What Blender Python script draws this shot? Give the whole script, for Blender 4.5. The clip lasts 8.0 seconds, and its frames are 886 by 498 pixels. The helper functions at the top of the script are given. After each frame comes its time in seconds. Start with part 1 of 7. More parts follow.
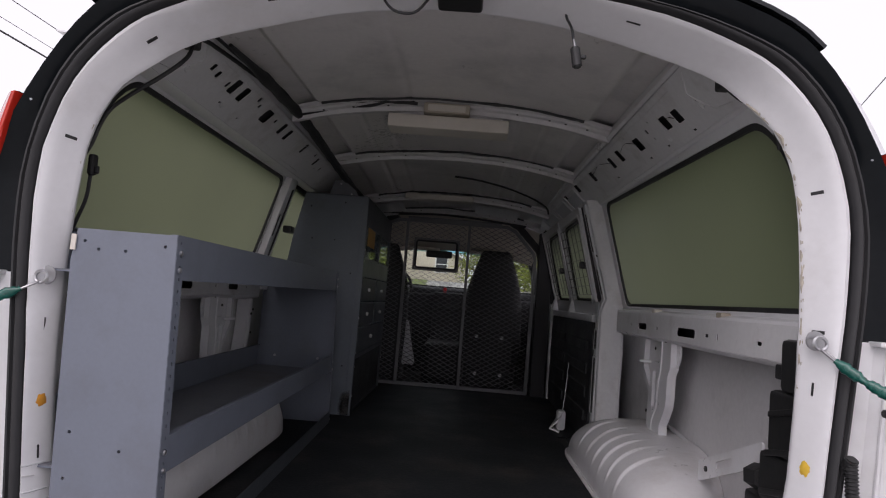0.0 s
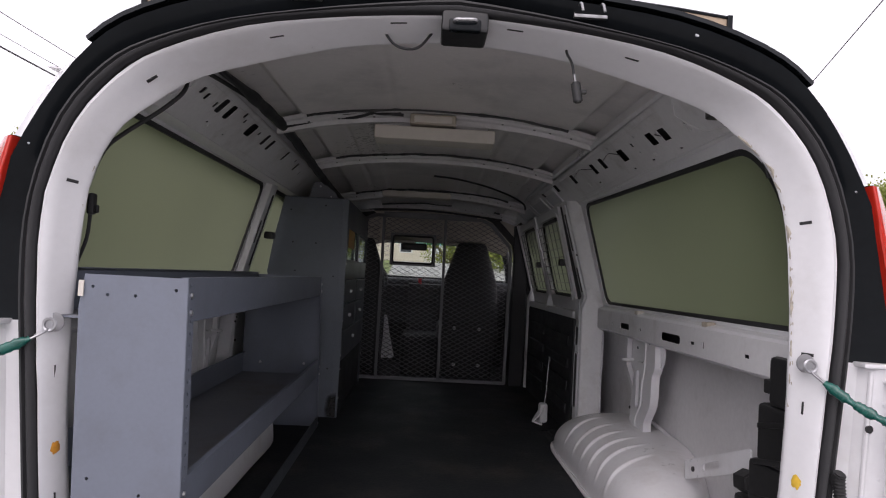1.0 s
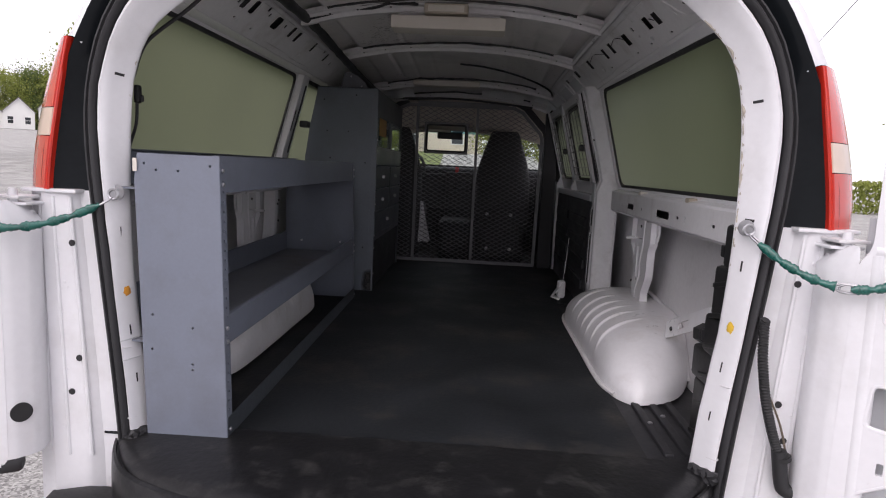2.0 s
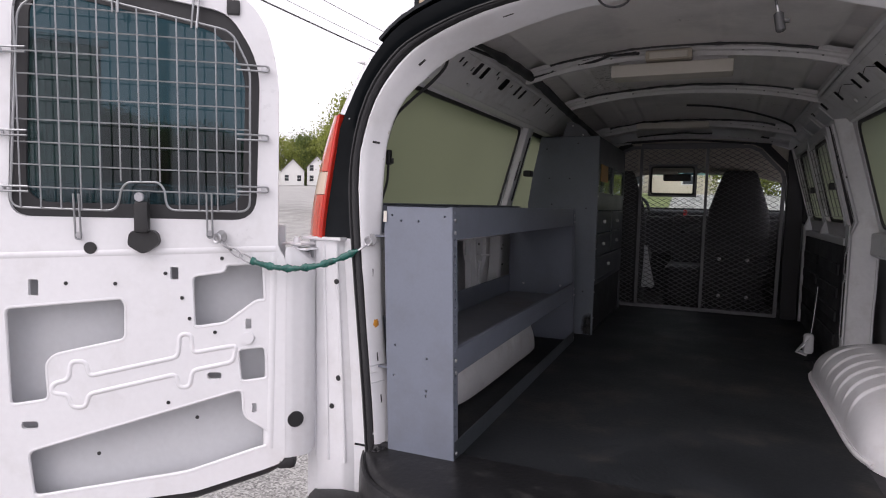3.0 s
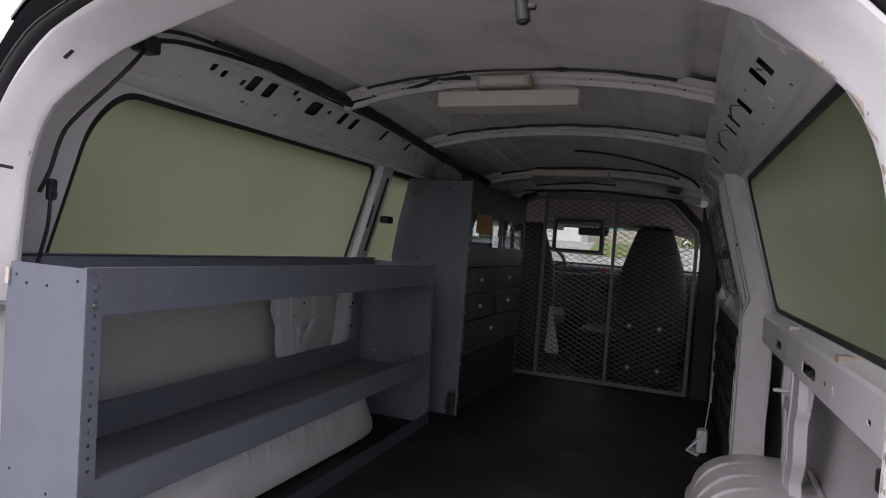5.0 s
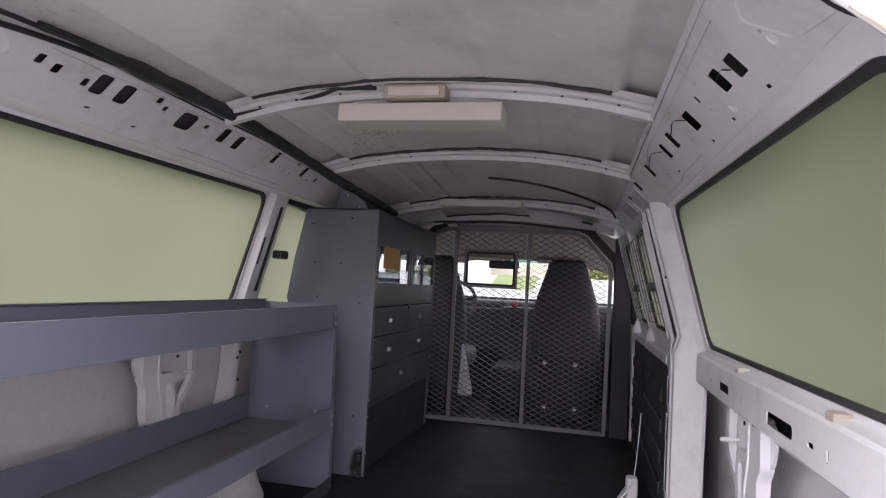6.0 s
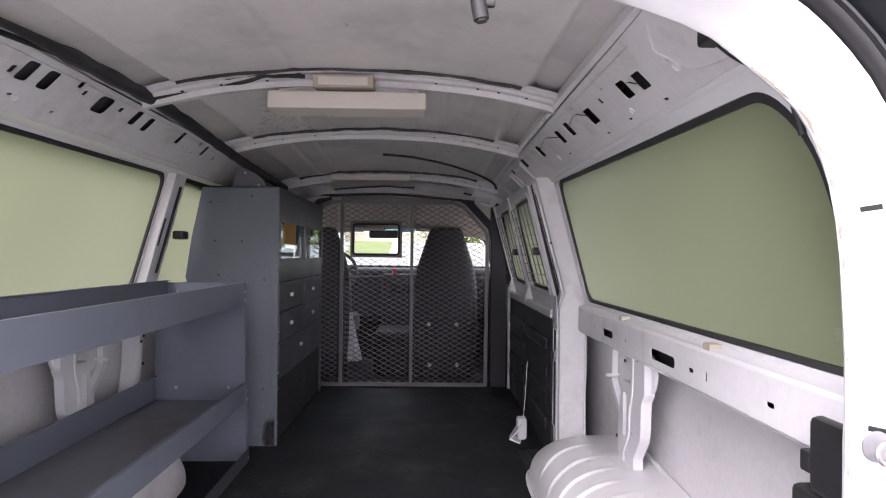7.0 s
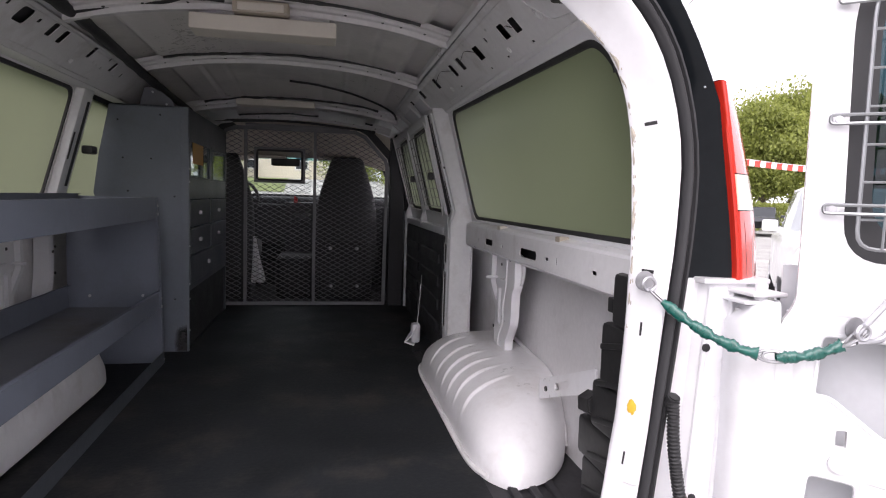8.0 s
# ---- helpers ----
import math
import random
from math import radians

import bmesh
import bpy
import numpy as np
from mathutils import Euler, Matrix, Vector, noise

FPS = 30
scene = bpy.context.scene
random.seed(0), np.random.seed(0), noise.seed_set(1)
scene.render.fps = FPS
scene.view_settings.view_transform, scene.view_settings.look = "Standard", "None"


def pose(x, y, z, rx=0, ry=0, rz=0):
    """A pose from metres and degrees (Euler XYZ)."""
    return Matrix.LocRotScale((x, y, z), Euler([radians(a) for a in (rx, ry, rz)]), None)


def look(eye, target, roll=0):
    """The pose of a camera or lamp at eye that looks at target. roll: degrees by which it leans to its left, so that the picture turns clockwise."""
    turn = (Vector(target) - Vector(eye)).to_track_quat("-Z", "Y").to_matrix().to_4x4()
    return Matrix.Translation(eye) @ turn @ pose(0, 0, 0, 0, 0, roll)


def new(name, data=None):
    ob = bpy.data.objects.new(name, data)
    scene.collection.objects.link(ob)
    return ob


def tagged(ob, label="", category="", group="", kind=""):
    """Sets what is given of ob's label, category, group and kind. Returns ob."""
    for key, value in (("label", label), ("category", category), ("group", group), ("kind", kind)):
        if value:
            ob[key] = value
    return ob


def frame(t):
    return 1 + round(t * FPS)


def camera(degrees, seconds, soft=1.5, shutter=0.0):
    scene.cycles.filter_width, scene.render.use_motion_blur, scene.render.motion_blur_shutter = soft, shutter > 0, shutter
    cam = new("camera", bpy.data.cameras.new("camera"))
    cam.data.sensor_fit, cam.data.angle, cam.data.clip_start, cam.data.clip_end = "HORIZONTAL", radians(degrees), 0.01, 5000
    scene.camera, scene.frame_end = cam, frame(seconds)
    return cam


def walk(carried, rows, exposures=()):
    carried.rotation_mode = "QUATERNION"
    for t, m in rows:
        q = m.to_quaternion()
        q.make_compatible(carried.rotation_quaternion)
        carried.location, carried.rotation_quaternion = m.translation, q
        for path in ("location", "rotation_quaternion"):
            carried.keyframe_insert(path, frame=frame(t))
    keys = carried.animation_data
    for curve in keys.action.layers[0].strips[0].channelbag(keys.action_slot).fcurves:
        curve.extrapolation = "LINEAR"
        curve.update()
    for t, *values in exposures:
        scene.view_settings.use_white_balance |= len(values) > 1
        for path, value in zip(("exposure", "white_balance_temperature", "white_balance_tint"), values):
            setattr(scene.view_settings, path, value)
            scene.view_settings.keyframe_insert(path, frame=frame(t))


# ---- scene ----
cam = camera(71.5, 8.0, soft=1.1)
PATH = [
    (0, (0.085, -1.222, 1.345), (0.015, 0.771, 1.501), 4.7),
    (0.5, (0.032, -1.194, 1.43), (0.116, 0.798, 1.593), 0.2),
    (0.7, (0.019, -1.210, 1.446), (0.088, 0.783, 1.599), 1.3),
    (1, (-0.018, -1.259, 1.456), (0.035, 0.738, 1.548), 3.1),
    (1.2, (-0.017, -1.282, 1.452), (0.048, 0.717, 1.478), 4.6),
    (2.3, (0.197, -1.576, 1.413), (-0.058, 0.385, 1.111), 2.2),
    (2.5, (0.211, -1.614, 1.407), (-0.186, 0.324, 1.112), 2.3),
    (3, (0.172, -1.581, 1.437), (-0.628, 0.247, 1.29), 1.4),
    (3.3, (0.183, -1.485, 1.488), (-0.730, 0.293, 1.420), 2.0),
    (3.5, (0.2, -1.396, 1.504), (-0.732, 0.373, 1.47), 2.6),
    (3.8, (0.272, -1.273, 1.505), (-0.638, 0.508, 1.460), 2.7),
    (4, (0.349, -1.206, 1.501), (-0.559, 0.575, 1.46), 2.8),
    (4.2, (0.385, -1.087, 1.505), (-0.496, 0.708, 1.474), 3.5),
    (4.5, (0.451, -0.946, 1.47), (-0.352, 0.886, 1.491), 3.3),
    (4.7, (0.551, -0.913, 1.513), (-0.227, 0.93, 1.492), 3.6),
    (5.8, (0.429, -0.548, 1.525), (-0.079, 1.385, 1.616), 3.8),
    (6, (0.424, -0.544, 1.531), (-0.015, 1.403, 1.647), 3.2),
    (6.5, (0.358, -0.60, 1.547), (0.137, 1.386, 1.634), 1.2),
    (7, (0.227, -0.744, 1.547), (0.27, 1.255, 1.567), 0.6),
    (7.3, (0.172, -0.862, 1.527), (0.352, 1.129, 1.487), 1.1),
    (7.5, (0.162, -0.929, 1.51), (0.402, 1.055, 1.438), 1.4),
    (8, (0.186, -1.053, 1.462), (0.563, 0.904, 1.297), 1.8),
]
EXPOSURE = [(t, e, 6380 if 5.5 < t < 7.2 else 6450, g) for t, e, g in ((0, 0.07, 20), (0.5, 0.30, 20), (1.0, 0.30, 20), (2.5, 0.42, 20), (3.0, 0.34, 20), (3.5, 0.01, 20), (4.7, 0.17, 20), (5.8, 1.68, 25), (6.5, 2.12, 25), (7.0, 2.08, 24), (7.5, 1.89, 23), (8.0, 1.09, 20))]
walk(cam, [(t, look(eye, target, roll)) for t, eye, target, roll in PATH], EXPOSURE)


# ---- world, sun, exposure ----
world = bpy.data.worlds.new("sky")
scene.world = world
world.use_nodes = True
wt = world.node_tree
sky = wt.nodes.new("ShaderNodeTexSky")
sky.sky_type = "NISHITA"
sky.sun_disc = False
sky.sun_elevation, sky.sun_rotation = radians(45), radians(201)
sky.air_density, sky.dust_density, sky.ozone_density = 1.0, 8.0, 1.0
cloud = wt.nodes.new("ShaderNodeHueSaturation")
cloud.inputs["Saturation"].default_value = 0.22
wt.links.new(sky.outputs[0], cloud.inputs["Color"])
cover = wt.nodes.new("ShaderNodeMix")
cover.data_type = "RGBA"
cover.inputs["Factor"].default_value = 0.85
cover.inputs["B"].default_value = (7.0, 7.0, 7.2, 1)
wt.links.new(cloud.outputs[0], cover.inputs["A"])
wt.links.new(cover.outputs["Result"], wt.nodes["Background"].inputs[0])
wt.nodes["Background"].inputs[1].default_value = 0.15

sun_lamp = bpy.data.lights.new("sun", "SUN")
sun_lamp.energy, sun_lamp.angle, sun_lamp.color = 0.80, radians(50), (1.0, 0.96, 0.92)
sun = new("sun", sun_lamp)
sun.matrix_world = look((-3.2, -8.4, 9.0), (0, 0, 0))


# ---- materials ----
def mat(name, color, rough=0.5, metal=0.0, var=0.12, scale=6.0, grain=60.0, bump=0.0, stain=None, stain_amt=0.0,
        stain_scale=3.0, coat=0.0, per_object=0.0, spec=0.5, speck=0.0, speck_scale=120.0):
    """A surface with variation at two scales, a bump from its grain, and shaped stains."""
    m = bpy.data.materials.new(name)
    m.use_nodes = True
    nt = m.node_tree
    b = nt.nodes["Principled BSDF"]
    b.inputs["Metallic"].default_value = metal
    b.inputs["Coat Weight"].default_value = coat
    b.inputs["Coat Roughness"].default_value = 0.15
    b.inputs["Specular IOR Level"].default_value = spec
    tc = nt.nodes.new("ShaderNodeTexCoord")
    big = nt.nodes.new("ShaderNodeTexNoise")
    big.inputs["Scale"].default_value, big.inputs["Detail"].default_value = scale, 5
    fine = nt.nodes.new("ShaderNodeTexNoise")
    fine.inputs["Scale"].default_value, fine.inputs["Detail"].default_value = grain, 4
    nt.links.new(tc.outputs["Object"], big.inputs["Vector"])
    nt.links.new(tc.outputs["Object"], fine.inputs["Vector"])
    mixv = nt.nodes.new("ShaderNodeMath")
    mixv.operation = "MULTIPLY_ADD"
    mixv.inputs[1].default_value = 0.6
    nt.links.new(big.outputs[0], mixv.inputs[0])
    half = nt.nodes.new("ShaderNodeMath")
    half.operation = "MULTIPLY"
    half.inputs[1].default_value = 0.4
    nt.links.new(fine.outputs[0], half.inputs[0])
    nt.links.new(half.outputs[0], mixv.inputs[2])
    ramp = nt.nodes.new("ShaderNodeMapRange")
    ramp.inputs["From Min"].default_value, ramp.inputs["From Max"].default_value = 0.3, 0.7
    ramp.inputs["To Min"].default_value, ramp.inputs["To Max"].default_value = 1 - var, 1 + var
    nt.links.new(mixv.outputs[0], ramp.inputs["Value"])
    scaled = nt.nodes.new("ShaderNodeVectorMath")
    scaled.operation = "SCALE"
    scaled.inputs[0].default_value = color
    nt.links.new(ramp.outputs[0], scaled.inputs["Scale"])
    col = scaled.outputs[0]
    if per_object:
        info = nt.nodes.new("ShaderNodeObjectInfo")
        pr = nt.nodes.new("ShaderNodeMapRange")
        pr.inputs["To Min"].default_value, pr.inputs["To Max"].default_value = 1 - per_object, 1 + per_object
        nt.links.new(info.outputs["Random"], pr.inputs["Value"])
        s2 = nt.nodes.new("ShaderNodeVectorMath")
        s2.operation = "SCALE"
        nt.links.new(col, s2.inputs[0])
        nt.links.new(pr.outputs[0], s2.inputs["Scale"])
        col = s2.outputs[0]
    if speck:
        cells = nt.nodes.new("ShaderNodeTexVoronoi")
        cells.inputs["Scale"].default_value = speck_scale
        nt.links.new(tc.outputs["Object"], cells.inputs["Vector"])
        grey = nt.nodes.new("ShaderNodeSeparateColor")
        nt.links.new(cells.outputs["Color"], grey.inputs[0])
        cr = nt.nodes.new("ShaderNodeMapRange")
        cr.inputs["To Min"].default_value, cr.inputs["To Max"].default_value = 1 - speck, 1 + speck
        nt.links.new(grey.outputs[0], cr.inputs["Value"])
        s3 = nt.nodes.new("ShaderNodeVectorMath")
        s3.operation = "SCALE"
        nt.links.new(col, s3.inputs[0])
        nt.links.new(cr.outputs[0], s3.inputs["Scale"])
        col = s3.outputs[0]
    if stain:
        sn = nt.nodes.new("ShaderNodeTexNoise")
        sn.inputs["Scale"].default_value, sn.inputs["Detail"].default_value = stain_scale, 8
        sn.inputs["Roughness"].default_value = 0.65
        nt.links.new(tc.outputs["Object"], sn.inputs["Vector"])
        sr = nt.nodes.new("ShaderNodeMapRange")
        sr.inputs["From Min"].default_value, sr.inputs["From Max"].default_value = 0.52, 0.72
        sr.inputs["To Max"].default_value = stain_amt
        nt.links.new(sn.outputs[0], sr.inputs["Value"])
        mx = nt.nodes.new("ShaderNodeMix")
        mx.data_type = "RGBA"
        nt.links.new(sr.outputs[0], mx.inputs["Factor"])
        nt.links.new(col, mx.inputs["A"])
        mx.inputs["B"].default_value = (*stain, 1)
        col = mx.outputs["Result"]
    nt.links.new(col, b.inputs["Base Color"])
    rr = nt.nodes.new("ShaderNodeMapRange")
    rr.inputs["From Min"].default_value, rr.inputs["From Max"].default_value = 0.3, 0.7
    rr.inputs["To Min"].default_value, rr.inputs["To Max"].default_value = max(0.02, rough * 0.8), min(1, rough * 1.2)
    nt.links.new(mixv.outputs[0], rr.inputs["Value"])
    nt.links.new(rr.outputs[0], b.inputs["Roughness"])
    if bump:
        bp = nt.nodes.new("ShaderNodeBump")
        bp.inputs["Strength"].default_value, bp.inputs["Distance"].default_value = bump, 0.004
        nt.links.new(fine.outputs[0], bp.inputs["Height"])
        nt.links.new(bp.outputs[0], b.inputs["Normal"])
    return m


def pane_mat(name, tint, gloss=0.06, milky=None):
    """Glass: what it lets through, tinted, under a thin reflection; milky adds a film that scatters light through."""
    m = bpy.data.materials.new(name)
    m.use_nodes = True
    nt = m.node_tree
    nt.nodes.remove(nt.nodes["Principled BSDF"])
    out = nt.nodes["Material Output"]
    if milky:
        base = nt.nodes.new("ShaderNodeBsdfTranslucent")
        tc = nt.nodes.new("ShaderNodeTexCoord")
        n = nt.nodes.new("ShaderNodeTexNoise")
        n.inputs["Scale"].default_value = 2.2
        nt.links.new(tc.outputs["Object"], n.inputs["Vector"])
        mx = nt.nodes.new("ShaderNodeMix")
        mx.data_type = "RGBA"
        mx.inputs["A"].default_value = (*[c * 0.92 for c in milky], 1)
        mx.inputs["B"].default_value = (*[c * 1.06 for c in milky], 1)
        nt.links.new(n.outputs[0], mx.inputs["Factor"])
        nt.links.new(mx.outputs["Result"], base.inputs["Color"])
        diff = nt.nodes.new("ShaderNodeBsdfDiffuse")
        diff.inputs["Color"].default_value = (*tint, 1)
        both = nt.nodes.new("ShaderNodeMixShader")
        both.inputs[0].default_value = 0.25
        nt.links.new(base.outputs[0], both.inputs[1])
        nt.links.new(diff.outputs[0], both.inputs[2])
        low = both.outputs[0]
    else:
        base = nt.nodes.new("ShaderNodeBsdfTransparent")
        base.inputs["Color"].default_value = (*tint, 1)
        low = base.outputs[0]
    gl = nt.nodes.new("ShaderNodeBsdfGlossy")
    gl.inputs["Roughness"].default_value = 0.3 if milky else 0.03
    gl.inputs["Color"].default_value = (0.9, 0.95, 1, 1)
    lw = nt.nodes.new("ShaderNodeLayerWeight")
    lw.inputs["Blend"].default_value = 0.5
    power = nt.nodes.new("ShaderNodeMath")
    power.operation = "POWER"
    power.inputs[1].default_value = 5.0
    nt.links.new(lw.outputs["Facing"], power.inputs[0])
    fr = nt.nodes.new("ShaderNodeMath")
    fr.operation = "MULTIPLY_ADD"
    fr.inputs[1].default_value, fr.inputs[2].default_value = 0.4 if milky else 0.9, gloss * 0.6
    nt.links.new(power.outputs[0], fr.inputs[0])
    mix = nt.nodes.new("ShaderNodeMixShader")
    nt.links.new(fr.outputs[0], mix.inputs[0])
    nt.links.new(low, mix.inputs[1])
    nt.links.new(gl.outputs[0], mix.inputs[2])
    nt.links.new(mix.outputs[0], out.inputs[0])
    return m


WHITE = mat("white_body_paint", (0.74, 0.74, 0.76), 0.32, var=0.04, scale=3, bump=0.02, stain=(0.45, 0.43, 0.40), stain_amt=0.25, stain_scale=5, coat=0.3)
ARCHPAINT = mat("scuffed_white_arch_paint", (0.71, 0.705, 0.72), 0.32, var=0.05, scale=7, bump=0.05, stain=(0.42, 0.37, 0.34), stain_amt=0.4, stain_scale=6, coat=0.2)
RAILWHITE = mat("dusty_white_rail_paint", (0.70, 0.70, 0.71), 0.42, var=0.08, scale=4, bump=0.04, stain=(0.36, 0.33, 0.30), stain_amt=0.55, stain_scale=5)
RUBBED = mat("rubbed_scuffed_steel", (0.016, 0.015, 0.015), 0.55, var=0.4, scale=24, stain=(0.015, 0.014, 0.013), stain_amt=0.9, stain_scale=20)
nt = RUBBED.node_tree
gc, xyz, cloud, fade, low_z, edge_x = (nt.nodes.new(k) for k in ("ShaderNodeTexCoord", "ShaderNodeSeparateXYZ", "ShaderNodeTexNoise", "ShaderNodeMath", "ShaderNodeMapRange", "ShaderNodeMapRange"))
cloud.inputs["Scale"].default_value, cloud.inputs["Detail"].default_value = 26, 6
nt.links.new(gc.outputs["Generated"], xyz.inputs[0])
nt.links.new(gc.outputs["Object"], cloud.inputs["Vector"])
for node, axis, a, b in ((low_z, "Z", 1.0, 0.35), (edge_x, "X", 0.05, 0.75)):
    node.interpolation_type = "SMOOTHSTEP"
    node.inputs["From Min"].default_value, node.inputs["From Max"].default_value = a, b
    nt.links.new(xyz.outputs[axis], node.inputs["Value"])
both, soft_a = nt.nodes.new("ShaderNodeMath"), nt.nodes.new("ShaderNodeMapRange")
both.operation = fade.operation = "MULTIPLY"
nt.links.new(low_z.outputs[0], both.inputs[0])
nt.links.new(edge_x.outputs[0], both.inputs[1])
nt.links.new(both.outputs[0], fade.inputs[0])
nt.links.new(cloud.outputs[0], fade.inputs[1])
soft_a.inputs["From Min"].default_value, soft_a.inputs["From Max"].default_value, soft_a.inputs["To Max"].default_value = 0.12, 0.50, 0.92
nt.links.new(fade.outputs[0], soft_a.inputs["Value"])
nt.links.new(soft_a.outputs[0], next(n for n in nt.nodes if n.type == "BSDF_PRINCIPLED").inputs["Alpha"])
PRIMER = mat("thin_white_overspray", (0.66, 0.65, 0.66), 0.5, var=0.10, scale=2.5, bump=0.04, stain=(0.30, 0.29, 0.28), stain_amt=0.4, stain_scale=4)
ROOFSKIN = mat("grey_roof_sheet", (0.72, 0.695, 0.69), 0.31, var=0.08, scale=2, bump=0.03, stain=(0.29, 0.29, 0.30), stain_amt=0.5, stain_scale=2.2)
DOORSKIN = mat("pale_grey_door_skin", (0.55, 0.56, 0.58), 0.38, var=0.06, scale=3, bump=0.02)
SEAL = mat("black_rubber_seal", (0.022, 0.022, 0.024), 0.55, var=0.2, scale=9, bump=0.05)
TRIM = mat("gloss_black_panel", (0.009, 0.011, 0.013), 0.16, spec=0.16, var=0.2, scale=8)
# dark colour stands in for the shade inside the hollow roof rail
HOLLOW_SHADE = mat("rail_hollow_shade", (0.085, 0.085, 0.09), 0.9, spec=0.1, var=0.2, scale=10)
PLASTIC = mat("black_plastic", (0.020, 0.020, 0.021), 0.45, var=0.2, scale=10, bump=0.08)
BUMPER = mat("grained_black_bumper_plastic", (0.016, 0.016, 0.017), 0.6, spec=0.25, var=0.25, scale=7, grain=140, bump=0.15, stain=(0.045, 0.044, 0.043), stain_amt=0.3, stain_scale=5)
SILLBLACK = mat("shiny_dusty_sill_plastic", (0.010, 0.010, 0.011), 0.36, spec=0.32, var=0.3, scale=9, grain=60, bump=0.25, stain=(0.060, 0.058, 0.056), stain_amt=0.5, stain_scale=16)
MAT = mat("black_rubber_mat", (0.0138, 0.0158, 0.0182), 0.64, spec=0.25, var=0.45, scale=4.2, grain=70, bump=0.25, stain=(0.056, 0.049, 0.043), stain_amt=0.7, stain_scale=3.6)
SHELF = mat("blue_grey_painted_steel", (0.163, 0.182, 0.226), 0.42, var=0.06, scale=3, grain=120, bump=0.03, stain=(0.10, 0.10, 0.11), stain_amt=0.35, stain_scale=4)
TRAY = mat("worn_blue_grey_tray", (0.145, 0.152, 0.175), 0.5, var=0.12, scale=4, grain=90, bump=0.05, stain=(0.12, 0.10, 0.085), stain_amt=0.7, stain_scale=3)
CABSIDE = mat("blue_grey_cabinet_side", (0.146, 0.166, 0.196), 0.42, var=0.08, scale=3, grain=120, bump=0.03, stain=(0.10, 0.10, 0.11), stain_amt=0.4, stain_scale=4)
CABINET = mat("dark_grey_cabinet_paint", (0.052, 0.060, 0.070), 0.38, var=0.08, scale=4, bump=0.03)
STEEL = mat("bare_grey_steel", (0.38, 0.38, 0.39), 0.38, 0.85, var=0.2, scale=8, bump=0.06)
ZINC = mat("bright_zinc", (0.50, 0.50, 0.52), 0.34, 1.0, var=0.15, scale=20)
MESHPAINT = mat("grey_painted_mesh", (0.195, 0.195, 0.205), 0.5, 0.2, var=0.12, scale=10, bump=0.03)
WIRE = mat("galvanised_wire", (0.33, 0.34, 0.35), 0.4, 0.7, var=0.15, scale=20)
FABRIC = mat("charcoal_seat_vinyl", (0.047, 0.047, 0.050), 0.75, var=0.15, scale=8, grain=220, bump=0.12)
CABTRIM = mat("dark_cab_plastic", (0.021, 0.021, 0.024), 0.6, var=0.2, scale=6, bump=0.05)
HEADLINER = mat("beige_headliner", (0.58, 0.54, 0.47), 0.9, var=0.06, scale=5, grain=200, bump=0.05)
RED = mat("red_lamp_lens", (0.60, 0.030, 0.015), 0.12, var=0.05, scale=20, coat=0.6)
CLEARLENS = mat("pale_amber_lens", (0.72, 0.58, 0.47), 0.15, var=0.05, scale=20, coat=0.6)
GREEN = mat("green_plastic_sleeve", (0.004, 0.095, 0.074), 0.28, var=0.35, scale=40, coat=0.4)
RUST = mat("flaky_primer_rust", (0.42, 0.38, 0.32), 0.8, var=0.4, scale=40)
WAX = mat("orange_wax_mark", (0.62, 0.27, 0.03), 0.5, var=0.2, scale=60)
WAXY = mat("yellow_wax_mark", (0.75, 0.48, 0.05), 0.5, var=0.2, scale=60)
LAMPWHITE = mat("yellowed_lamp_plastic", (0.62, 0.58, 0.52), 0.45, var=0.05, scale=6)
BEIGE = mat("beige_lamp_base", (0.42, 0.37, 0.30), 0.5, var=0.08, scale=8)
ORANGE = mat("orange_card", (0.56, 0.31, 0.09), 0.7, var=0.08)
WHITEPLASTIC = mat("white_plastic", (0.7, 0.7, 0.72), 0.4, var=0.05)
REDPLASTIC = mat("red_plastic", (0.6, 0.03, 0.03), 0.4, var=0.05)
TAN = mat("tan_weathered_board", (0.40, 0.31, 0.22), 0.7, var=0.15, scale=6, grain=60, bump=0.1)
ASPHALT = mat("worn_gravelly_asphalt", (0.33, 0.325, 0.31), 0.9, var=0.5, scale=1.2, grain=90, bump=0.6, stain=(0.24, 0.235, 0.225), stain_amt=0.4, stain_scale=0.6, speck=0.6, speck_scale=95)
GRASS = mat("lawn_grass", (0.15, 0.18, 0.065), 0.9, var=0.3, scale=0.7, grain=30, bump=0.4)


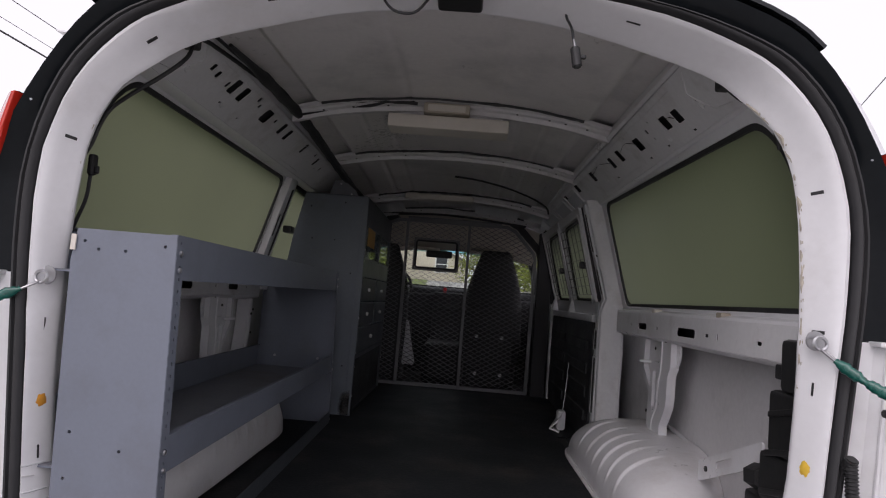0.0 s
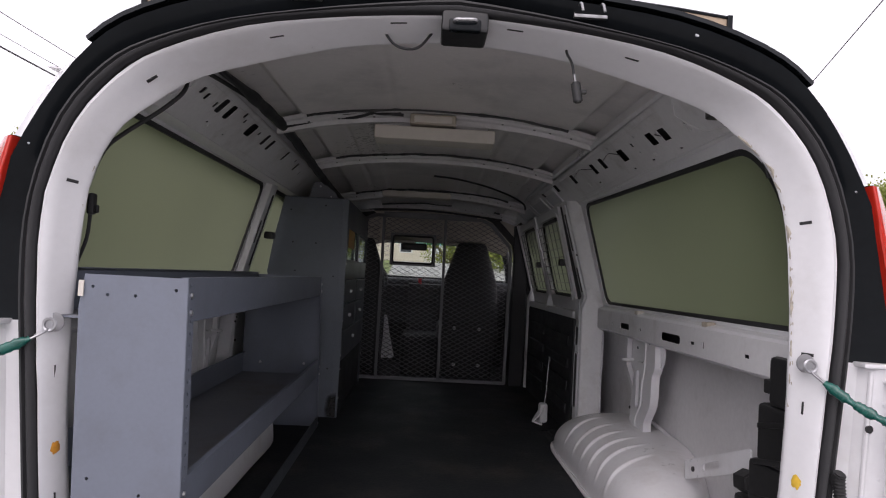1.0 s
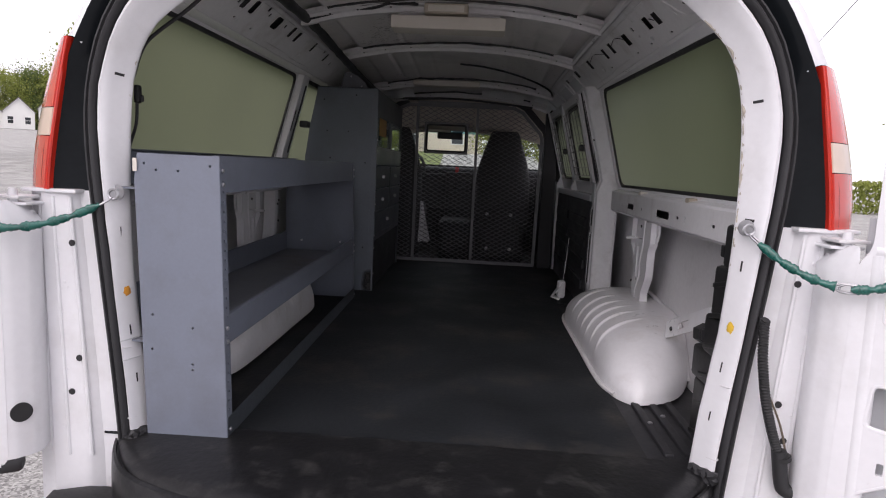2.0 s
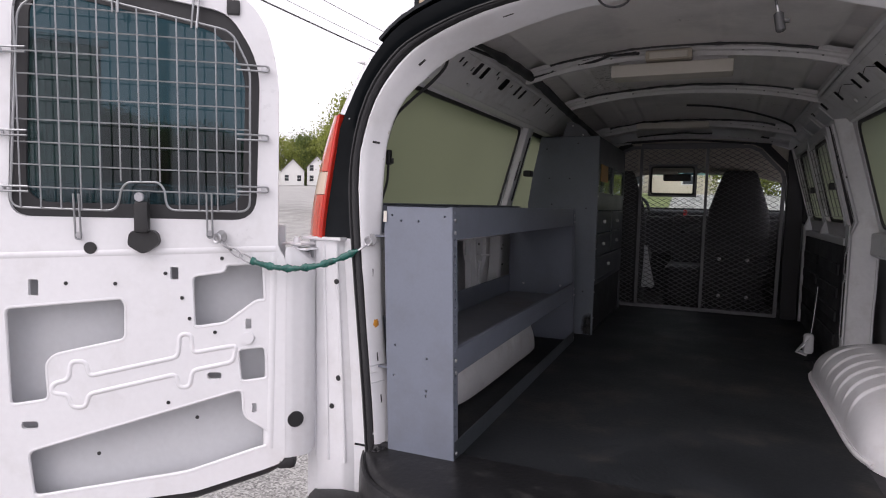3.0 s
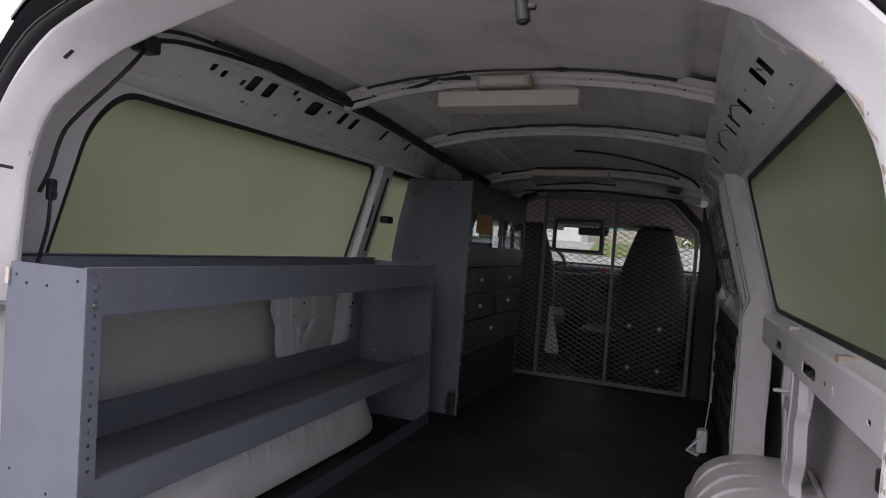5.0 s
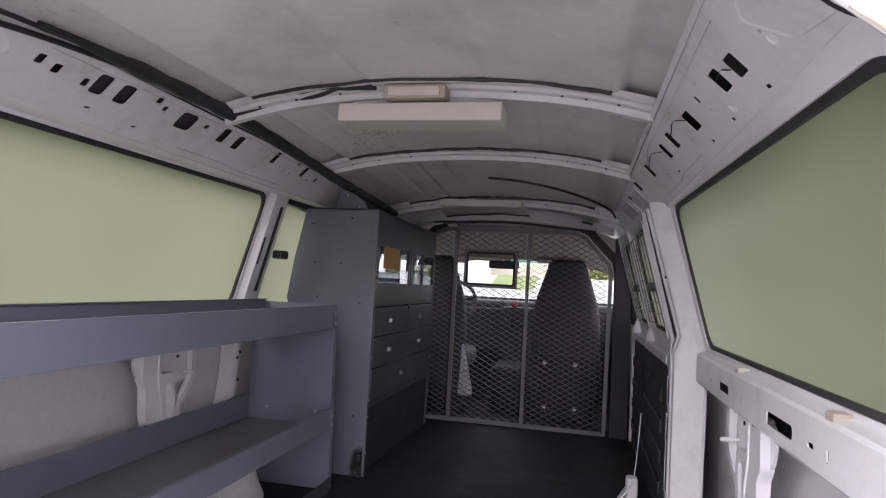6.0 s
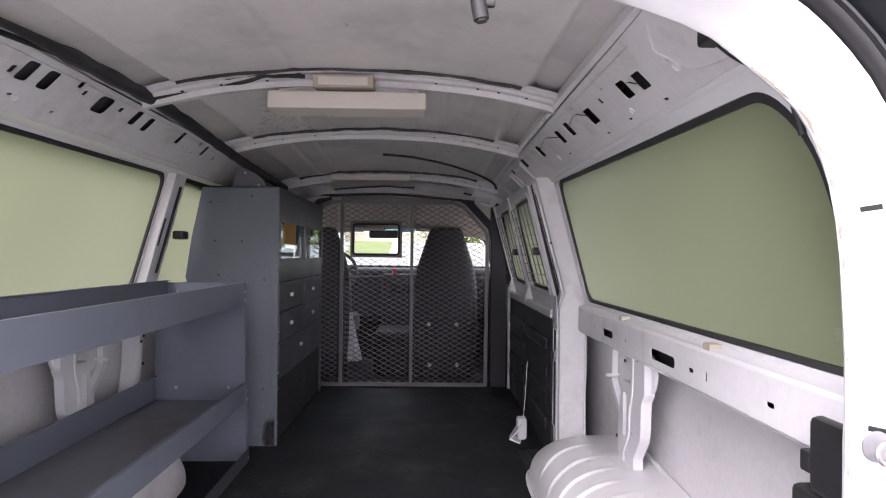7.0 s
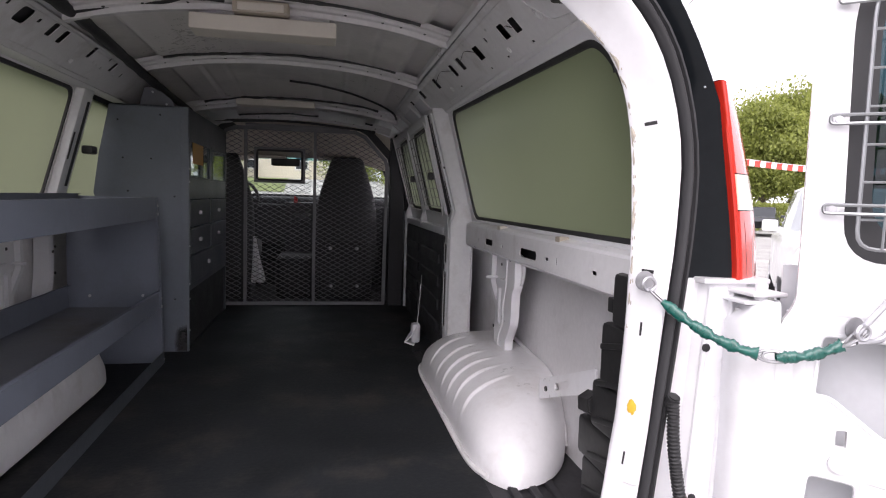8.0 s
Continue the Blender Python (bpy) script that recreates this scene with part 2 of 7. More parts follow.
def leaf_mat(name, color):
    """Thin leaves: part of the light goes through them; each clump has its own tone."""
    m = bpy.data.materials.new(name)
    m.use_nodes = True
    nt = m.node_tree
    b = nt.nodes["Principled BSDF"]
    b.inputs["Roughness"].default_value = 0.6
    geo = nt.nodes.new("ShaderNodeNewGeometry")
    tc = nt.nodes.new("ShaderNodeTexCoord")
    n = nt.nodes.new("ShaderNodeTexNoise")
    n.inputs["Scale"].default_value = 0.6
    nt.links.new(tc.outputs["Object"], n.inputs["Vector"])
    add = nt.nodes.new("ShaderNodeMath")
    nt.links.new(geo.outputs["Random Per Island"], add.inputs[0])
    nt.links.new(n.outputs[0], add.inputs[1])
    mx = nt.nodes.new("ShaderNodeMix")
    mx.data_type = "RGBA"
    mx.inputs["A"].default_value = (*[c * 0.55 for c in color], 1)
    mx.inputs["B"].default_value = (color[0] * 1.5, color[1] * 1.35, color[2] * 1.2, 1)
    ramp = nt.nodes.new("ShaderNodeMapRange")
    ramp.inputs["From Max"].default_value = 1.6
    nt.links.new(add.outputs[0], ramp.inputs["Value"])
    nt.links.new(ramp.outputs[0], mx.inputs["Factor"])
    nt.links.new(mx.outputs["Result"], b.inputs["Base Color"])
    tl = nt.nodes.new("ShaderNodeBsdfTranslucent")
    nt.links.new(mx.outputs["Result"], tl.inputs["Color"])
    both = nt.nodes.new("ShaderNodeMixShader")
    both.inputs[0].default_value = 0.45
    nt.links.new(b.outputs[0], both.inputs[1])
    nt.links.new(tl.outputs[0], both.inputs[2])
    nt.links.new(both.outputs[0], nt.nodes["Material Output"].inputs[0])
    return m


LEAF = leaf_mat("green_leaves", (0.23, 0.285, 0.075))
LEAFDARK = leaf_mat("dark_green_leaves", (0.11, 0.16, 0.05))
BARK = mat("grey_brown_bark", (0.12, 0.095, 0.07), 0.9, var=0.3, scale=6, bump=0.5)
SIDING = mat("white_house_siding", (0.72, 0.72, 0.70), 0.7, var=0.05, scale=1)
ROOFING = mat("grey_shingles", (0.22, 0.21, 0.20), 0.9, var=0.2, scale=3, bump=0.2)
CREAM = mat("cream_corrugated_steel", (0.66, 0.60, 0.48), 0.55, var=0.06, scale=1)
FENCE = mat("pale_slatted_fence", (0.46, 0.47, 0.48), 0.7, var=0.08, scale=2)
CARWHITE = mat("white_car_paint", (0.75, 0.75, 0.76), 0.25, var=0.02, coat=0.5)
CARDARK = mat("dark_car_paint", (0.03, 0.032, 0.038), 0.25, var=0.05, coat=0.5)
DARKGLASS = mat("dark_car_glass", (0.02, 0.024, 0.028), 0.08, var=0.02)
# pale base colour imitates the sky reflected in the parked car's glass
PALEGLASS = mat("sky_lit_car_glass", (0.42, 0.45, 0.47), 0.06, var=0.05, coat=0.5)
FLAGRED = mat("red_bunting", (0.62, 0.08, 0.06), 0.7, var=0.1)
FLAGWHITE = mat("white_bunting", (0.75, 0.75, 0.75), 0.7, var=0.05)
ETCH = mat("etched_glass_mark", (0.30, 0.33, 0.25), 0.6, var=0.05)
WOOD = mat("grey_pole_wood", (0.25, 0.2, 0.16), 0.9, var=0.2, scale=4, bump=0.2)
YELLOW = mat("yellow_card", (0.72, 0.50, 0.08), 0.5, var=0.05)
FILMED = pane_mat("olive_filmed_glass", (0.16, 0.20, 0.10), milky=(0.352, 0.377, 0.289))
PRIVACY = pane_mat("dark_privacy_glass", (0.15, 0.225, 0.245))
CLEAR = pane_mat("clear_glass", (0.78, 0.85, 0.83))
SHADE = pane_mat("blue_green_shade_band", (0.28, 0.58, 0.66))
PLEXI = pane_mat("clear_plexiglass", (0.75, 0.8, 0.82))


# ---- building helpers ----
def part(name, bm, material, parent=None, label="", smooth=40, m=None):
    """Links bm as one mesh object, under parent where given, smooth but for edges sharper than that angle."""
    if m is not None:
        bmesh.ops.transform(bm, matrix=m, verts=bm.verts)
    bmesh.ops.recalc_face_normals(bm, faces=bm.faces)
    me = bpy.data.meshes.new(name)
    bm.to_mesh(me)
    bm.free()
    me.materials.append(material)
    if smooth:
        me.polygons.foreach_set("use_smooth", [True] * len(me.polygons))
        me.set_sharp_from_angle(angle=radians(smooth))
    ob = new(name, me)
    if smooth and 12 <= len(me.polygons) <= 400:
        wn = ob.modifiers.new("even_shading", "WEIGHTED_NORMAL")
        wn.keep_sharp = True
    if parent is not None:
        ob.parent = parent
    if label:
        ob["label"] = label
    if name in ("rivets", "screws", "holes", "rib_holes", "stay_holes", "jamb_holes", "weld_dimples", "floor_bolts", "plate_bolts"):
        ob["kind"] = "stuff"
    return ob


def thing(name, label, category, at=(0, 0, 0), group="", kind=""):
    e = new(name)
    e.empty_display_size = 0.1
    e.location = at
    return tagged(e, label, category, group, kind)


def box(x0, x1, y0, y1, z0, z1, bevel=0.0, bm=None, seg=2):
    own = bm is None
    b = bmesh.new()
    bmesh.ops.create_cube(b, size=1.0)
    for v in b.verts:
        v.co = Vector((x0 + (v.co.x + 0.5) * (x1 - x0), y0 + (v.co.y + 0.5) * (y1 - y0), z0 + (v.co.z + 0.5) * (z1 - z0)))
    if bevel:
        bmesh.ops.bevel(b, geom=b.edges[:], offset=bevel, segments=seg, affect="EDGES", profile=0.5)
    return b if own else merge(bm, b)


def merge(bm, other):
    """Adds the geometry of other to bm."""
    vs = {v: bm.verts.new(v.co) for v in other.verts}
    for f in other.faces:
        try:
            bm.faces.new([vs[v] for v in f.verts])
        except ValueError:
            pass
    other.free()
    return bm


def cyl(p, q, r, seg=16, r2=None, bm=None, bevel=0.0):
    """A cylinder or cone from p to q."""
    p, q = Vector(p), Vector(q)
    b = bmesh.new()
    bmesh.ops.create_cone(b, cap_ends=True, segments=seg, radius1=r, radius2=r if r2 is None else r2, depth=(q - p).length)
    if bevel:
        ends = [e for e in b.edges if abs(e.verts[0].co.z - e.verts[1].co.z) < 1e-6]
        bmesh.ops.bevel(b, geom=ends, offset=bevel, segments=2, affect="EDGES")
    t = Matrix.Translation((p + q) / 2) @ (q - p).to_track_quat("Z", "Y").to_matrix().to_4x4()
    bmesh.ops.transform(b, matrix=t, verts=b.verts)
    return b if bm is None else merge(bm, b)


def tube(pts, r, seg=8, bm=None, closed=False, radii=None):
    """A round tube along a line of points."""
    pts = [Vector(p) for p in pts]
    bm = bm or bmesh.new()
    n, rings, side = len(pts), [], None
    for k, p in enumerate(pts):
        a = pts[(k - 1) % n] if (k or closed) else p
        c = pts[(k + 1) % n] if (k < n - 1 or closed) else p
        d = (c - a).normalized()
        if side is None:
            side = d.cross(Vector((0.31, 0.2, 0.93))).normalized()
        side = (side - d * side.dot(d)).normalized()
        other = d.cross(side)
        rad = radii[k] if radii else r
        rings.append([bm.verts.new(p + rad * (math.cos(w) * side + math.sin(w) * other)) for w in (2 * math.pi * j / seg for j in range(seg))])
    for k in range(n if closed else n - 1):
        a, b = rings[k], rings[(k + 1) % n]
        for j in range(seg):
            bm.faces.new((a[j], a[(j + 1) % seg], b[(j + 1) % seg], b[j]))
    if not closed:
        bm.faces.new(rings[0][::-1])
        bm.faces.new(rings[-1])
    return bm


def bent(pts, radius=0.03, steps=4):
    """A line of points with its corners rounded."""
    pts = [Vector(p) for p in pts]
    out = [pts[0]]
    for a, b, c in zip(pts, pts[1:], pts[2:]):
        r = min(radius, (a - b).length * 0.45, (c - b).length * 0.45)
        p, q = b + (a - b).normalized() * r, b + (c - b).normalized() * r
        for k in range(steps + 1):
            t = k / steps
            out.append((1 - t) ** 2 * p + 2 * t * (1 - t) * b + t * t * q)
    return out + [pts[-1]]


def rounded(poly, r, steps=4):
    """A closed 2D outline with rounded corners; r is one radius or one per corner."""
    n, out = len(poly), []
    for k in range(n):
        a, b, c = (Vector((*poly[(k + d) % n], 0)) for d in (-1, 0, 1))
        rad = r[k] if isinstance(r, (list, tuple)) else r
        rad = min(rad, (a - b).length * 0.48, (c - b).length * 0.48)
        if rad < 1e-4:
            out.append((b.x, b.y))
            continue
        p, q = b + (a - b).normalized() * rad, b + (c - b).normalized() * rad
        for i in range(steps + 1):
            t = i / steps
            w = (1 - t) ** 2 * p + 2 * t * (1 - t) * b + t * t * q
            out.append((w.x, w.y))
    return out


def rect(u0, u1, v0, v1, r=0.0, steps=4):
    return rounded([(u0, v0), (u1, v0), (u1, v1), (u0, v1)], r, steps)


def plate(outer, holes, depth, lip=0.0):
    """A sheet in the XZ plane (u, v) with holes through it, its face at y = 0 and its back at y = depth."""
    bm = bmesh.new()
    edges = []
    for loop in (outer, *holes):
        vs = [bm.verts.new((u, 0, v)) for u, v in loop]
        edges += [bm.edges.new((vs[k], vs[(k + 1) % len(vs)])) for k in range(len(vs))]
    bmesh.ops.triangle_fill(bm, use_beauty=True, use_dissolve=False, edges=edges)
    ext = bmesh.ops.extrude_face_region(bm, geom=bm.faces[:])
    moved = [g for g in ext["geom"] if isinstance(g, bmesh.types.BMVert)]
    bmesh.ops.translate(bm, vec=(0, depth, 0), verts=moved)
    return bm


def bands(rows, closed=False, bm=None):
    """A skin through rows of points, all of one length."""
    bm = bm or bmesh.new()
    vs = [[bm.verts.new(p) for p in row] for row in rows]
    pairs = list(zip(vs, vs[1:])) + ([(vs[-1], vs[0])] if closed else [])
    for a, b in pairs:
        for k in range(len(a) - 1):
            bm.faces.new((a[k], a[k + 1], b[k + 1], b[k]))
    return bm


def thick(bm, d):
    """Gives a skin thickness d."""
    bmesh.ops.recalc_face_normals(bm, faces=bm.faces)
    bmesh.ops.solidify(bm, geom=bm.faces[:], thickness=d)
    return bm


def dots(places, r, axis="y", bm=None, seg=10, depth=0.003):
    """Small round heads at places, their axis along axis."""
    bm = bm or bmesh.new()
    d = {"x": Vector((1, 0, 0)), "y": Vector((0, 1, 0)), "z": Vector((0, 0, 1))}[axis]
    for p in places:
        cyl(Vector(p) - d * depth, Vector(p) + d * depth, r, seg, bm=bm, bevel=min(r, depth) * 0.4)
    return bm


MIRROR = {1: Matrix.Identity(4), -1: Matrix.Diagonal((-1, 1, 1, 1))}


def on_side(s, bm):
    """Geometry made for the right side, laid on side s."""
    bmesh.ops.transform(bm, matrix=MIRROR[s], verts=bm.verts)
    return bm


# ---- the van's shell ----
FLOOR = 0.70
# Half outlines of the rear opening, from the sill to the middle of the roof: inner edge, outer edge, body edge.
IN = [(0.690, 0.64), (0.706, 0.85), (0.731, 1.05), (0.741, 1.25), (0.741, 1.42), (0.728, 1.60), (0.695, 1.709), (0.630, 1.793), (0.545, 1.864), (0.363, 1.925), (0.191, 1.961), (0, 1.979)]
IN_LEFT = [(x + 0.018 * min(1.0, max(0.0, (1.85 - z) / 0.2)), z) for x, z in IN]
OUT = [(0.733, 0.64), (0.750, 0.85), (0.770, 1.05), (0.790, 1.25), (0.805, 1.42), (0.803, 1.58), (0.757, 1.728), (0.683, 1.828), (0.595, 1.888), (0.435, 1.946), (0.22, 1.979), (0, 1.995)]
EDGE = [(0.985, 0.55), (0.985, 0.85), (0.985, 1.05), (0.98, 1.25), (0.962, 1.42), (0.912, 1.58), (0.83, 1.76), (0.74, 1.892), (0.635, 1.965), (0.455, 2.022), (0.23, 2.048), (0, 2.058)]


def smooth_line(pts, steps=3):
    """More points on a smooth line through pts."""
    out = []
    for k in range(len(pts) - 1):
        p0, p1, p2, p3 = (Vector((*pts[min(max(k + d, 0), len(pts) - 1)], 0)) for d in (-1, 0, 1, 2))
        for j in range(steps):
            t = j / steps
            v = 0.5 * (2 * p1 + (p2 - p0) * t + (2 * p0 - 5 * p1 + 4 * p2 - p3) * t * t + (3 * p1 - p0 - 3 * p2 + p3) * t ** 3)
            out.append((v.x, v.y))
    return out + [pts[-1]]


def arch(half, left=None):
    """A whole arch from its right half, and its left half where that differs."""
    return smooth_line(half) + [(-x, z) for x, z in smooth_line(left or half)[-2::-1]]


def lerp_line(a, b, t):
    return [(p[0] + (q[0] - p[0]) * t, p[1] + (q[1] - p[1]) * t) for p, q in zip(a, b)]


def off_line(a, b, d):
    """Line b moved a distance d away from line a."""
    out = []
    for p, q in zip(a, b):
        v = Vector((q[0] - p[0], q[1] - p[1])).normalized() * d
        out.append((q[0] + v.x, q[1] + v.y))
    return out


def at_y(line, y):
    return [(x, y, z) for x, z in line]


A_IN, A_OUT, A_EDGE = arch(IN, IN_LEFT), arch(OUT), arch(EDGE)

door_frame = thing("door_frame", "white painted rear door opening of a cargo van", "door frame", kind="structure")
RING = [(0.08, 0.046), (0.0, 0.036), (0.02, 0.031), (0.10, 0.025), (0.46, -0.004), (0.52, -0.009), (0.62, -0.016), (0.72, -0.022), (0.82, -0.026), (0.92, -0.024), (0.97, -0.018), (1.0, 0.0), (1.0, 0.05), (0.5, 0.06)]


def soffit(f, z):
    """How much deeper the opening's face lies where it turns into the flat underside of the header."""
    return 0.055 * max(0.0, 1 - f) * min(1.0, max(0.0, (z - 1.74) / 0.16))



def on_ring(f, z=None, x=None, half=IN):
    """A place on the face of the opening's right half, a share f across it, at a height or a distance from the middle, and the way the face looks."""
    a_line, b_line = smooth_line(half, 8), smooth_line(OUT, 8)
    k = min(range(1, len(a_line) - 1), key=lambda i: abs(a_line[i][1] - z) if x is None else abs(a_line[i][0] - x))
    fs, ys = zip(*RING[1:12])
    place = lambda i, q: Vector((a_line[i][0] + (b_line[i][0] - a_line[i][0]) * q, float(np.interp(q, fs, ys)) + soffit(q, a_line[i][1]), a_line[i][1] + (b_line[i][1] - a_line[i][1]) * q))
    n = (place(k, f + 0.05) - place(k, f - 0.05)).cross(place(k + 1, f) - place(k - 1, f)).normalized()
    along = (place(k + 1, f) - place(k - 1, f)).normalized()
    return place(k, f), (n if n.y < 0 else -n), along


rows = [[(x + 0.0016 * noise.noise((x * 16, z * 16, f * 3)), y + soffit(f, z) + 0.0016 * noise.noise((x * 22, z * 22, f * 4 + 7)), z) for x, z in lerp_line(A_IN, A_OUT, f)] for f, y in RING]
part("pillar_ring", bands(rows, closed=True), WHITE, door_frame, smooth=28)
SEAL_PROFILE = [(0.001, 0.0), (0.001, -0.020), (0.003, -0.030), (0.007, -0.035), (0.012, -0.036), (0.0155, -0.032), (0.017, -0.025), (0.019, -0.026), (0.022, -0.033), (0.026, -0.033), (0.029, -0.027), (0.030, 0.004)]
rows = [at_y(off_line(A_IN, A_OUT, d), y) for d, y in SEAL_PROFILE]
part("weatherstrip", bands(rows, closed=True), SEAL, door_frame, "black rubber weatherstrip round the opening", smooth=60)

# the recess between the seal and the body's edge: black above the lamps, white below
n_white = 3 * 3 + 1
outer_seal = off_line(A_IN, A_OUT, 0.031)
top_a, top_b = outer_seal[n_white:-n_white], A_EDGE[n_white:-n_white]
rows = [at_y(top_a, 0.004), at_y(lerp_line(top_a, top_b, 0.25), 0.006), at_y(lerp_line(top_a, top_b, 0.55), -0.012), at_y(lerp_line(top_a, top_b, 0.85), -0.022), at_y(top_b, 0.008), at_y(top_b, 0.06), at_y(top_a, 0.05)]
part("trim_band", bands(rows, closed=True), TRIM, door_frame, "glossy black band above the tail lamps", smooth=50)
lip_a = [p for p in off_line(A_OUT, A_EDGE, 0.004) if abs(p[0]) < 0.76 and p[1] > 1.6]
lip_b = [p for p in off_line(A_OUT, A_EDGE, 0.016) if abs(p[0]) < 0.77 and p[1] > 1.6][:len(lip_a)]
rows = [at_y(lip_a, -0.02), at_y(lip_b, -0.015), at_y(lip_b, 0.05), at_y(lip_a, 0.05)]
part("drip_lip", bands(rows, closed=True), TRIM, door_frame)
edge = [p for p in smooth_line(EDGE) if 1.60 < p[1] < 1.94]
for s in (1, -1):
    rows = [[(x - 0.004, 0.012, z) for x, z in edge], [(x + 0.014 * min(1, (1.96 - z) / 0.10) + 0.02 * (1.95 - z), 0.018, z + 0.004) for x, z in edge], [(x + 0.070 * min(1, (1.97 - z) / 0.12), 0.07, z + 0.012) for x, z in edge], [(x + 0.085 * min(1, (1.97 - z) / 0.12), 0.14, z + 0.014) for x, z in edge]]
    part("body_edge", on_side(s, bands(rows)), WHITE, door_frame, smooth=60)
for s in (1, -1):
    # the jamb behind each door's hinges, with its pressed steps
    a = [p for p in smooth_line(OUT) if p[1] < 1.31]
    a = [(0.759, 0.50)] + [(x + 0.031, z) for x, z in a] + [(0.829, 1.325)]
    b = [(0.985, z) for x, z in a]
    prof = [(0.0, 0.004), (0.26, 0.002), (0.36, -0.016), (0.44, -0.020), (0.80, -0.022), (0.86, -0.012), (1.0, -0.010)]
    bm = bands([at_y(lerp_line(a, b, t), y) for t, y in prof])
    part("door_jamb", on_side(s, thick(bm, 0.012)), WHITE, door_frame, smooth=35)
    for f, y in ((0.36, -0.017), (0.62, -0.022), (0.86, -0.013)):
        fold = [(x, y, z) for x, z in lerp_line(a, b, f)][1:-1]
        part("jamb_fold", on_side(s, tube(fold, 0.0055, 8)), WHITE, door_frame)
    spots = [(0.915 - 0.006 * (k % 3), -0.020, 0.72 + 0.075 * k) for k in range(8)]
    part("weld_dimples", on_side(s, dots(spots, 0.005, depth=0.003)), WHITE, door_frame)
    part("jamb_holes", on_side(s, dots([(0.878, -0.0212, 1.195), (0.868, -0.0212, 0.90), (0.89, -0.0212, 0.81)], 0.0085, depth=0.0015)), PLASTIC, door_frame)
    bm = box(0.86, 1.0, -0.03, 0.10, 1.318, 1.328, 0.003)
    part("lamp_ledge", on_side(s, bm), WHITE, door_frame)
    # slots punched in the pillar and the header
    marks = [(0.34, 1.235, None, 0.013, 0.0022, 1), (0.34, 0.98, None, 0.013, 0.0022, 1), (0.34, 0.86, None, 0.012, 0.0022, 1), (0.36, 1.612, None, 0.012, 0.0034, 0), (0.5, None, 0.351, 0.015, 0.0026, 1), (0.62, None, 0.12, 0.017, 0.0024, 1)]
    marks.append((0.36, 1.346, None, 0.012, 0.0034, 0) if s > 0 else (0.40, None, 0.604, 0.012, 0.0034, 1))
    for f, z, x, ln, wd, lengthwise in marks:
        at, nv, al = on_ring(f, z, x, IN if s > 0 else IN_LEFT)
        u = al if lengthwise else nv.cross(al)
        cut = box(-ln, ln, -wd, wd, -0.004, 0.0008, 0.0006)
        cut.transform(Matrix.Translation(at) @ Matrix((u, nv.cross(u), nv)).transposed().to_4x4())
        part("pillar_slot", on_side(s, cut), PLASTIC, door_frame)
    # seams folded across the foot of the pillar
    for z in (0.745, 0.93):
        half = smooth_line(IN if s > 0 else IN_LEFT)
        k = min(range(12 * 3 - 3), key=lambda i: abs(half[i][1] - z))
        seam = [(half[k][0] + (A_OUT[k][0] - half[k][0]) * t, y - 0.0005, z + 0.006 * t) for t, y in RING[4:11]]
        part("pillar_seam", on_side(s, tube(seam, 0.0016, 6)), PRIMER, door_frame)

# latch box and striker in the middle of the header
latch = thing("door_latch", "black plastic latch housing with a bright striker loop on the header", "latch")
part("housing", box(-0.048, 0.048, -0.034, 0.06, 1.968, 2.014, 0.008), PLASTIC, latch)
part("recess", box(-0.033, 0.033, -0.038, -0.02, 1.968, 1.994, 0.005), TRIM, latch)
part("striker", tube(bent([(-0.022, -0.03, 1.986), (-0.022, -0.048, 1.986), (0.022, -0.048, 1.988), (0.022, -0.03, 1.988)], 0.008), 0.0035), STEEL, latch, "worn steel striker loop")
for s in (1, -1):
    hk = thing("roof_hook", "bright steel strap anchor on the black header band", "hook", group="roof hooks")
    for dx in (0.27, 0.315):
        part("prong", on_side(s, tube(bent([(dx, -0.012, 2.035), (dx, -0.035, 2.032), (dx + 0.004, -0.035, 2.015)], 0.008), 0.003)), STEEL, hk)
    part("plate", on_side(s, box(0.26, 0.33, -0.018, -0.008, 2.008, 2.016, 0.002)), STEEL, hk)
    part("bolt", on_side(s, dots([(0.52, -0.013, 1.99)], 0.006)), ZINC, hk)

chips = bmesh.new()
rnd = random.Random(7)
for k in range(18):
    z = 1.20 + 0.58 * rnd.random() ** 0.6
    i = min(range(33), key=lambda j: abs(A_IN[j][1] - z))
    c = on_ring(0.02 + 0.10 * rnd.random() ** 2, z)[0]
    b2 = bmesh.new()
    bmesh.ops.create_icosphere(b2, subdivisions=1, radius=1)
    for v in b2.verts:
        v.co = c + Vector((v.co.x * 0.0014, v.co.y * 0.0015, v.co.z * (0.002 + 0.004 * rnd.random())))
    merge(chips, b2)
tagged(part("rust_chips", chips, RUST, door_frame, "flaking rusty paint along the pillar edge"), kind="stuff")
for s, z0, z1, big in ((1, 1.22, 1.80, 1.0), (-1, 1.45, 1.72, 0.6)):
    lip = [(x, z) for x, z in smooth_line(IN if s > 0 else IN_LEFT, 14) if z0 < z < z1]
    ragged = [(x + 0.0028 + 0.0035 * noise.noise((z * 60, 3 * s, 0)), 0.032 + soffit(0.0, z) + 0.004 * noise.noise((z * 45, 8, s)), z) for x, z in lip]
    radii = [max(0.0006, big * (0.0022 + 0.0055 * noise.noise((p[2] * 38, 1, s)))) for p in ragged]
    part("edge_sealer", on_side(s, tube(ragged, 0.003, 6, radii=radii)), RUST, door_frame, "ragged flaking sealer along the pillar lip")
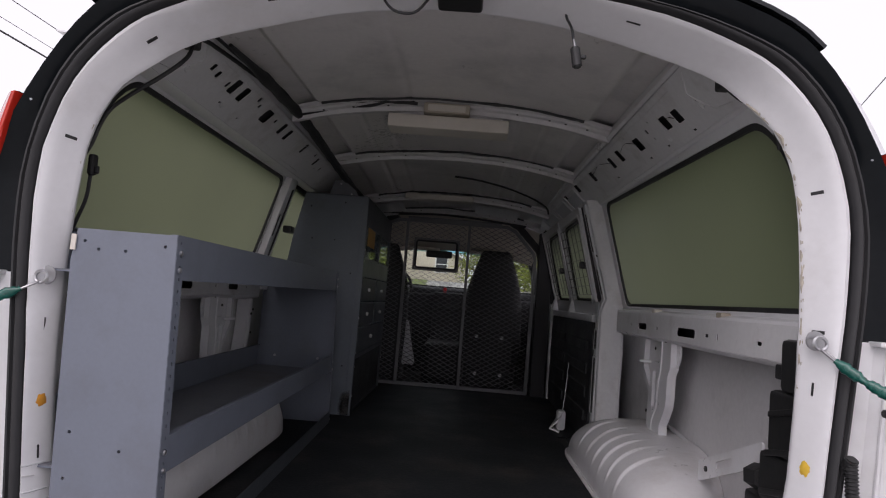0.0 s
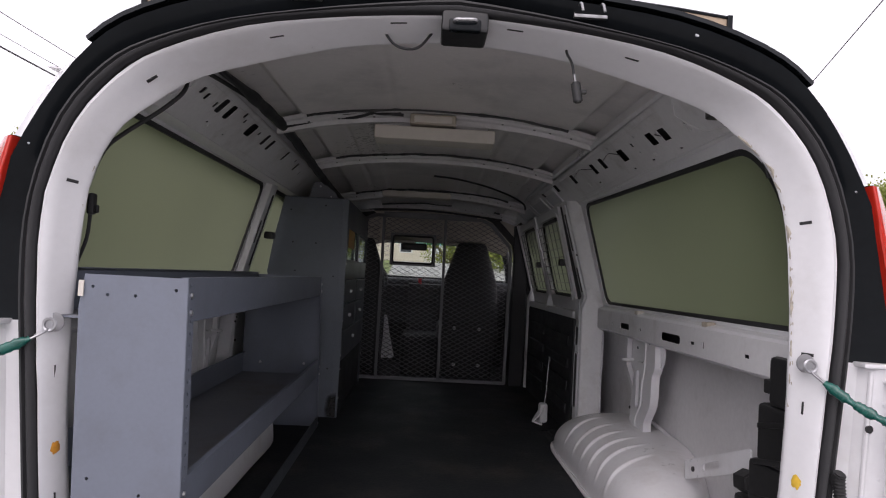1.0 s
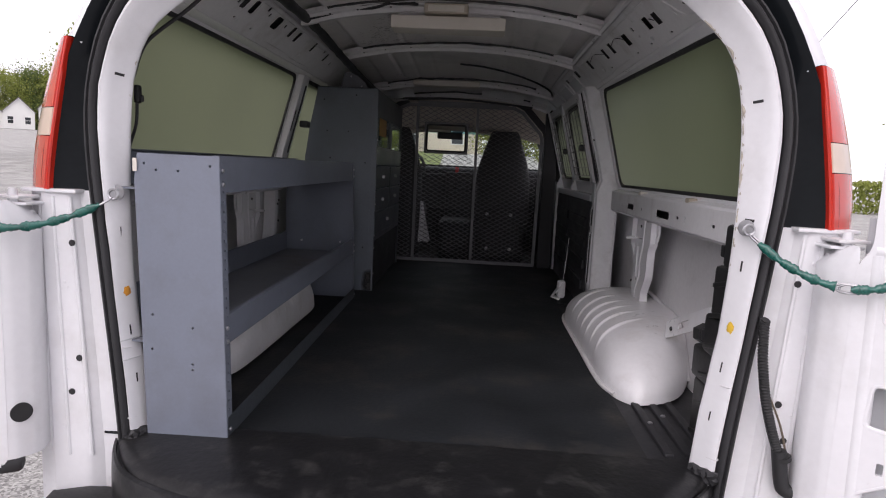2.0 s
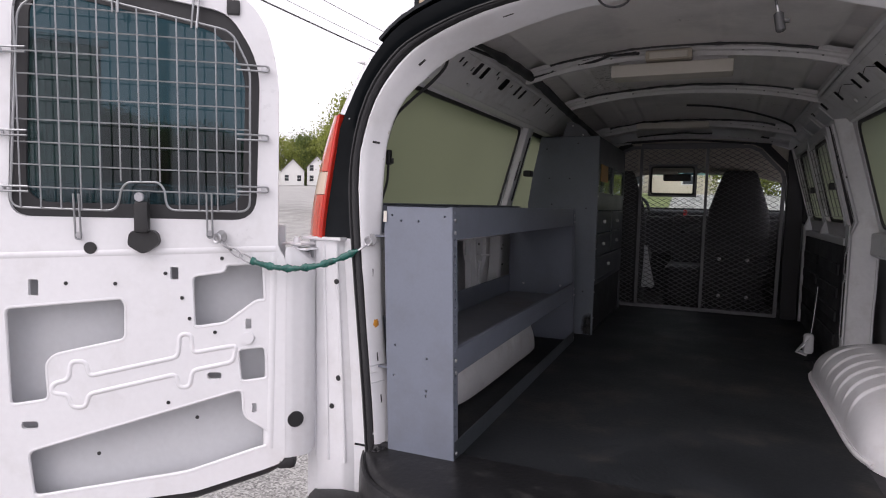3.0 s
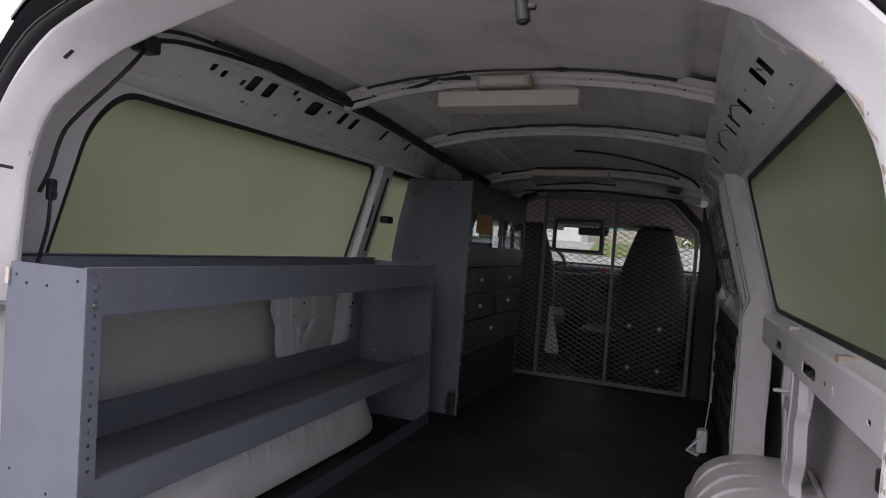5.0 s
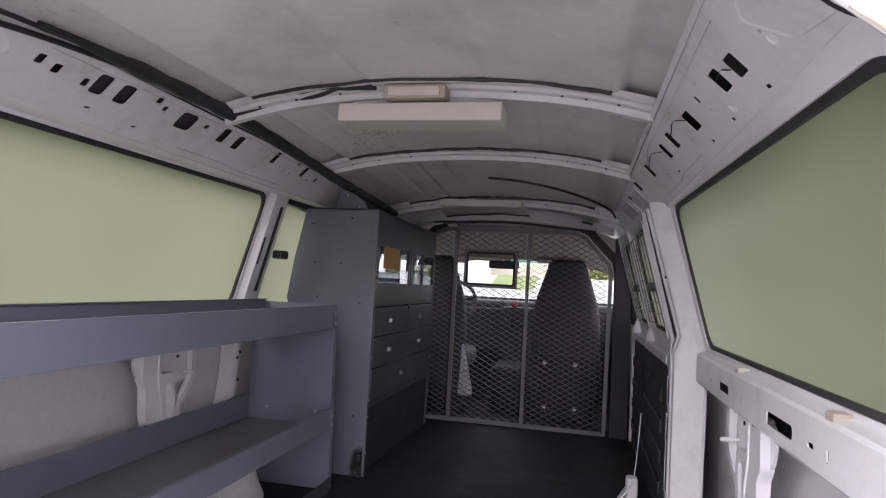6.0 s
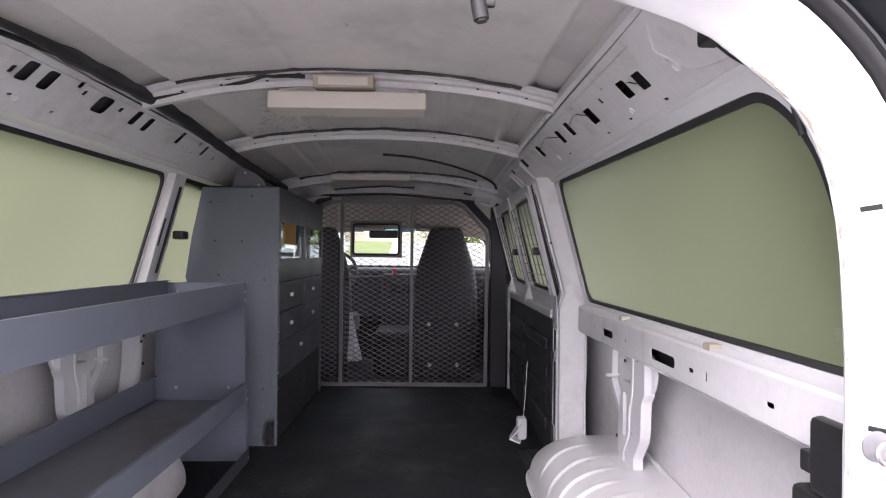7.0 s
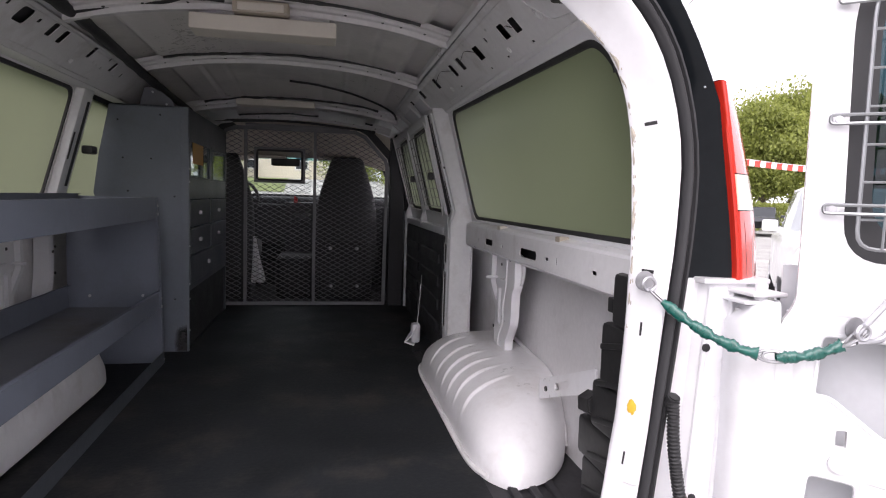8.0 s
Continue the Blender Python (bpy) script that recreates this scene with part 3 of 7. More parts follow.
# a lumpy black bead stands in for the dark smudge at each pillar foot
for s in (1, -1):
    foot = [on_ring(f, 0.70, None, IN if s > 0 else IN_LEFT)[0] + Vector((0, -0.002, 0.018 * noise.noise((f * 9, s, 2)))) for f in np.linspace(0.03, 0.95, 24)]
    part("foot_smudge", on_side(s, tube(foot, 0.012, 8, radii=[0.013 + 0.010 * noise.noise((k * 0.7, s, 5)) for k in range(24)])), SEAL, door_frame, "black smudge at the pillar foot, built as a lumpy bead")
door_frame.location.x, latch.location = 0.02, (0.035, 0, -0.012)

# floor and sill
floor = thing("floor", "black rubber-matted van floor, dusty and scuffed", "floor", kind="structure")
bm = bands([[(x, y, FLOOR + 0.0022 * noise.noise((x * 3, y * 2, 0))) for x in np.linspace(-0.80, 0.62 + (0.18 if y > 1.95 else 0.0), 40)] for y in np.linspace(0.0, 3.40, 80)])
part("rubber_mat", thick(bm, 0.006), MAT, floor, "black rubber mat with grey scuffs")
part("floor_pan", box(-0.97, 0.97, 0.04, 3.45, 0.60, 0.688, 0.004), CABTRIM, floor)
# bare ribbed metal beside the mat, black painted
for k in range(3):
    part("floor_rib", box(0.675 + 0.055 * k, 0.70 + 0.055 * k, 0.10, 0.62, 0.684, 0.701, 0.006), CABTRIM, floor)
part("floor_bolts", dots([(0.69, 0.30, 0.702), (0.745, 0.36, 0.702), (0.80, 0.22, 0.702)], 0.007, "z"), ZINC, floor)
sill_line = [(-0.765, -0.008), (-0.725, -0.07), (-0.65, -0.145), (-0.54, -0.195), (-0.40, -0.232), (-0.2, -0.253), (0, -0.257), (0.2, -0.253), (0.40, -0.230), (0.53, -0.190), (0.64, -0.130), (0.715, -0.06), (0.765, -0.008)]
sill_line = smooth_line(sill_line, 4)
SILL = [(0.985, 0.5, 0.702), (0.985, 0.95, 0.694), (0.985, 1.07, 0.688), (0.987, 1.11, 0.679), (0.99, 1.14, 0.679), (0.993, 1.17, 0.687), (1.0, 1.24, 0.687), (1.002, 1.29, 0.677), (1.003, 1.31, 0.64), (1.004, 1.31, 0.58)]
rows = [[(x * 0.99, 0.06, FLOOR + 0.004) for x, y in sill_line]] + [[(x * a, y * b, z) for x, y in sill_line] for a, b, z in SILL]
part("door_sill", bands(rows), SILLBLACK, floor, "black sill cover, grey with dust along its lip", smooth=45)
sp = thing("latch_plate", "black plastic lower latch plate on the sill", "latch plate")
part("base", box(-0.12, 0.28, -0.345, -0.262, 0.655, 0.692, 0.007), PLASTIC, sp)
fr = plate(rect(-0.135, -0.075, -0.352, -0.285, 0.008), [rect(-0.123, -0.087, -0.340, -0.297, 0.005)], 0.016)
bmesh.ops.transform(fr, matrix=Matrix(((1, 0, 0, 0), (0, 0, 1, 0), (0, 1, 0, 0.692), (0, 0, 0, 1))), verts=fr.verts)
part("catch_frame", fr, PLASTIC, sp)
for k in range(3):
    part("ridge", box(-0.07, 0.27, -0.340 + 0.027 * k, -0.328 + 0.027 * k, 0.688, 0.700 - 0.002 * k, 0.004), PLASTIC, sp)
part("keeper", box(-0.118, -0.092, -0.335, -0.302, 0.690, 0.697, 0.003), STEEL, sp, "worn steel keeper")

# bumper
bumper = thing("bumper", "grained black plastic rear step bumper", "bumper")
def bumper_back(x):
    e = max(0.0, (abs(x) - 0.52) / 0.41)
    return -0.43 + 0.36 * e ** 1.6


prof = []
for x in np.linspace(-0.93, 0.93, 75):
    e = max(0.0, (abs(x) - 0.62) / 0.31)
    back, zt = bumper_back(x), 0.586 - 0.050 * e ** 3
    top = [(0.0, -0.06), (0.30, -0.016), (0.62, 0.0), (0.84, -0.006), (0.93, -0.016), (0.98, -0.034), (1.0, -0.065)]
    slope = (bumper_back(x + 0.005) - bumper_back(x - 0.005)) / 0.01
    out = Vector((slope, -1, 0)).normalized()
    face = [(0.012, 0.515), (0.026, 0.47), (0.032, 0.43), (0.018, 0.36), (-0.03, 0.33)]
    prof.append([(x, 0.06 + (back - 0.06) * f, zt + dz + 0.0012 * noise.noise((x * 7, f * 5, 2))) for f, dz in top] + [(x + out.x * d, back + out.y * d, min(z, zt - 0.07)) for d, z in face] + [(x, 0.06, 0.33)])
bm = bands(prof)
bmesh.ops.holes_fill(bm, edges=[e for e in bm.edges if e.is_boundary])
part("cover", bm, BUMPER, bumper, smooth=50)
for s in (1, -1):
    lens = []
    for x in np.linspace(0.68, 0.92, 16):
        slope = (bumper_back(x + 0.005) - bumper_back(x - 0.005)) / 0.01
        out = Vector((slope, -1, 0)).normalized()
        lens.append([(x + out.x * d, bumper_back(x) + out.y * d, z) for d, z in ((0.010, 0.506), (0.021, 0.503), (0.031, 0.472), (0.037, 0.440), (0.026, 0.436))])
    lens = bands(lens)
    part("reflector", on_side(s, lens), RED, bumper, "red corner reflector")


def tail_lamp(s):
    t = thing("tail_lamp", "tall red tail lamp with a pale reversing lens", "tail lamp", group="tail lamps")
    inner = lambda z: 0.928 - 0.060 * max(0, (z - 1.33) / 0.35) ** 1.3
    outer = lambda z: 1.020 - 0.085 * max(0, (z - 1.33) / 0.35) ** 1.7

    def lens(z0, z1, grow=0.0):
        rr = []
        for z in np.linspace(z0, z1, 9):
            a, b = inner(z), outer(z)
            w = b - a
            rr.append([(a, 0.02, z), (a + 0.003, -0.026 - grow, z), (a + 0.010, -0.030 - grow, z), (a + w * 0.45, -0.012 - grow, z), (a + w * 0.8, 0.016 - grow, z), (b, 0.045, z), (b + 0.004, 0.10, z), (b - 0.03, 0.11, z)])
        m2 = bands(rr)
        m2.faces.new([v for v in m2.verts if abs(v.co.z - z0) < 1e-6])
        m2.faces.new([v for v in m2.verts if abs(v.co.z - z1) < 1e-6])
        return on_side(s, m2)

    part("housing", lens(1.322, 1.693, -0.006), TRIM, t)
    part("lower_lens", lens(1.326, 1.455), RED, t)
    strip = bands([[(inner(z) - 0.002, 0.0, z), (inner(z) - 0.002, -0.030, z), (inner(z) + 0.001, -0.0335, z), (inner(z) + 0.004, -0.0335, z), (inner(z) + 0.006, -0.029, z)] for z in np.linspace(1.326, 1.69, 16)])
    part("edge_strip", on_side(s, strip), RED, t)
    part("reversing_lens", lens(1.457, 1.523), CLEARLENS, t, "pale amber and clear reversing lens")
    part("upper_lens", lens(1.525, 1.69), RED, t)
    part("fixing_screw", on_side(s, dots([(0.846, -0.012, 1.68)], 0.003)), ZINC, t)
    return t


for s in (1, -1):
    tail_lamp(s).location.x = 0.02

# roof
RZ = [(-0.1, 2.03), (0.1, 2.045), (1.05, 2.067), (1.75, 2.052), (2.3, 2.025), (2.7, 2.0), (3.1, 1.965), (3.5, 1.945), (4.3, 1.90)]


def roof_z(x, y):
    ys, zs = zip(*RZ)
    return float(np.interp(y, ys, zs)) - 0.072 * (abs(x) / 0.60) ** 2.2


ceiling = thing("ceiling", "bare grey sheet-metal van roof, dusty, with pressed ribs", "ceiling", kind="structure")


def swage(x, y):
    z = 0.0
    for c in (-0.47, 0.47, -0.16, 0.16):
        z += 0.004 * math.exp(-((x - c) / 0.012) ** 2)
    # a gutter folded up along each side
    z += 0.030 * min(1.0, max(0.0, (abs(x) - 0.49) / 0.03)) - 0.005 * math.exp(-((abs(x) - 0.47) / 0.010) ** 2)
    if y > 1.1:
        for c in (-0.37, 0.37, -0.27, 0.27):
            z += 0.007 * math.exp(-((x - c) / 0.011) ** 4)
    return z + 0.002 * noise.noise((x * 2.5, y * 2.5, 3.0))


bm = bands([[(x, y, roof_z(x, y) + swage(x, y)) for x in np.linspace(-0.68, 0.62, 196)] for y in np.linspace(0.02, 3.30, 60)])
part("roof_sheet", bm, ROOFSKIN, ceiling, smooth=80)
sk = [(x, z) for x, z in A_EDGE if z > 1.80]
part("roof_skin", bands([[(x * (1.008 + 0.028 * min(1.0, (y - 0.03) / 0.3)), y, z + (float(np.interp(y, *zip(*RZ))) - 2.042) * 0.9 + 0.004 + 0.024 * min(1.0, (y - 0.03) / 0.3)) for x, z in sk] for y in (0.03, 0.08, 0.15, 0.33, 0.6, 1.0, 1.5, 2.0, 2.5, 3.0, 3.6, 4.3)]), WHITE, ceiling, "white outer roof skin")


def roof_bow(y, drop, width, name="roof_rib"):
    """A pressed steel bow across the roof with two folds along it."""
    xs = np.linspace(-0.60, 0.60, 31)
    h = width / 2
    sec = [(-h, 0.008), (-h, -0.006), (-h + 0.004, -0.009), (-h * 0.62, -0.010), (-h * 0.56, -drop * 0.42), (-h * 0.50, -drop * 0.50), (-h * 0.12, -drop * 0.56), (-h * 0.06, -drop * 0.70), (0, -drop), (h * 0.45, -drop), (h * 0.55, -drop * 0.6), (h, -0.006), (h, 0.008)]
    rws = [[(x, y + dy + 0.004 * math.sin(x * 9 + y), roof_z(x, y) + dz + 0.0015 * noise.noise((x * 6, y, dy * 20))) for x in xs] for dy, dz in sec]
    part(name, thick(bands(rws), 0.003), PRIMER, ceiling, smooth=25)
    # lumpy sealant squeezed out behind the bow
    bead = [(x, y - h - 0.006 + 0.010 * noise.noise((x * 7, y * 5, 0)), roof_z(x, y) - 0.004 + 0.007 * noise.noise((x * 9, y * 3, 4))) for x in np.linspace(-0.48, 0.48, 80)]
    part("sealant_bead", tube(bead, 0.005, 6, radii=[0.0045 + 0.004 * abs(noise.noise((p[0] * 22, y, 1))) for p in bead]), SEAL, ceiling)
    part("rib_holes", dots([(x, y - h * 0.36, roof_z(x, y) - drop * 0.52) for x in (-0.48, -0.37, -0.24, 0.24, 0.36, 0.42, 0.5)], 0.0045, "z"), PLASTIC, ceiling)


for y, d, w in ((1.03, 0.035, 0.10), (1.76, 0.035, 0.09), (2.66, 0.04, 0.10), (3.08, 0.035, 0.08)):
    roof_bow(y, d, w)


# side walls
def wall_x(z):
    """Where the window plane stands at a height."""
    return 0.838 - 0.27 * (z - 1.37)


LEAN_OUT = {1: 0.0, -1: 0.035}  # the left side stands a little further out


def slanted(s, bm, depth=0.0):
    """A plate made in (y, z) laid on the leaning window plane of side s."""
    for v in bm.verts:
        y, d, z = v.co.x, v.co.y, v.co.z
        v.co = Vector((wall_x(z) + d + depth + LEAN_OUT[s], y, z))
    return on_side(s, bm)


def upright(s, bm, x):
    for v in bm.verts:
        y, d, z = v.co.x, v.co.y, v.co.z
        v.co = Vector((x + d, y, z))
    return on_side(s, bm)


def rail_panel(s, bm):
    """A plate made in (y, v) laid on the roof rail, which leans from the window's head to the roof."""
    for v in bm.verts:
        y, d, t = v.co.x, v.co.y, v.co.z
        v.co = Vector((0.703 - 0.12 * t + d * 0.75, y, 1.848 + 0.118 * t + d * 0.66 - 0.014 * max(0, (y - 1.6)) * t))
    return on_side(s, bm)


WIN_R = [(1.635, 1.372), (1.625, 1.838), (0.165, 1.806), (0.085, 1.72), (0.055, 1.372)]
WIN_L = [(1.61, 1.372), (1.625, 1.835), (0.255, 1.828), (0.185, 1.73), (0.16, 1.372)]
REAR_R = [0.05, 0.05, 0.06, 0.08, 0.03]


def grown(poly, d):
    c = Vector((sum(p[0] for p in poly) / len(poly), sum(p[1] for p in poly) / len(poly)))
    out = []
    for p in poly:
        out.append((p[0] + (d if p[0] > c.x else -d), p[1] + (d if p[1] > c.y else -d)))
    return out


def window_unit(n, s, poly, rad, label, group="", guard=False):
    w = thing("window_%d" % n, label, "window", kind="structure")
    pane = part("pane", slanted(s, plate(rounded(grown(poly, 0.01), rad, 6), [], 0.004), 0.018), FILMED, w, "olive filmed glass")
    pane.visible_shadow = False
    ring = plate(rounded(grown(poly, 0.006), rad, 6), [rounded(grown(poly, -0.013), rad, 6)], 0.008)
    part("window_seal", slanted(s, ring, 0.008), SEAL, w, "black rubber window seal")
    if guard:
        u0, u1 = min(p[0] for p in poly) + 0.03, max(p[0] for p in poly) - 0.03
        v0, v1 = min(p[1] for p in poly) + 0.03, max(p[1] for p in poly) - 0.03
        g = bmesh.new()
        for k in range(6):
            u = u0 + (u1 - u0) * k / 5
            tube([(wall_x(v0) - 0.016, u, v0), (wall_x(v1) - 0.016, u, v1)], 0.0021, 5, g)
        for k in range(9):
            v = v0 + (v1 - v0) * k / 8
            tube([(wall_x(v) - 0.019, u0, v), (wall_x(v) - 0.019, u1, v)], 0.0021, 5, g)
        part("window_guard", on_side(s, g), MESHPAINT, w, "welded wire window guard")
    return w


def wheel_arch(s, parent):
    """A pressed wheel house with ribs across its back."""
    y0, y1, xin, h = 0.455 if s > 0 else 0.30, 1.74 if s > 0 else 1.51, 0.605 if s > 0 else 0.575, 0.212
    rws = []
    for k in range(341):
        t = k / 340
        y = y0 + (y1 - y0) * t
        c = abs(2 * t - 1)
        sharp = 3.8 if s > 0 else 9.0
        prof_h = h * (1 - c ** sharp) ** 0.5
        inset = 0.085 * c ** 9 if s > 0 else 0.05 * c ** 8
        rib = 0.0
        for q in (0.27, 0.36, 0.44, 0.52, 0.61, 0.72):
            rib = max(rib, math.exp(-((t - q) / 0.0085) ** 4))
        row = []
        for j in range(26):
            a = j / 25
            ang = a * math.pi / 2
            ex = 0.93 - (0.93 - xin - inset) * math.cos(ang) ** (0.62 if s > 0 else 0.50)
            ez = FLOOR - 0.01 + (prof_h + 0.01) * math.sin(ang) ** (0.80 if s > 0 else 0.68)
            on = math.exp(-((a - 0.50) / 0.27) ** 4)
            fx = max(0.0, (ex - xin - inset) / (0.93 - xin - inset))
            yy = y + (0.24 * max(0.0, 1 - 2.2 * t) * fx ** 2.5 if s > 0 else 0.0)
            dent = (0.003 if s > 0 else 0.013) * noise.noise((ex * 11, yy * 8, ez * 11 + 3 * s)) * math.sin(math.pi * min(1, a * 1.2 + 0.1) ** 0.8)
            ex, ez = ex - dent, ez + dent * 0.6
            row.append((ex - 0.0065 * rib * on * (0.4 + 0.6 * math.cos(ang)), yy, ez + 0.0075 * rib * on * math.sin(ang)))
        rws.append(row)
    part("wheel_arch", on_side(s, bands(rws)), ARCHPAINT, parent, "white painted wheel arch with pressed ribs", smooth=60)
    line = [(0.608 + (0.085 * abs(2 * t - 1) ** 9 if s > 0 else 0.0) - 0.008, y0 + (y1 - y0) * t, FLOOR + 0.004) for t in np.linspace(0.05, 0.97, 30)]
    if s > 0:
        part("arch_sealant", on_side(s, tube(line, 0.009, 6)), PRIMER, parent)
        seam = bent([(0.924, 1.30, 0.915), (0.924, 1.04, 0.895), (0.924, 0.86, 0.85), (0.924, 0.72, 0.77), (0.924, 0.69, 0.70)], 0.1, 6)
        part("arch_seam", tube(seam, 0.006, 6), CABTRIM, parent)
        part("arch_flange", tube([(p.x - 0.002, p.y - 0.016, p.z + 0.014) for p in seam], 0.009, 8), ARCHPAINT, parent)


def y_bracket(s, yc, parent):
    """The forked stay between the belt rail and the wheel arch: a broad stepped leg, a thin one and a sunk web."""
    def along(u):
        """The left stay is narrower than the right one."""
        return yc + (u if s > 0 else (u + 0.158) * 0.765 - 0.181)

    def pressed(outline, holes, x, depth, lean=0.10):
        bm = plate(rounded(outline, 0.012, 3), holes, depth)
        for v in bm.verts:
            v.co = Vector((x + v.co.y + lean * max(0.0, 1.10 - v.co.z), along(v.co.x), v.co.z))
        return on_side(s, bm)

    def ridge(line, x, r):
        return on_side(s, tube([(x + 0.10 * max(0.0, 1.10 - p.z), along(p.y), p.z) for p in bent([(0, y, z) for y, z in line], 0.03, 5)], r, 8))

    # the broad leg next to the tailgate, with a stepped flange
    broad = [(-0.020, 1.275), (-0.125, 1.275), (-0.128, 1.165), (-0.104, 1.140), (-0.090, 1.065), (-0.068, 1.020), (0.010, 0.945), (0.020, 0.895), (0.160, 0.895), (0.150, 0.975), (0.100, 1.045), (0.088, 1.100), (0.074, 1.172), (-0.014, 1.172)]
    slot = rounded([(0.022, 1.140), (0.056, 1.140), (0.066, 1.070), (0.092, 1.000), (0.066, 0.985), (0.034, 1.060)], 0.013, 5)
    part("stay", pressed(broad, [slot], 0.822, 0.030), WHITE, parent, smooth=30)
    part("stay_ridge", ridge([(-0.034, 1.268), (-0.032, 1.150), (0.004, 1.085), (0.018, 1.020), (0.100, 0.945), (0.108, 0.905)], 0.824, 0.006), WHITE, parent, smooth=60)
    part("stay_flange", pressed([(-0.118, 1.270), (-0.150, 1.262), (-0.158, 1.215), (-0.142, 1.180), (-0.118, 1.165)], [], 0.842, 0.008), WHITE, parent, smooth=30)
    # the sunk web and the thin leg that meets the broad one over the arch
    web = [(-0.030, 1.275), (0.226, 1.275), (0.244, 1.140), (0.150, 1.120), (0.100, 1.125), (0.060, 1.155), (-0.010, 1.160)]
    part("stay_web", pressed(web, [], 0.858, 0.006), WHITE, parent, smooth=30)
    far_leg = [(0.212, 1.275), (0.240, 1.275), (0.258, 1.137), (0.160, 1.045), (0.186, 0.990), (0.222, 0.895), (0.150, 0.895), (0.120, 1.010), (0.128, 1.052), (0.222, 1.140)]
    part("stay_leg", pressed(far_leg, [], 0.836, 0.020), WHITE, parent, smooth=30)
    part("stay_pin", on_side(s, cyl((0.858, along(0.205), 1.160), (0.806, along(0.190), 1.160), 0.006, 10, bevel=0.002)), WHITE, parent)
    part("stay_holes", on_side(s, dots([(0.8575, along(0.150), 1.215), (0.8575, along(0.020), 1.212), (0.8215, along(-0.075), 1.255), (0.8345, along(0.155), 0.975)], 0.006, "x")), PLASTIC, parent)


def pillar(s, y0, y1, parent, z0=FLOOR, inset=0.0, low=0.81):
    """A body pillar, hat-shaped in plan, leaning in above the belt."""
    rws = []
    for z in list(np.linspace(z0, 1.34, 6)) + list(np.linspace(1.40, 1.86, 7)):
        x = (low - 0.03 if z <= 1.35 else wall_x(z) - 0.028) - inset + LEAN_OUT[s]
        rws.append([(x + 0.10, y0 - 0.012, z), (x + 0.022, y0, z), (x + 0.004, y0 + 0.012, z), (x, y0 + 0.03, z), (x, y1 - 0.03, z), (x + 0.004, y1 - 0.012, z), (x + 0.022, y1, z), (x + 0.10, y1 + 0.012, z)])
    part("pillar", on_side(s, bands(rws)), RAILWHITE, parent, smooth=40)


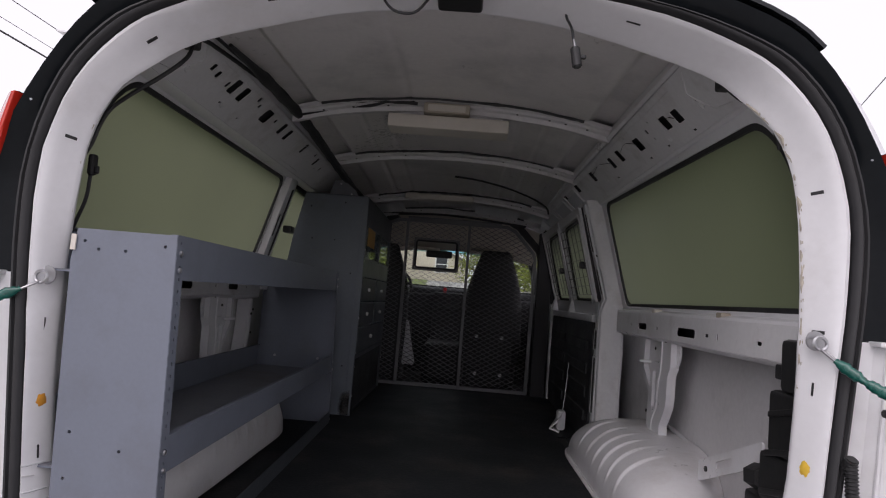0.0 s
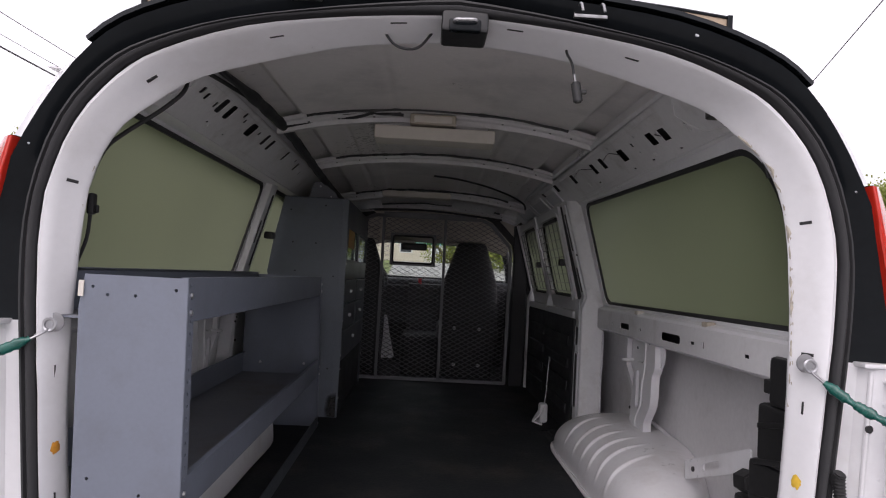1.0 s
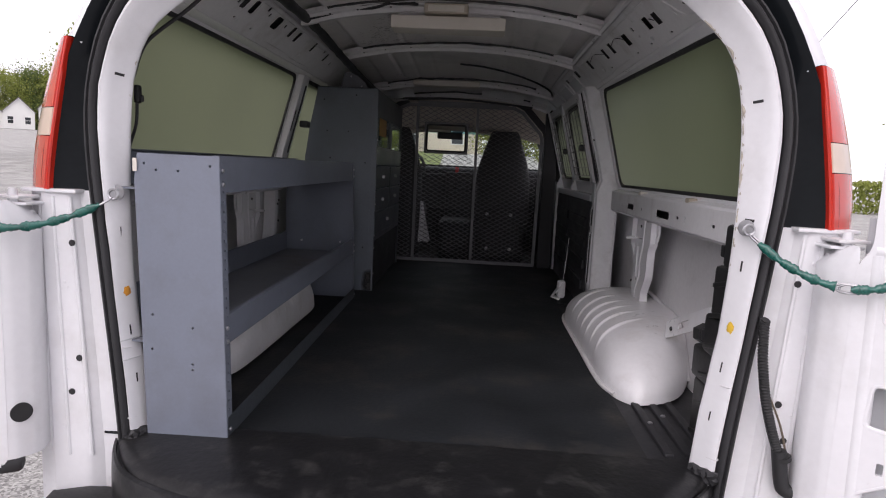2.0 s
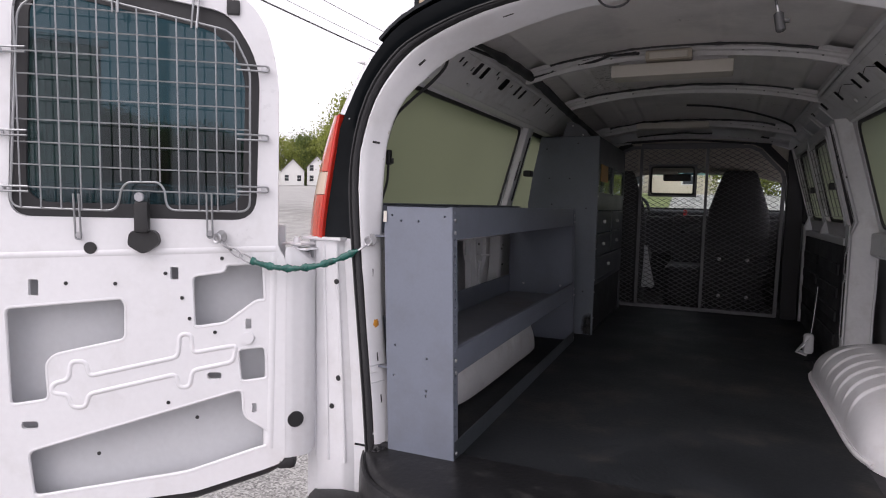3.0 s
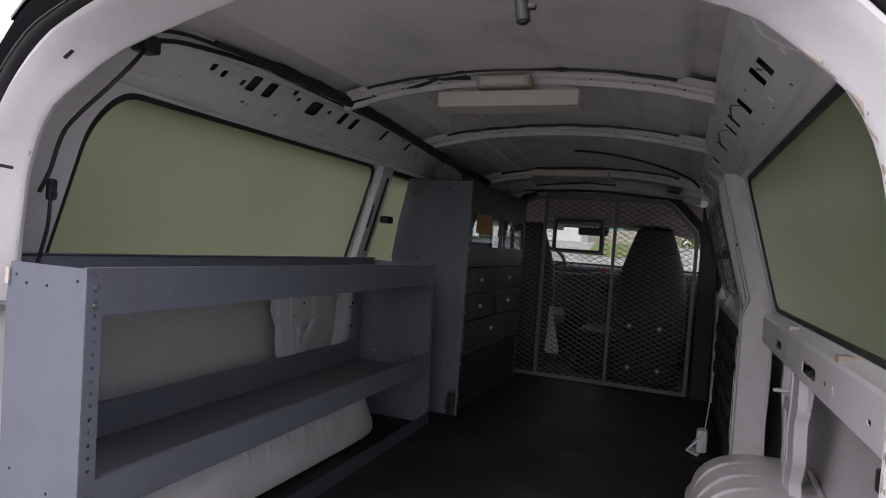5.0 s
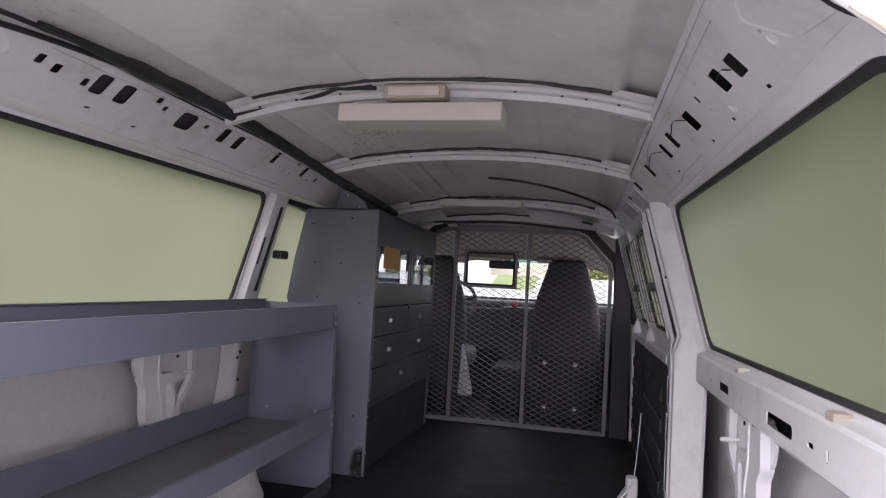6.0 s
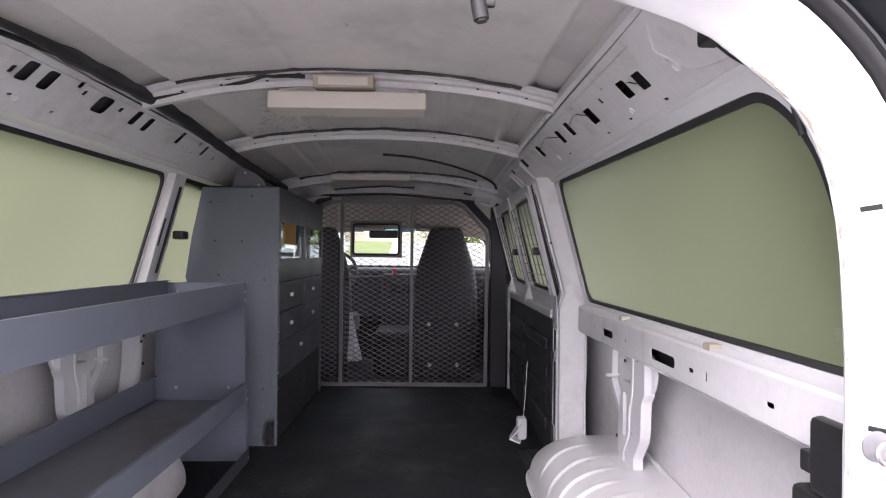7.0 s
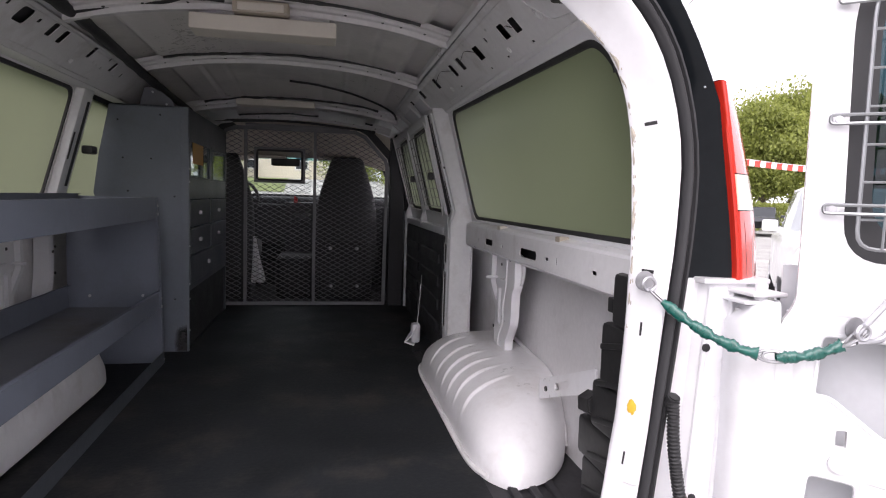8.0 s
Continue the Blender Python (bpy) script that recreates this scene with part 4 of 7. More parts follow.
def side_wall(s):
    name = "wall_right" if s > 0 else "wall_left"
    w = thing(name, "white painted bare-metal van side with a pressed belt rail and roof rail", "wall", kind="structure")
    # outer skin below the windows
    skin = bands([[(0.93 + 0.015 * math.sin((z - 0.6) * 2.4) - (0.05 if z > 1.3 else 0), y, z) for z in np.linspace(0.6, 1.38, 14)] for y in np.linspace(0.06, 4.3, 30)])
    part("side_skin", on_side(s, thick(skin, 0.006)), PRIMER, w)
    skin = bands([[(1.0 - 0.02 * abs(z - 1.0), y, z) for z in np.linspace(0.45, 1.32, 8)] + [(0.885, y, 1.37)] for y in (0.06, 4.3)])
    part("outer_skin", on_side(s, skin), WHITE, w)
    skin = bands([[(wall_x(z) + 0.045, y, z) for z in (1.84, 1.88)] + [(0.70, y, 1.95), (0.60, y, 2.02)] for y in (0.06, 4.3)])
    part("cant_rail", on_side(s, skin), WHITE, w)
    # belt rail with its slots
    y_end = 1.655 if s > 0 else 1.60
    slots = [rect(1.262 - 0.055, 1.262 + 0.055, 1.284, 1.308, 0.011), rect(0.79 - 0.08, 0.79 + 0.08, 1.281, 1.309, 0.013)]
    for yc, a, b in ((1.42, 0.006, 0.006), (1.08, 0.008, 0.006), (0.62, 0.014, 0.005), (0.545, 0.005, 0.011), (0.30, 0.013, 0.005)):
        slots.append(rect(yc - a, yc + a, 1.296 - b, 1.296 + b, 0.004, 2))
    part("belt_rail", upright(s, plate(rect(0.07, y_end, 1.262, 1.345), slots, 0.003), 0.812), RAILWHITE, w, smooth=30)
    led = bands([[(0.812, y, 1.345), (0.816, y, 1.353), (0.85, y, 1.362), (0.93, y, 1.362)] for y in (0.07, y_end)])
    part("belt_ledge", on_side(s, thick(led, 0.003)), WHITE, w)
    led = bands([[(0.815, y, 1.262), (0.822, y, 1.254), (0.86, y, 1.246), (0.885, y, 1.243)] for y in (0.07, y_end)])
    part("belt_flange", on_side(s, thick(led, 0.003)), WHITE, w)
    # a dark sheet behind the belt slots; their shade is in its colour
    part("rail_shade_sheet", on_side(s, box(0.862, 0.866, 0.08, y_end, 1.25, 1.35)), CABTRIM, w)
    # roof rail with punched holes
    if s > 0:
        spots = [(0.485, 0.46, 0.026, 0.15), (0.57, 0.50, 0.027, 0.16), (0.715, 0.60, 0.010, 0.06), (0.835, 0.52, 0.032, 0.17), (1.045, 0.60, 0.026, 0.17), (1.165, 0.60, 0.025, 0.17), (1.475, 0.66, 0.030, 0.17), (1.80, 0.72, 0.035, 0.15), (2.1, 0.72, 0.035, 0.15),
                 (0.35, 0.45, 0.004, 0.03), (0.46, 0.10, 0.011, 0.03), (0.66, 0.14, 0.011, 0.03), (0.83, 0.15, 0.011, 0.03), (1.22, 0.24, 0.014, 0.03), (0.66, 0.72, 0.004, 0.03), (0.70, 0.40, 0.004, 0.03), (0.90, 0.82, 0.004, 0.03)]
    else:
        spots = [(0.585, 0.66, 0.024, 0.20), (0.66, 0.66, 0.025, 0.20), (0.765, 0.82, 0.012, 0.08), (0.80, 0.72, 0.010, 0.06), (0.90, 0.66, 0.040, 0.20), (0.985, 0.72, 0.012, 0.06), (1.08, 0.70, 0.022, 0.19), (1.165, 0.68, 0.022, 0.19), (1.41, 0.72, 0.018, 0.19), (1.655, 0.68, 0.018, 0.17), (1.58, 0.80, 0.012, 0.06),
                 (0.42, 0.66, 0.012, 0.09), (0.465, 0.62, 0.012, 0.09), (0.545, 0.60, 0.010, 0.08), (0.60, 0.25, 0.010, 0.03), (0.76, 0.22, 0.008, 0.03), (1.48, 0.55, 0.005, 0.04), (1.52, 0.52, 0.005, 0.04), (1.57, 0.50, 0.006, 0.04), (1.72, 0.5, 0.006, 0.04), (1.78, 0.6, 0.010, 0.08)]
    holes = []
    for yc, t, a, b in spots:
        a, b = (a * 0.85, b * 0.88) if s < 0 else (a * 0.90, b * 0.88)
        line = rounded([(yc - a, (t - b) * 0.168), (yc + a, (t - b) * 0.168 + 0.002), (yc + a, (t + b) * 0.168), (yc - a, (t + b) * 0.168 - 0.002)], (0.25 if s > 0 else 0.5) * min(a, b * 0.168), 4)
        holes.append([(u, v / 0.168) for u, v in line])
    part("roof_rail", rail_panel(s, plate(rect(0.06, 3.25, 0.0, 1.0), holes, 0.003)), RAILWHITE, w, smooth=30)
    # sheet behind the holes, with the hollow rail's shade put into its colour
    part("rail_shade_sheet", rail_panel(s, plate(rect(0.08, 3.2, 0.05, 0.98), [], 0.002)), HOLLOW_SHADE, w).location = (0.030 * s, 0, 0.024)
    # bosses and creases pressed into the rail
    for yc, t, r in ((0.34, 0.34, 0.010), (0.62, 0.22, 0.008), (1.34, 0.32, 0.010)):
        ring = tube([(yc + r * math.cos(w), -0.0005, t + r / 0.168 * math.sin(w)) for w in (2 * math.pi * k / 20 for k in range(20))], 0.0022, 6, closed=True)
        part("rail_boss", rail_panel(s, ring), RAILWHITE, w, smooth=60)
    for pts in ([(0.20, 0.10), (0.30, 0.18), (0.36, 0.62), (0.30, 0.92)], [(0.95, 0.14), (1.20, 0.16), (1.26, 0.10), (1.58, 0.12)], [(0.42, 0.86), (1.30, 0.88), (1.36, 0.80), (1.62, 0.82)]):
        line = bent([(y, -0.0005, t) for y, t in pts], 0.05, 4)
        part("rail_crease", rail_panel(s, tube(line, 0.0026, 6)), RAILWHITE, w, smooth=60)
    if s > 0:
        for pts in ([(0.50, 0.46), (0.53, 0.56), (0.575, 0.52)], [(0.84, 0.56), (0.92, 0.74), (1.0, 0.66), (1.05, 0.62)], [(1.17, 0.62), (1.30, 0.80), (1.42, 0.72), (1.48, 0.66)]):
            part("rail_wire", rail_panel(s, tube(bent([(y, -0.002, t) for y, t in pts], 0.05, 4), 0.0017, 6)), SEAL, w, "thin black wire between the holes")
    part("rail_fold", on_side(s, thick(bands([[(0.703, y, 1.848), (0.722, y, 1.840), (0.81, y, 1.846)] for y in (0.02, 3.2)]), 0.003)), WHITE, w)
    part("rail_head", on_side(s, thick(bands([[(0.583, y, 1.966 - 0.014 * max(0, y - 1.6)), (0.575, y, 1.977 - 0.016 * max(0, y - 1.6)), (0.59, y, 2.02 - 0.014 * max(0, y - 1.6))] for y in np.linspace(0.06, 3.25, 8)]), 0.003)), WHITE, w)
    # filler between the rear pillar and the window
    win = rounded(grown(WIN_R if s > 0 else WIN_L, 0.0), REAR_R, 6)
    part("quarter_panel", slanted(s, plate(rect(0.018, 1.70, 1.352, 1.862), [win], 0.004), 0.004), WHITE, w, smooth=30)
    wheel_arch(s, w)
    y_bracket(s, 1.07 if s > 0 else 1.22, w)
    pillar(s, *((1.69, 1.83) if s > 0 else (1.63, 1.755)), w, z0=FLOOR if s > 0 else 1.29, inset=0.035 if s > 0 else 0.0)
    return w


wall_right = side_wall(1)
wall_left = side_wall(-1)
window_unit(1, 1, WIN_R, REAR_R, "large olive-filmed side window with a black rubber seal")
window_2 = window_unit(2, -1, WIN_L, REAR_R, "large olive-filmed side window above the steel shelving")
LEFT = (-0.05, 0.06, 0.022)
wall_left.location = window_2.location = LEFT
window_3 = window_unit(3, -1, [(2.95, 1.372), (2.93, 1.83), (1.765, 1.835), (1.76, 1.372)], 0.05, "olive-filmed side window partly hidden by the cabinet")
window_3.location = LEFT
pillar(-1, 2.97, 3.15, wall_left)
part("pillar_slot", slanted(-1, plate(rect(1.690, 1.710, 1.44, 1.79, 0.008), [], 0.003), -0.031), PLASTIC, wall_left)
part("pillar_slot", slanted(-1, plate(rect(1.640, 1.650, 1.55, 1.66, 0.004), [], 0.003), -0.031), PLASTIC, wall_left)
for y in (1.65, 2.2):
    part("stay_holes", on_side(-1, dots([(0.864, y + 0.038, 1.19), (0.864, y + 0.018, 1.17), (0.864, y + 0.034, 1.08), (0.864, y + 0.026, 1.0)], 0.006, "x")), PLASTIC, wall_left)
    post = [[(0.93, y + e, z), (0.874, y + 0.004 + e, z), (0.868, y + 0.012 + e, z), (0.866, y + 0.030 + e, z), (0.872, y + 0.034 + e, z), (0.872, y + 0.052 + e, z), (0.878, y + 0.060 + e, z), (0.93, y + 0.064 + e, z)] for z, e in ((0.9, -0.05), (1.0, -0.022), (1.08, -0.006), (1.16, 0.0), (1.24, 0.0))]
    part("rib_post", on_side(-1, bands(post)), WHITE, wall_left)

# the two side doors on the right
for n, (a, b) in enumerate(((1.95, 2.46), (2.60, 3.10))):
    d = thing("door_%d" % (n + 3), "white side door with a black ribbed lower trim panel, closed", "door", kind="structure")
    win = [(b, 1.395), (b - 0.06, 1.80), (a - 0.06, 1.805), (a, 1.39)]
    edge = [(a - 0.04, 1.30), (a - 0.10, 1.85), (b, 1.85), (b + 0.05, 1.30)]
    fr = plate(rounded(edge, 0.02, 4), [rounded(grown(win, 0.004), 0.05, 6)], 0.022)
    part("window_frame", slanted(1, fr, -0.074), WHITE, d, smooth=30)
    lip = plate(rounded(grown(win, 0.018), 0.06, 6), [rounded(grown(win, 0.003), 0.05, 6)], 0.006)
    part("frame_lip", slanted(1, lip, -0.079), WHITE, d, smooth=30)
    part("lower_panel", box(0.745, 0.86, a - 0.09, b + 0.10, FLOOR - 0.06, 1.285, 0.012), CABTRIM, d, "black trim panel")
    for k in range(4):
        z = 0.79 + 0.115 * k
        part("trim_rib", box(0.734, 0.752, a - 0.02, b + 0.02, z, z + 0.055, 0.008, seg=3), CABTRIM, d)
    part("sill_rail", box(0.740, 0.85, a - 0.09, b + 0.10, 1.283, 1.322, 0.008), WHITE, d)
    window_unit(4 + n, 1, win, 0.05, "olive-filmed side-door window behind a welded wire guard", guard=True).location.x = -0.066
    h = thing("window_latch", "black plastic window latch on the side door", "latch")
    part("knob", box(wall_x(1.57) - 0.105, wall_x(1.57) - 0.065, a - 0.02, a + 0.03, 1.55, 1.585, 0.008), PLASTIC, h)
pillar(1, 2.51, 2.55, wall_right, z0=1.30, inset=0.045)
pillar(1, 3.17, 3.21, wall_right, inset=0.05)
for y0, y1, z0, z1 in ((1.745, 1.775, 1.62, 1.80), (1.745, 1.772, 1.42, 1.54)):
    slot = plate(rect(y0, y1, z0, z1, 0.012), [], 0.003)
    part("pillar_slot", slanted(1, slot, -0.066), PLASTIC, wall_right)
for y0, y1, z0, z1 in ((1.735, 1.785, 0.86, 1.12), (1.735, 1.785, 1.16, 1.25)):
    part("pillar_slot", upright(1, plate(rect(y0, y1, z0, z1, 0.015), [], 0.003), 0.742), CABTRIM, wall_right)
    part("slot_rim", upright(1, plate(rect(y0 - 0.008, y1 + 0.008, z0 - 0.008, z1 + 0.008, 0.02), [rect(y0, y1, z0, z1, 0.015)], 0.004), 0.740), WHITE, wall_right)
part("pillar_fold", tube([(0.747, 1.725, 0.72), (0.747, 1.725, 1.33), (wall_x(1.40) - 0.065, 1.725, 1.40), (wall_x(1.84) - 0.065, 1.725, 1.84)], 0.006, 8), WHITE, wall_right)
part("pillar_holes", slanted(1, dots([(1.80, 0, 1.70), (1.80, 0, 1.50), (1.71, 0, 1.60)], 0.005), -0.064), PLASTIC, wall_right)
# added dark plate closes the gap; the slot's shade is in its colour
part("gap_shade_plate", slanted(1, plate([(1.76, 1.33), (1.93, 1.33), (1.87, 1.845), (1.76, 1.845)], [], 0.004), -0.060), CABTRIM, wall_right)
part("door_seal", tube([(0.716, 1.76, 1.822), (0.69, 2.4, 1.826), (0.68, 3.12, 1.812)], 0.010, 8), SEAL, wall_right)
for y0, y1 in ((1.86, 2.12), (2.20, 2.52), (2.60, 2.98)):
    line = [(y, -0.001, t) for y, t in rect(y0, y1, 0.22, 0.80, 0.0)]
    part("rail_crease", rail_panel(1, tube(line, 0.004, 6, closed=True)), RAILWHITE, wall_right, smooth=60)
    # flat plate inside the crease; the recess is only in its darker colour
    part("grey_recess_plate", rail_panel(1, plate([(y0 + 0.02, 0.30), (y1 - 0.02, 0.30), (y1 - 0.02, 0.70), (y0 + 0.02, 0.70)], [], 0.001)), DOORSKIN, wall_right).location = (-0.0014, 0, -0.0012)
part("striker_plate", upright(1, plate(rect(1.728, 1.800, 1.285, 1.385, 0.006), [], 0.004), 0.7385), DOORSKIN, wall_right, "grey striker plate")
seam = [(0.846, 1.676, 0.74), (0.842, 1.676, 0.98), (0.846, 1.676, 1.10), (0.846, 1.676, 1.24)]
part("pillar_seam", tube(bent(seam, 0.05, 5), 0.005, 8), WHITE, wall_right)
part("door_track", tube([(0.715, 1.75, 1.845), (0.70, 3.1, 1.835)], 0.016, 8), WHITE, wall_right)
part("door_track", tube([(0.745, 1.75, 1.825), (0.73, 3.1, 1.815)], 0.010, 8), ZINC, wall_right)
part("stepwell", box(0.66, 0.93, 1.85, 3.05, 0.62, 0.696, 0.005), CABTRIM, wall_right)


# ---- rear doors ----
def rear_door(n, s):
    """An open rear door, hung by its outer edge, its bare inner side towards the load space."""
    d = thing("door_%d" % n, "white rear van door standing wide open, bare pressed inner panel and tinted window", "door", kind="structure")
    place = Matrix(((0.855, 0.518, 0, 0.96), (-0.518, 0.855, 0, -0.13), (0, 0, 1, 0), (0, 0, 0, 1)))

    def put(bm):
        bmesh.ops.transform(bm, matrix=MIRROR[s] @ place, verts=bm.verts)
        return bm

    outline = rounded([(0.0, 0.66), (0.0, 1.26), (0.024, 1.30), (0.024, 1.80), (0.07, 1.97), (0.22, 2.055), (0.80, 2.13), (0.80, 0.52), (0.26, 0.575), (0.05, 0.64)], [0.05, 0.02, 0.02, 0.08, 0.10, 0.10, 0.05, 0.05, 0.03, 0.05], 5)
    win = rounded([(0.085, 1.375), (0.075, 1.82), (0.16, 1.955), (0.66, 2.035), (0.72, 1.97), (0.745, 1.375)], [0.07, 0.08, 0.05, 0.06, 0.06, 0.06], 6)
    h1 = rounded([(0.264, 1.214), (0.174, 1.228), (0.171, 1.248), (0.064, 1.253), (0.058, 1.142), (0.083, 1.142), (0.170, 1.075), (0.260, 1.062)], 0.016)
    h2 = rounded([(0.762, 1.121), (0.454, 1.150), (0.443, 1.131), (0.444, 1.029), (0.634, 0.986), (0.656, 0.962), (0.651, 0.857), (0.755, 0.842)], 0.018)
    h3 = rounded([(0.138, 1.001), (0.058, 1.009), (0.050, 0.911), (0.130, 0.900)], 0.016)
    h4 = rounded([(0.712, 0.711), (0.122, 0.883), (0.118, 0.799), (0.045, 0.754), (0.04, 0.713), (0.279, 0.634), (0.70, 0.575)], 0.022)
    ovals = [rect(0.182, 0.222, 0.912, 0.932, 0.01), rect(0.68, 0.725, 0.775, 0.797, 0.011)]
    squares = [rect(0.300, 0.322, 1.203, 1.238, 0.003, 2), rect(0.672, 0.698, 1.155, 1.20, 0.003, 2), rect(0.098, 0.115, 1.060, 1.090, 0.003, 2), rect(0.083, 0.096, 0.81, 0.838, 0.003, 2)]
    inner = part("inner_panel", put(plate(outline, [win, h1, h2, h3, h4, *ovals, *squares], 0.012)), WHITE, d, smooth=30)
    # the flange that folds away from the inner panel, and the outer skin
    rim = [(u, v) for u, v in outline] + [outline[0]]
    part("door_edge", put(bands([[(u, 0.004, v) for u, v in rim], [(u + 0.003, 0.03, v) for u, v in rim], [(u + 0.014, 0.066, v) for u, v in rim]])), WHITE, d)
    part("outer_skin", put(thick(bands([[(u, 0.064 + 0.02 * math.sin(max(0, v - 0.5) * 1.7), v) for v in np.linspace(float(np.interp(u, [0.0, 0.05, 0.26, 0.80], [0.67, 0.645, 0.58, 0.525])), 1.36, 16)] for u in np.linspace(0.012, 0.80, 12)]), 0.003)), DOORSKIN, d, "pale grey inside of the outer skin")
    # pressed ridges of the inner panel
    for line in ([(0.03, 1.295), (0.78, 1.265)], [(0.035, 1.285), (0.045, 0.70)]):
        part("pressed_ridge", put(tube([(u, 0.020, v) for u, v in line], 0.0225, 12)), WHITE, d)
    bone = [(0.14, 1.012), (0.262, 0.990), (0.266, 1.045), (0.298, 1.045), (0.303, 0.978), (0.545, 0.925), (0.552, 0.968), (0.592, 0.968), (0.598, 0.915), (0.64, 0.905), (0.645, 0.878), (0.60, 0.872), (0.592, 0.835), (0.553, 0.835), (0.547, 0.873), (0.308, 0.928), (0.302, 0.888), (0.270, 0.890), (0.264, 0.938), (0.15, 0.962)]
    part("pressed_bead", put(tube([(u, 0.006, v) for u, v in rounded(bone, 0.016, 4)], 0.0092, 10, closed=True)), WHITE, d)
    for hole in (h1, h2, h3, h4):
        part("hole_rim", put(tube([(u, 0.0045, v) for u, v in hole], 0.0058, 8, closed=True)), WHITE, d)
    part("holes", put(dots([(0.335, -0.001, 1.22), (0.29, -0.001, 1.15), (0.27, -0.001, 1.09), (0.60, -0.001, 1.19), (0.47, -0.001, 1.19), (0.18, -0.001, 1.265), (0.20, -0.001, 1.05), (0.33, -0.001, 0.845), (0.25, -0.001, 0.80), (0.52, -0.001, 0.70), (0.11, -0.001, 1.035)], 0.0055, depth=0.0015)), PLASTIC, d)
    part("strap_boss", put(dots([(0.107, -0.002, 1.033)], 0.018, depth=0.005, seg=16)), WHITE, d)
    part("key_hole", put(dots([(0.534, -0.002, 1.290)], 0.017, depth=0.002, seg=18)), PLASTIC, d)
    fl = [(0.004, 0.001), (-0.014, 0.002), (-0.024, 0.007), (-0.050, 0.018), (-0.062, 0.026), (-0.072, 0.042), (-0.080, 0.085), (-0.084, 0.135)]
    zs = list(np.linspace(0.67, 1.25, 10)) + [1.285, 1.30]
    part("hinge_flange", put(bands([[(u * (1.0 if z < 1.26 else (0.6 if z < 1.29 else 0.25)), w, z) for u, w in fl] for z in zs])), WHITE, d, smooth=60)
    part("flange_dimples", put(dots([(-0.052, 0.036, 0.74 + 0.11 * k) for k in range(5)], 0.004, depth=0.003)), WHITE, d)
    if s < 0:
        part("drain_hole", put(cyl((-0.028, 0.0105, 0.785), (-0.0296, 0.0058, 0.785), 0.024, 22)), PLASTIC, d)
    part("drain_hole", put(dots([(-0.040, 0.020, 0.885)], 0.006, "y", depth=0.004, seg=12)), PLASTIC, d)
    if s < 0:
        part("seal_clump", put(box(-0.03, 0.03, 0.0, 0.05, 0.632, 0.675, 0.014)), SEAL, d)
    part("door_seal", put(tube([(u * 0.985 + 0.006, 0.03, v - 0.004) for u, v in ((0.0, 0.665), (0.05, 0.635), (0.26, 0.567), (0.80, 0.512))], 0.018, 8)), SEAL, d, "black rubber strip along the door's foot")
    # window
    glass = part("pane", put(plate(grown(win, 0.012), [], 0.005)), PRIVACY, d, "dark tinted privacy glass")
    glass.location = MIRROR[s].to_3x3() @ Vector((0.518 * 0.022, 0.855 * 0.022, 0))
    glass.visible_shadow = False
    part("window_seal", put(plate(grown(win, 0.008), [rounded([(0.125, 1.415), (0.117, 1.80), (0.19, 1.905), (0.645, 1.985), (0.685, 1.95), (0.705, 1.415)], 0.07, 6)], 0.008)), SEAL, d, "wide black rubber glazing seal").location = MIRROR[s].to_3x3() @ Vector((0.518 * 0.012, 0.855 * 0.012, 0))
    # wire guard with its clips
    g = thing("window_guard", "welded steel wire guard bolted over the rear door window", "window guard", group="window guards")
    frame_line = [(0.10, 1.40), (0.10, 1.80), (0.15, 1.90), (0.62, 1.99), (0.70, 1.93), (0.73, 1.40), (0.455, 1.395), (0.445, 1.455), (0.43, 1.475), (0.345, 1.477), (0.33, 1.455), (0.325, 1.40)]
    part("border_wire", put(tube([(u, -0.016, v) for u, v in rounded(frame_line, 0.03, 4)], 0.0032, 6, closed=True)), WIRE, g)
    top_at = lambda u: float(np.interp(u, [0.10, 0.15, 0.62, 0.70], [1.80, 1.90, 1.99, 1.93]))
    for k in range(12):
        u = 0.135 + 0.0515 * k
        lo = 1.477 if 0.33 < u < 0.45 else 1.40
        part("upright_wire", put(tube([(u, -0.020, lo), (u + 0.006, -0.020, top_at(u + 0.006))], 0.0022, 5)), WIRE, g)
    for k in range(9):
        v = 1.452 + 0.0605 * k
        u0 = 0.10 if v < 1.8 else float(np.interp(v, [1.80, 1.90, 1.99], [0.10, 0.15, 0.62]))
        u1 = float(np.interp(v, [1.40, 1.93, 1.99], [0.73, 0.70, 0.62]))
        if u1 - u0 > 0.05:
            part("cross_wire", put(tube([(u0, -0.0165, v - 0.004), (u1, -0.0165, v + 0.004)], 0.0022, 5)), WIRE, g)
    clips = [((0.050, v), (0.135, v)) for v in (1.802, 1.610, 1.464)] + [((0.21, 1.325), (0.21, 1.45)), ((0.56, 1.315), (0.56, 1.44)), ((0.457, 2.045), (0.452, 1.93)), ((0.243, 2.00), (0.248, 1.90))] + [((0.765, v), (0.68, v)) for v in (1.82, 1.60, 1.45)]
    for (u, v), (u2, v2) in clips:
        d2 = Vector((u2 - u, v2 - v)).normalized()
        sx, sz = -d2.y * 0.007, d2.x * 0.007
        line = bent([(u2 + sx, -0.023, v2 + sz), (u + sx, -0.012, v + sz), (u - sx, -0.012, v - sz), (u2 - sx, -0.023, v2 - sz)], 0.008)
        clip = part("clip", put(tube(line, 0.003, 6)), WIRE, g)
        part("clip_bolt", put(dots([(u + d2.x * 0.012, -0.010, v + d2.y * 0.012)], 0.0085, depth=0.006)), ZINC, clip)
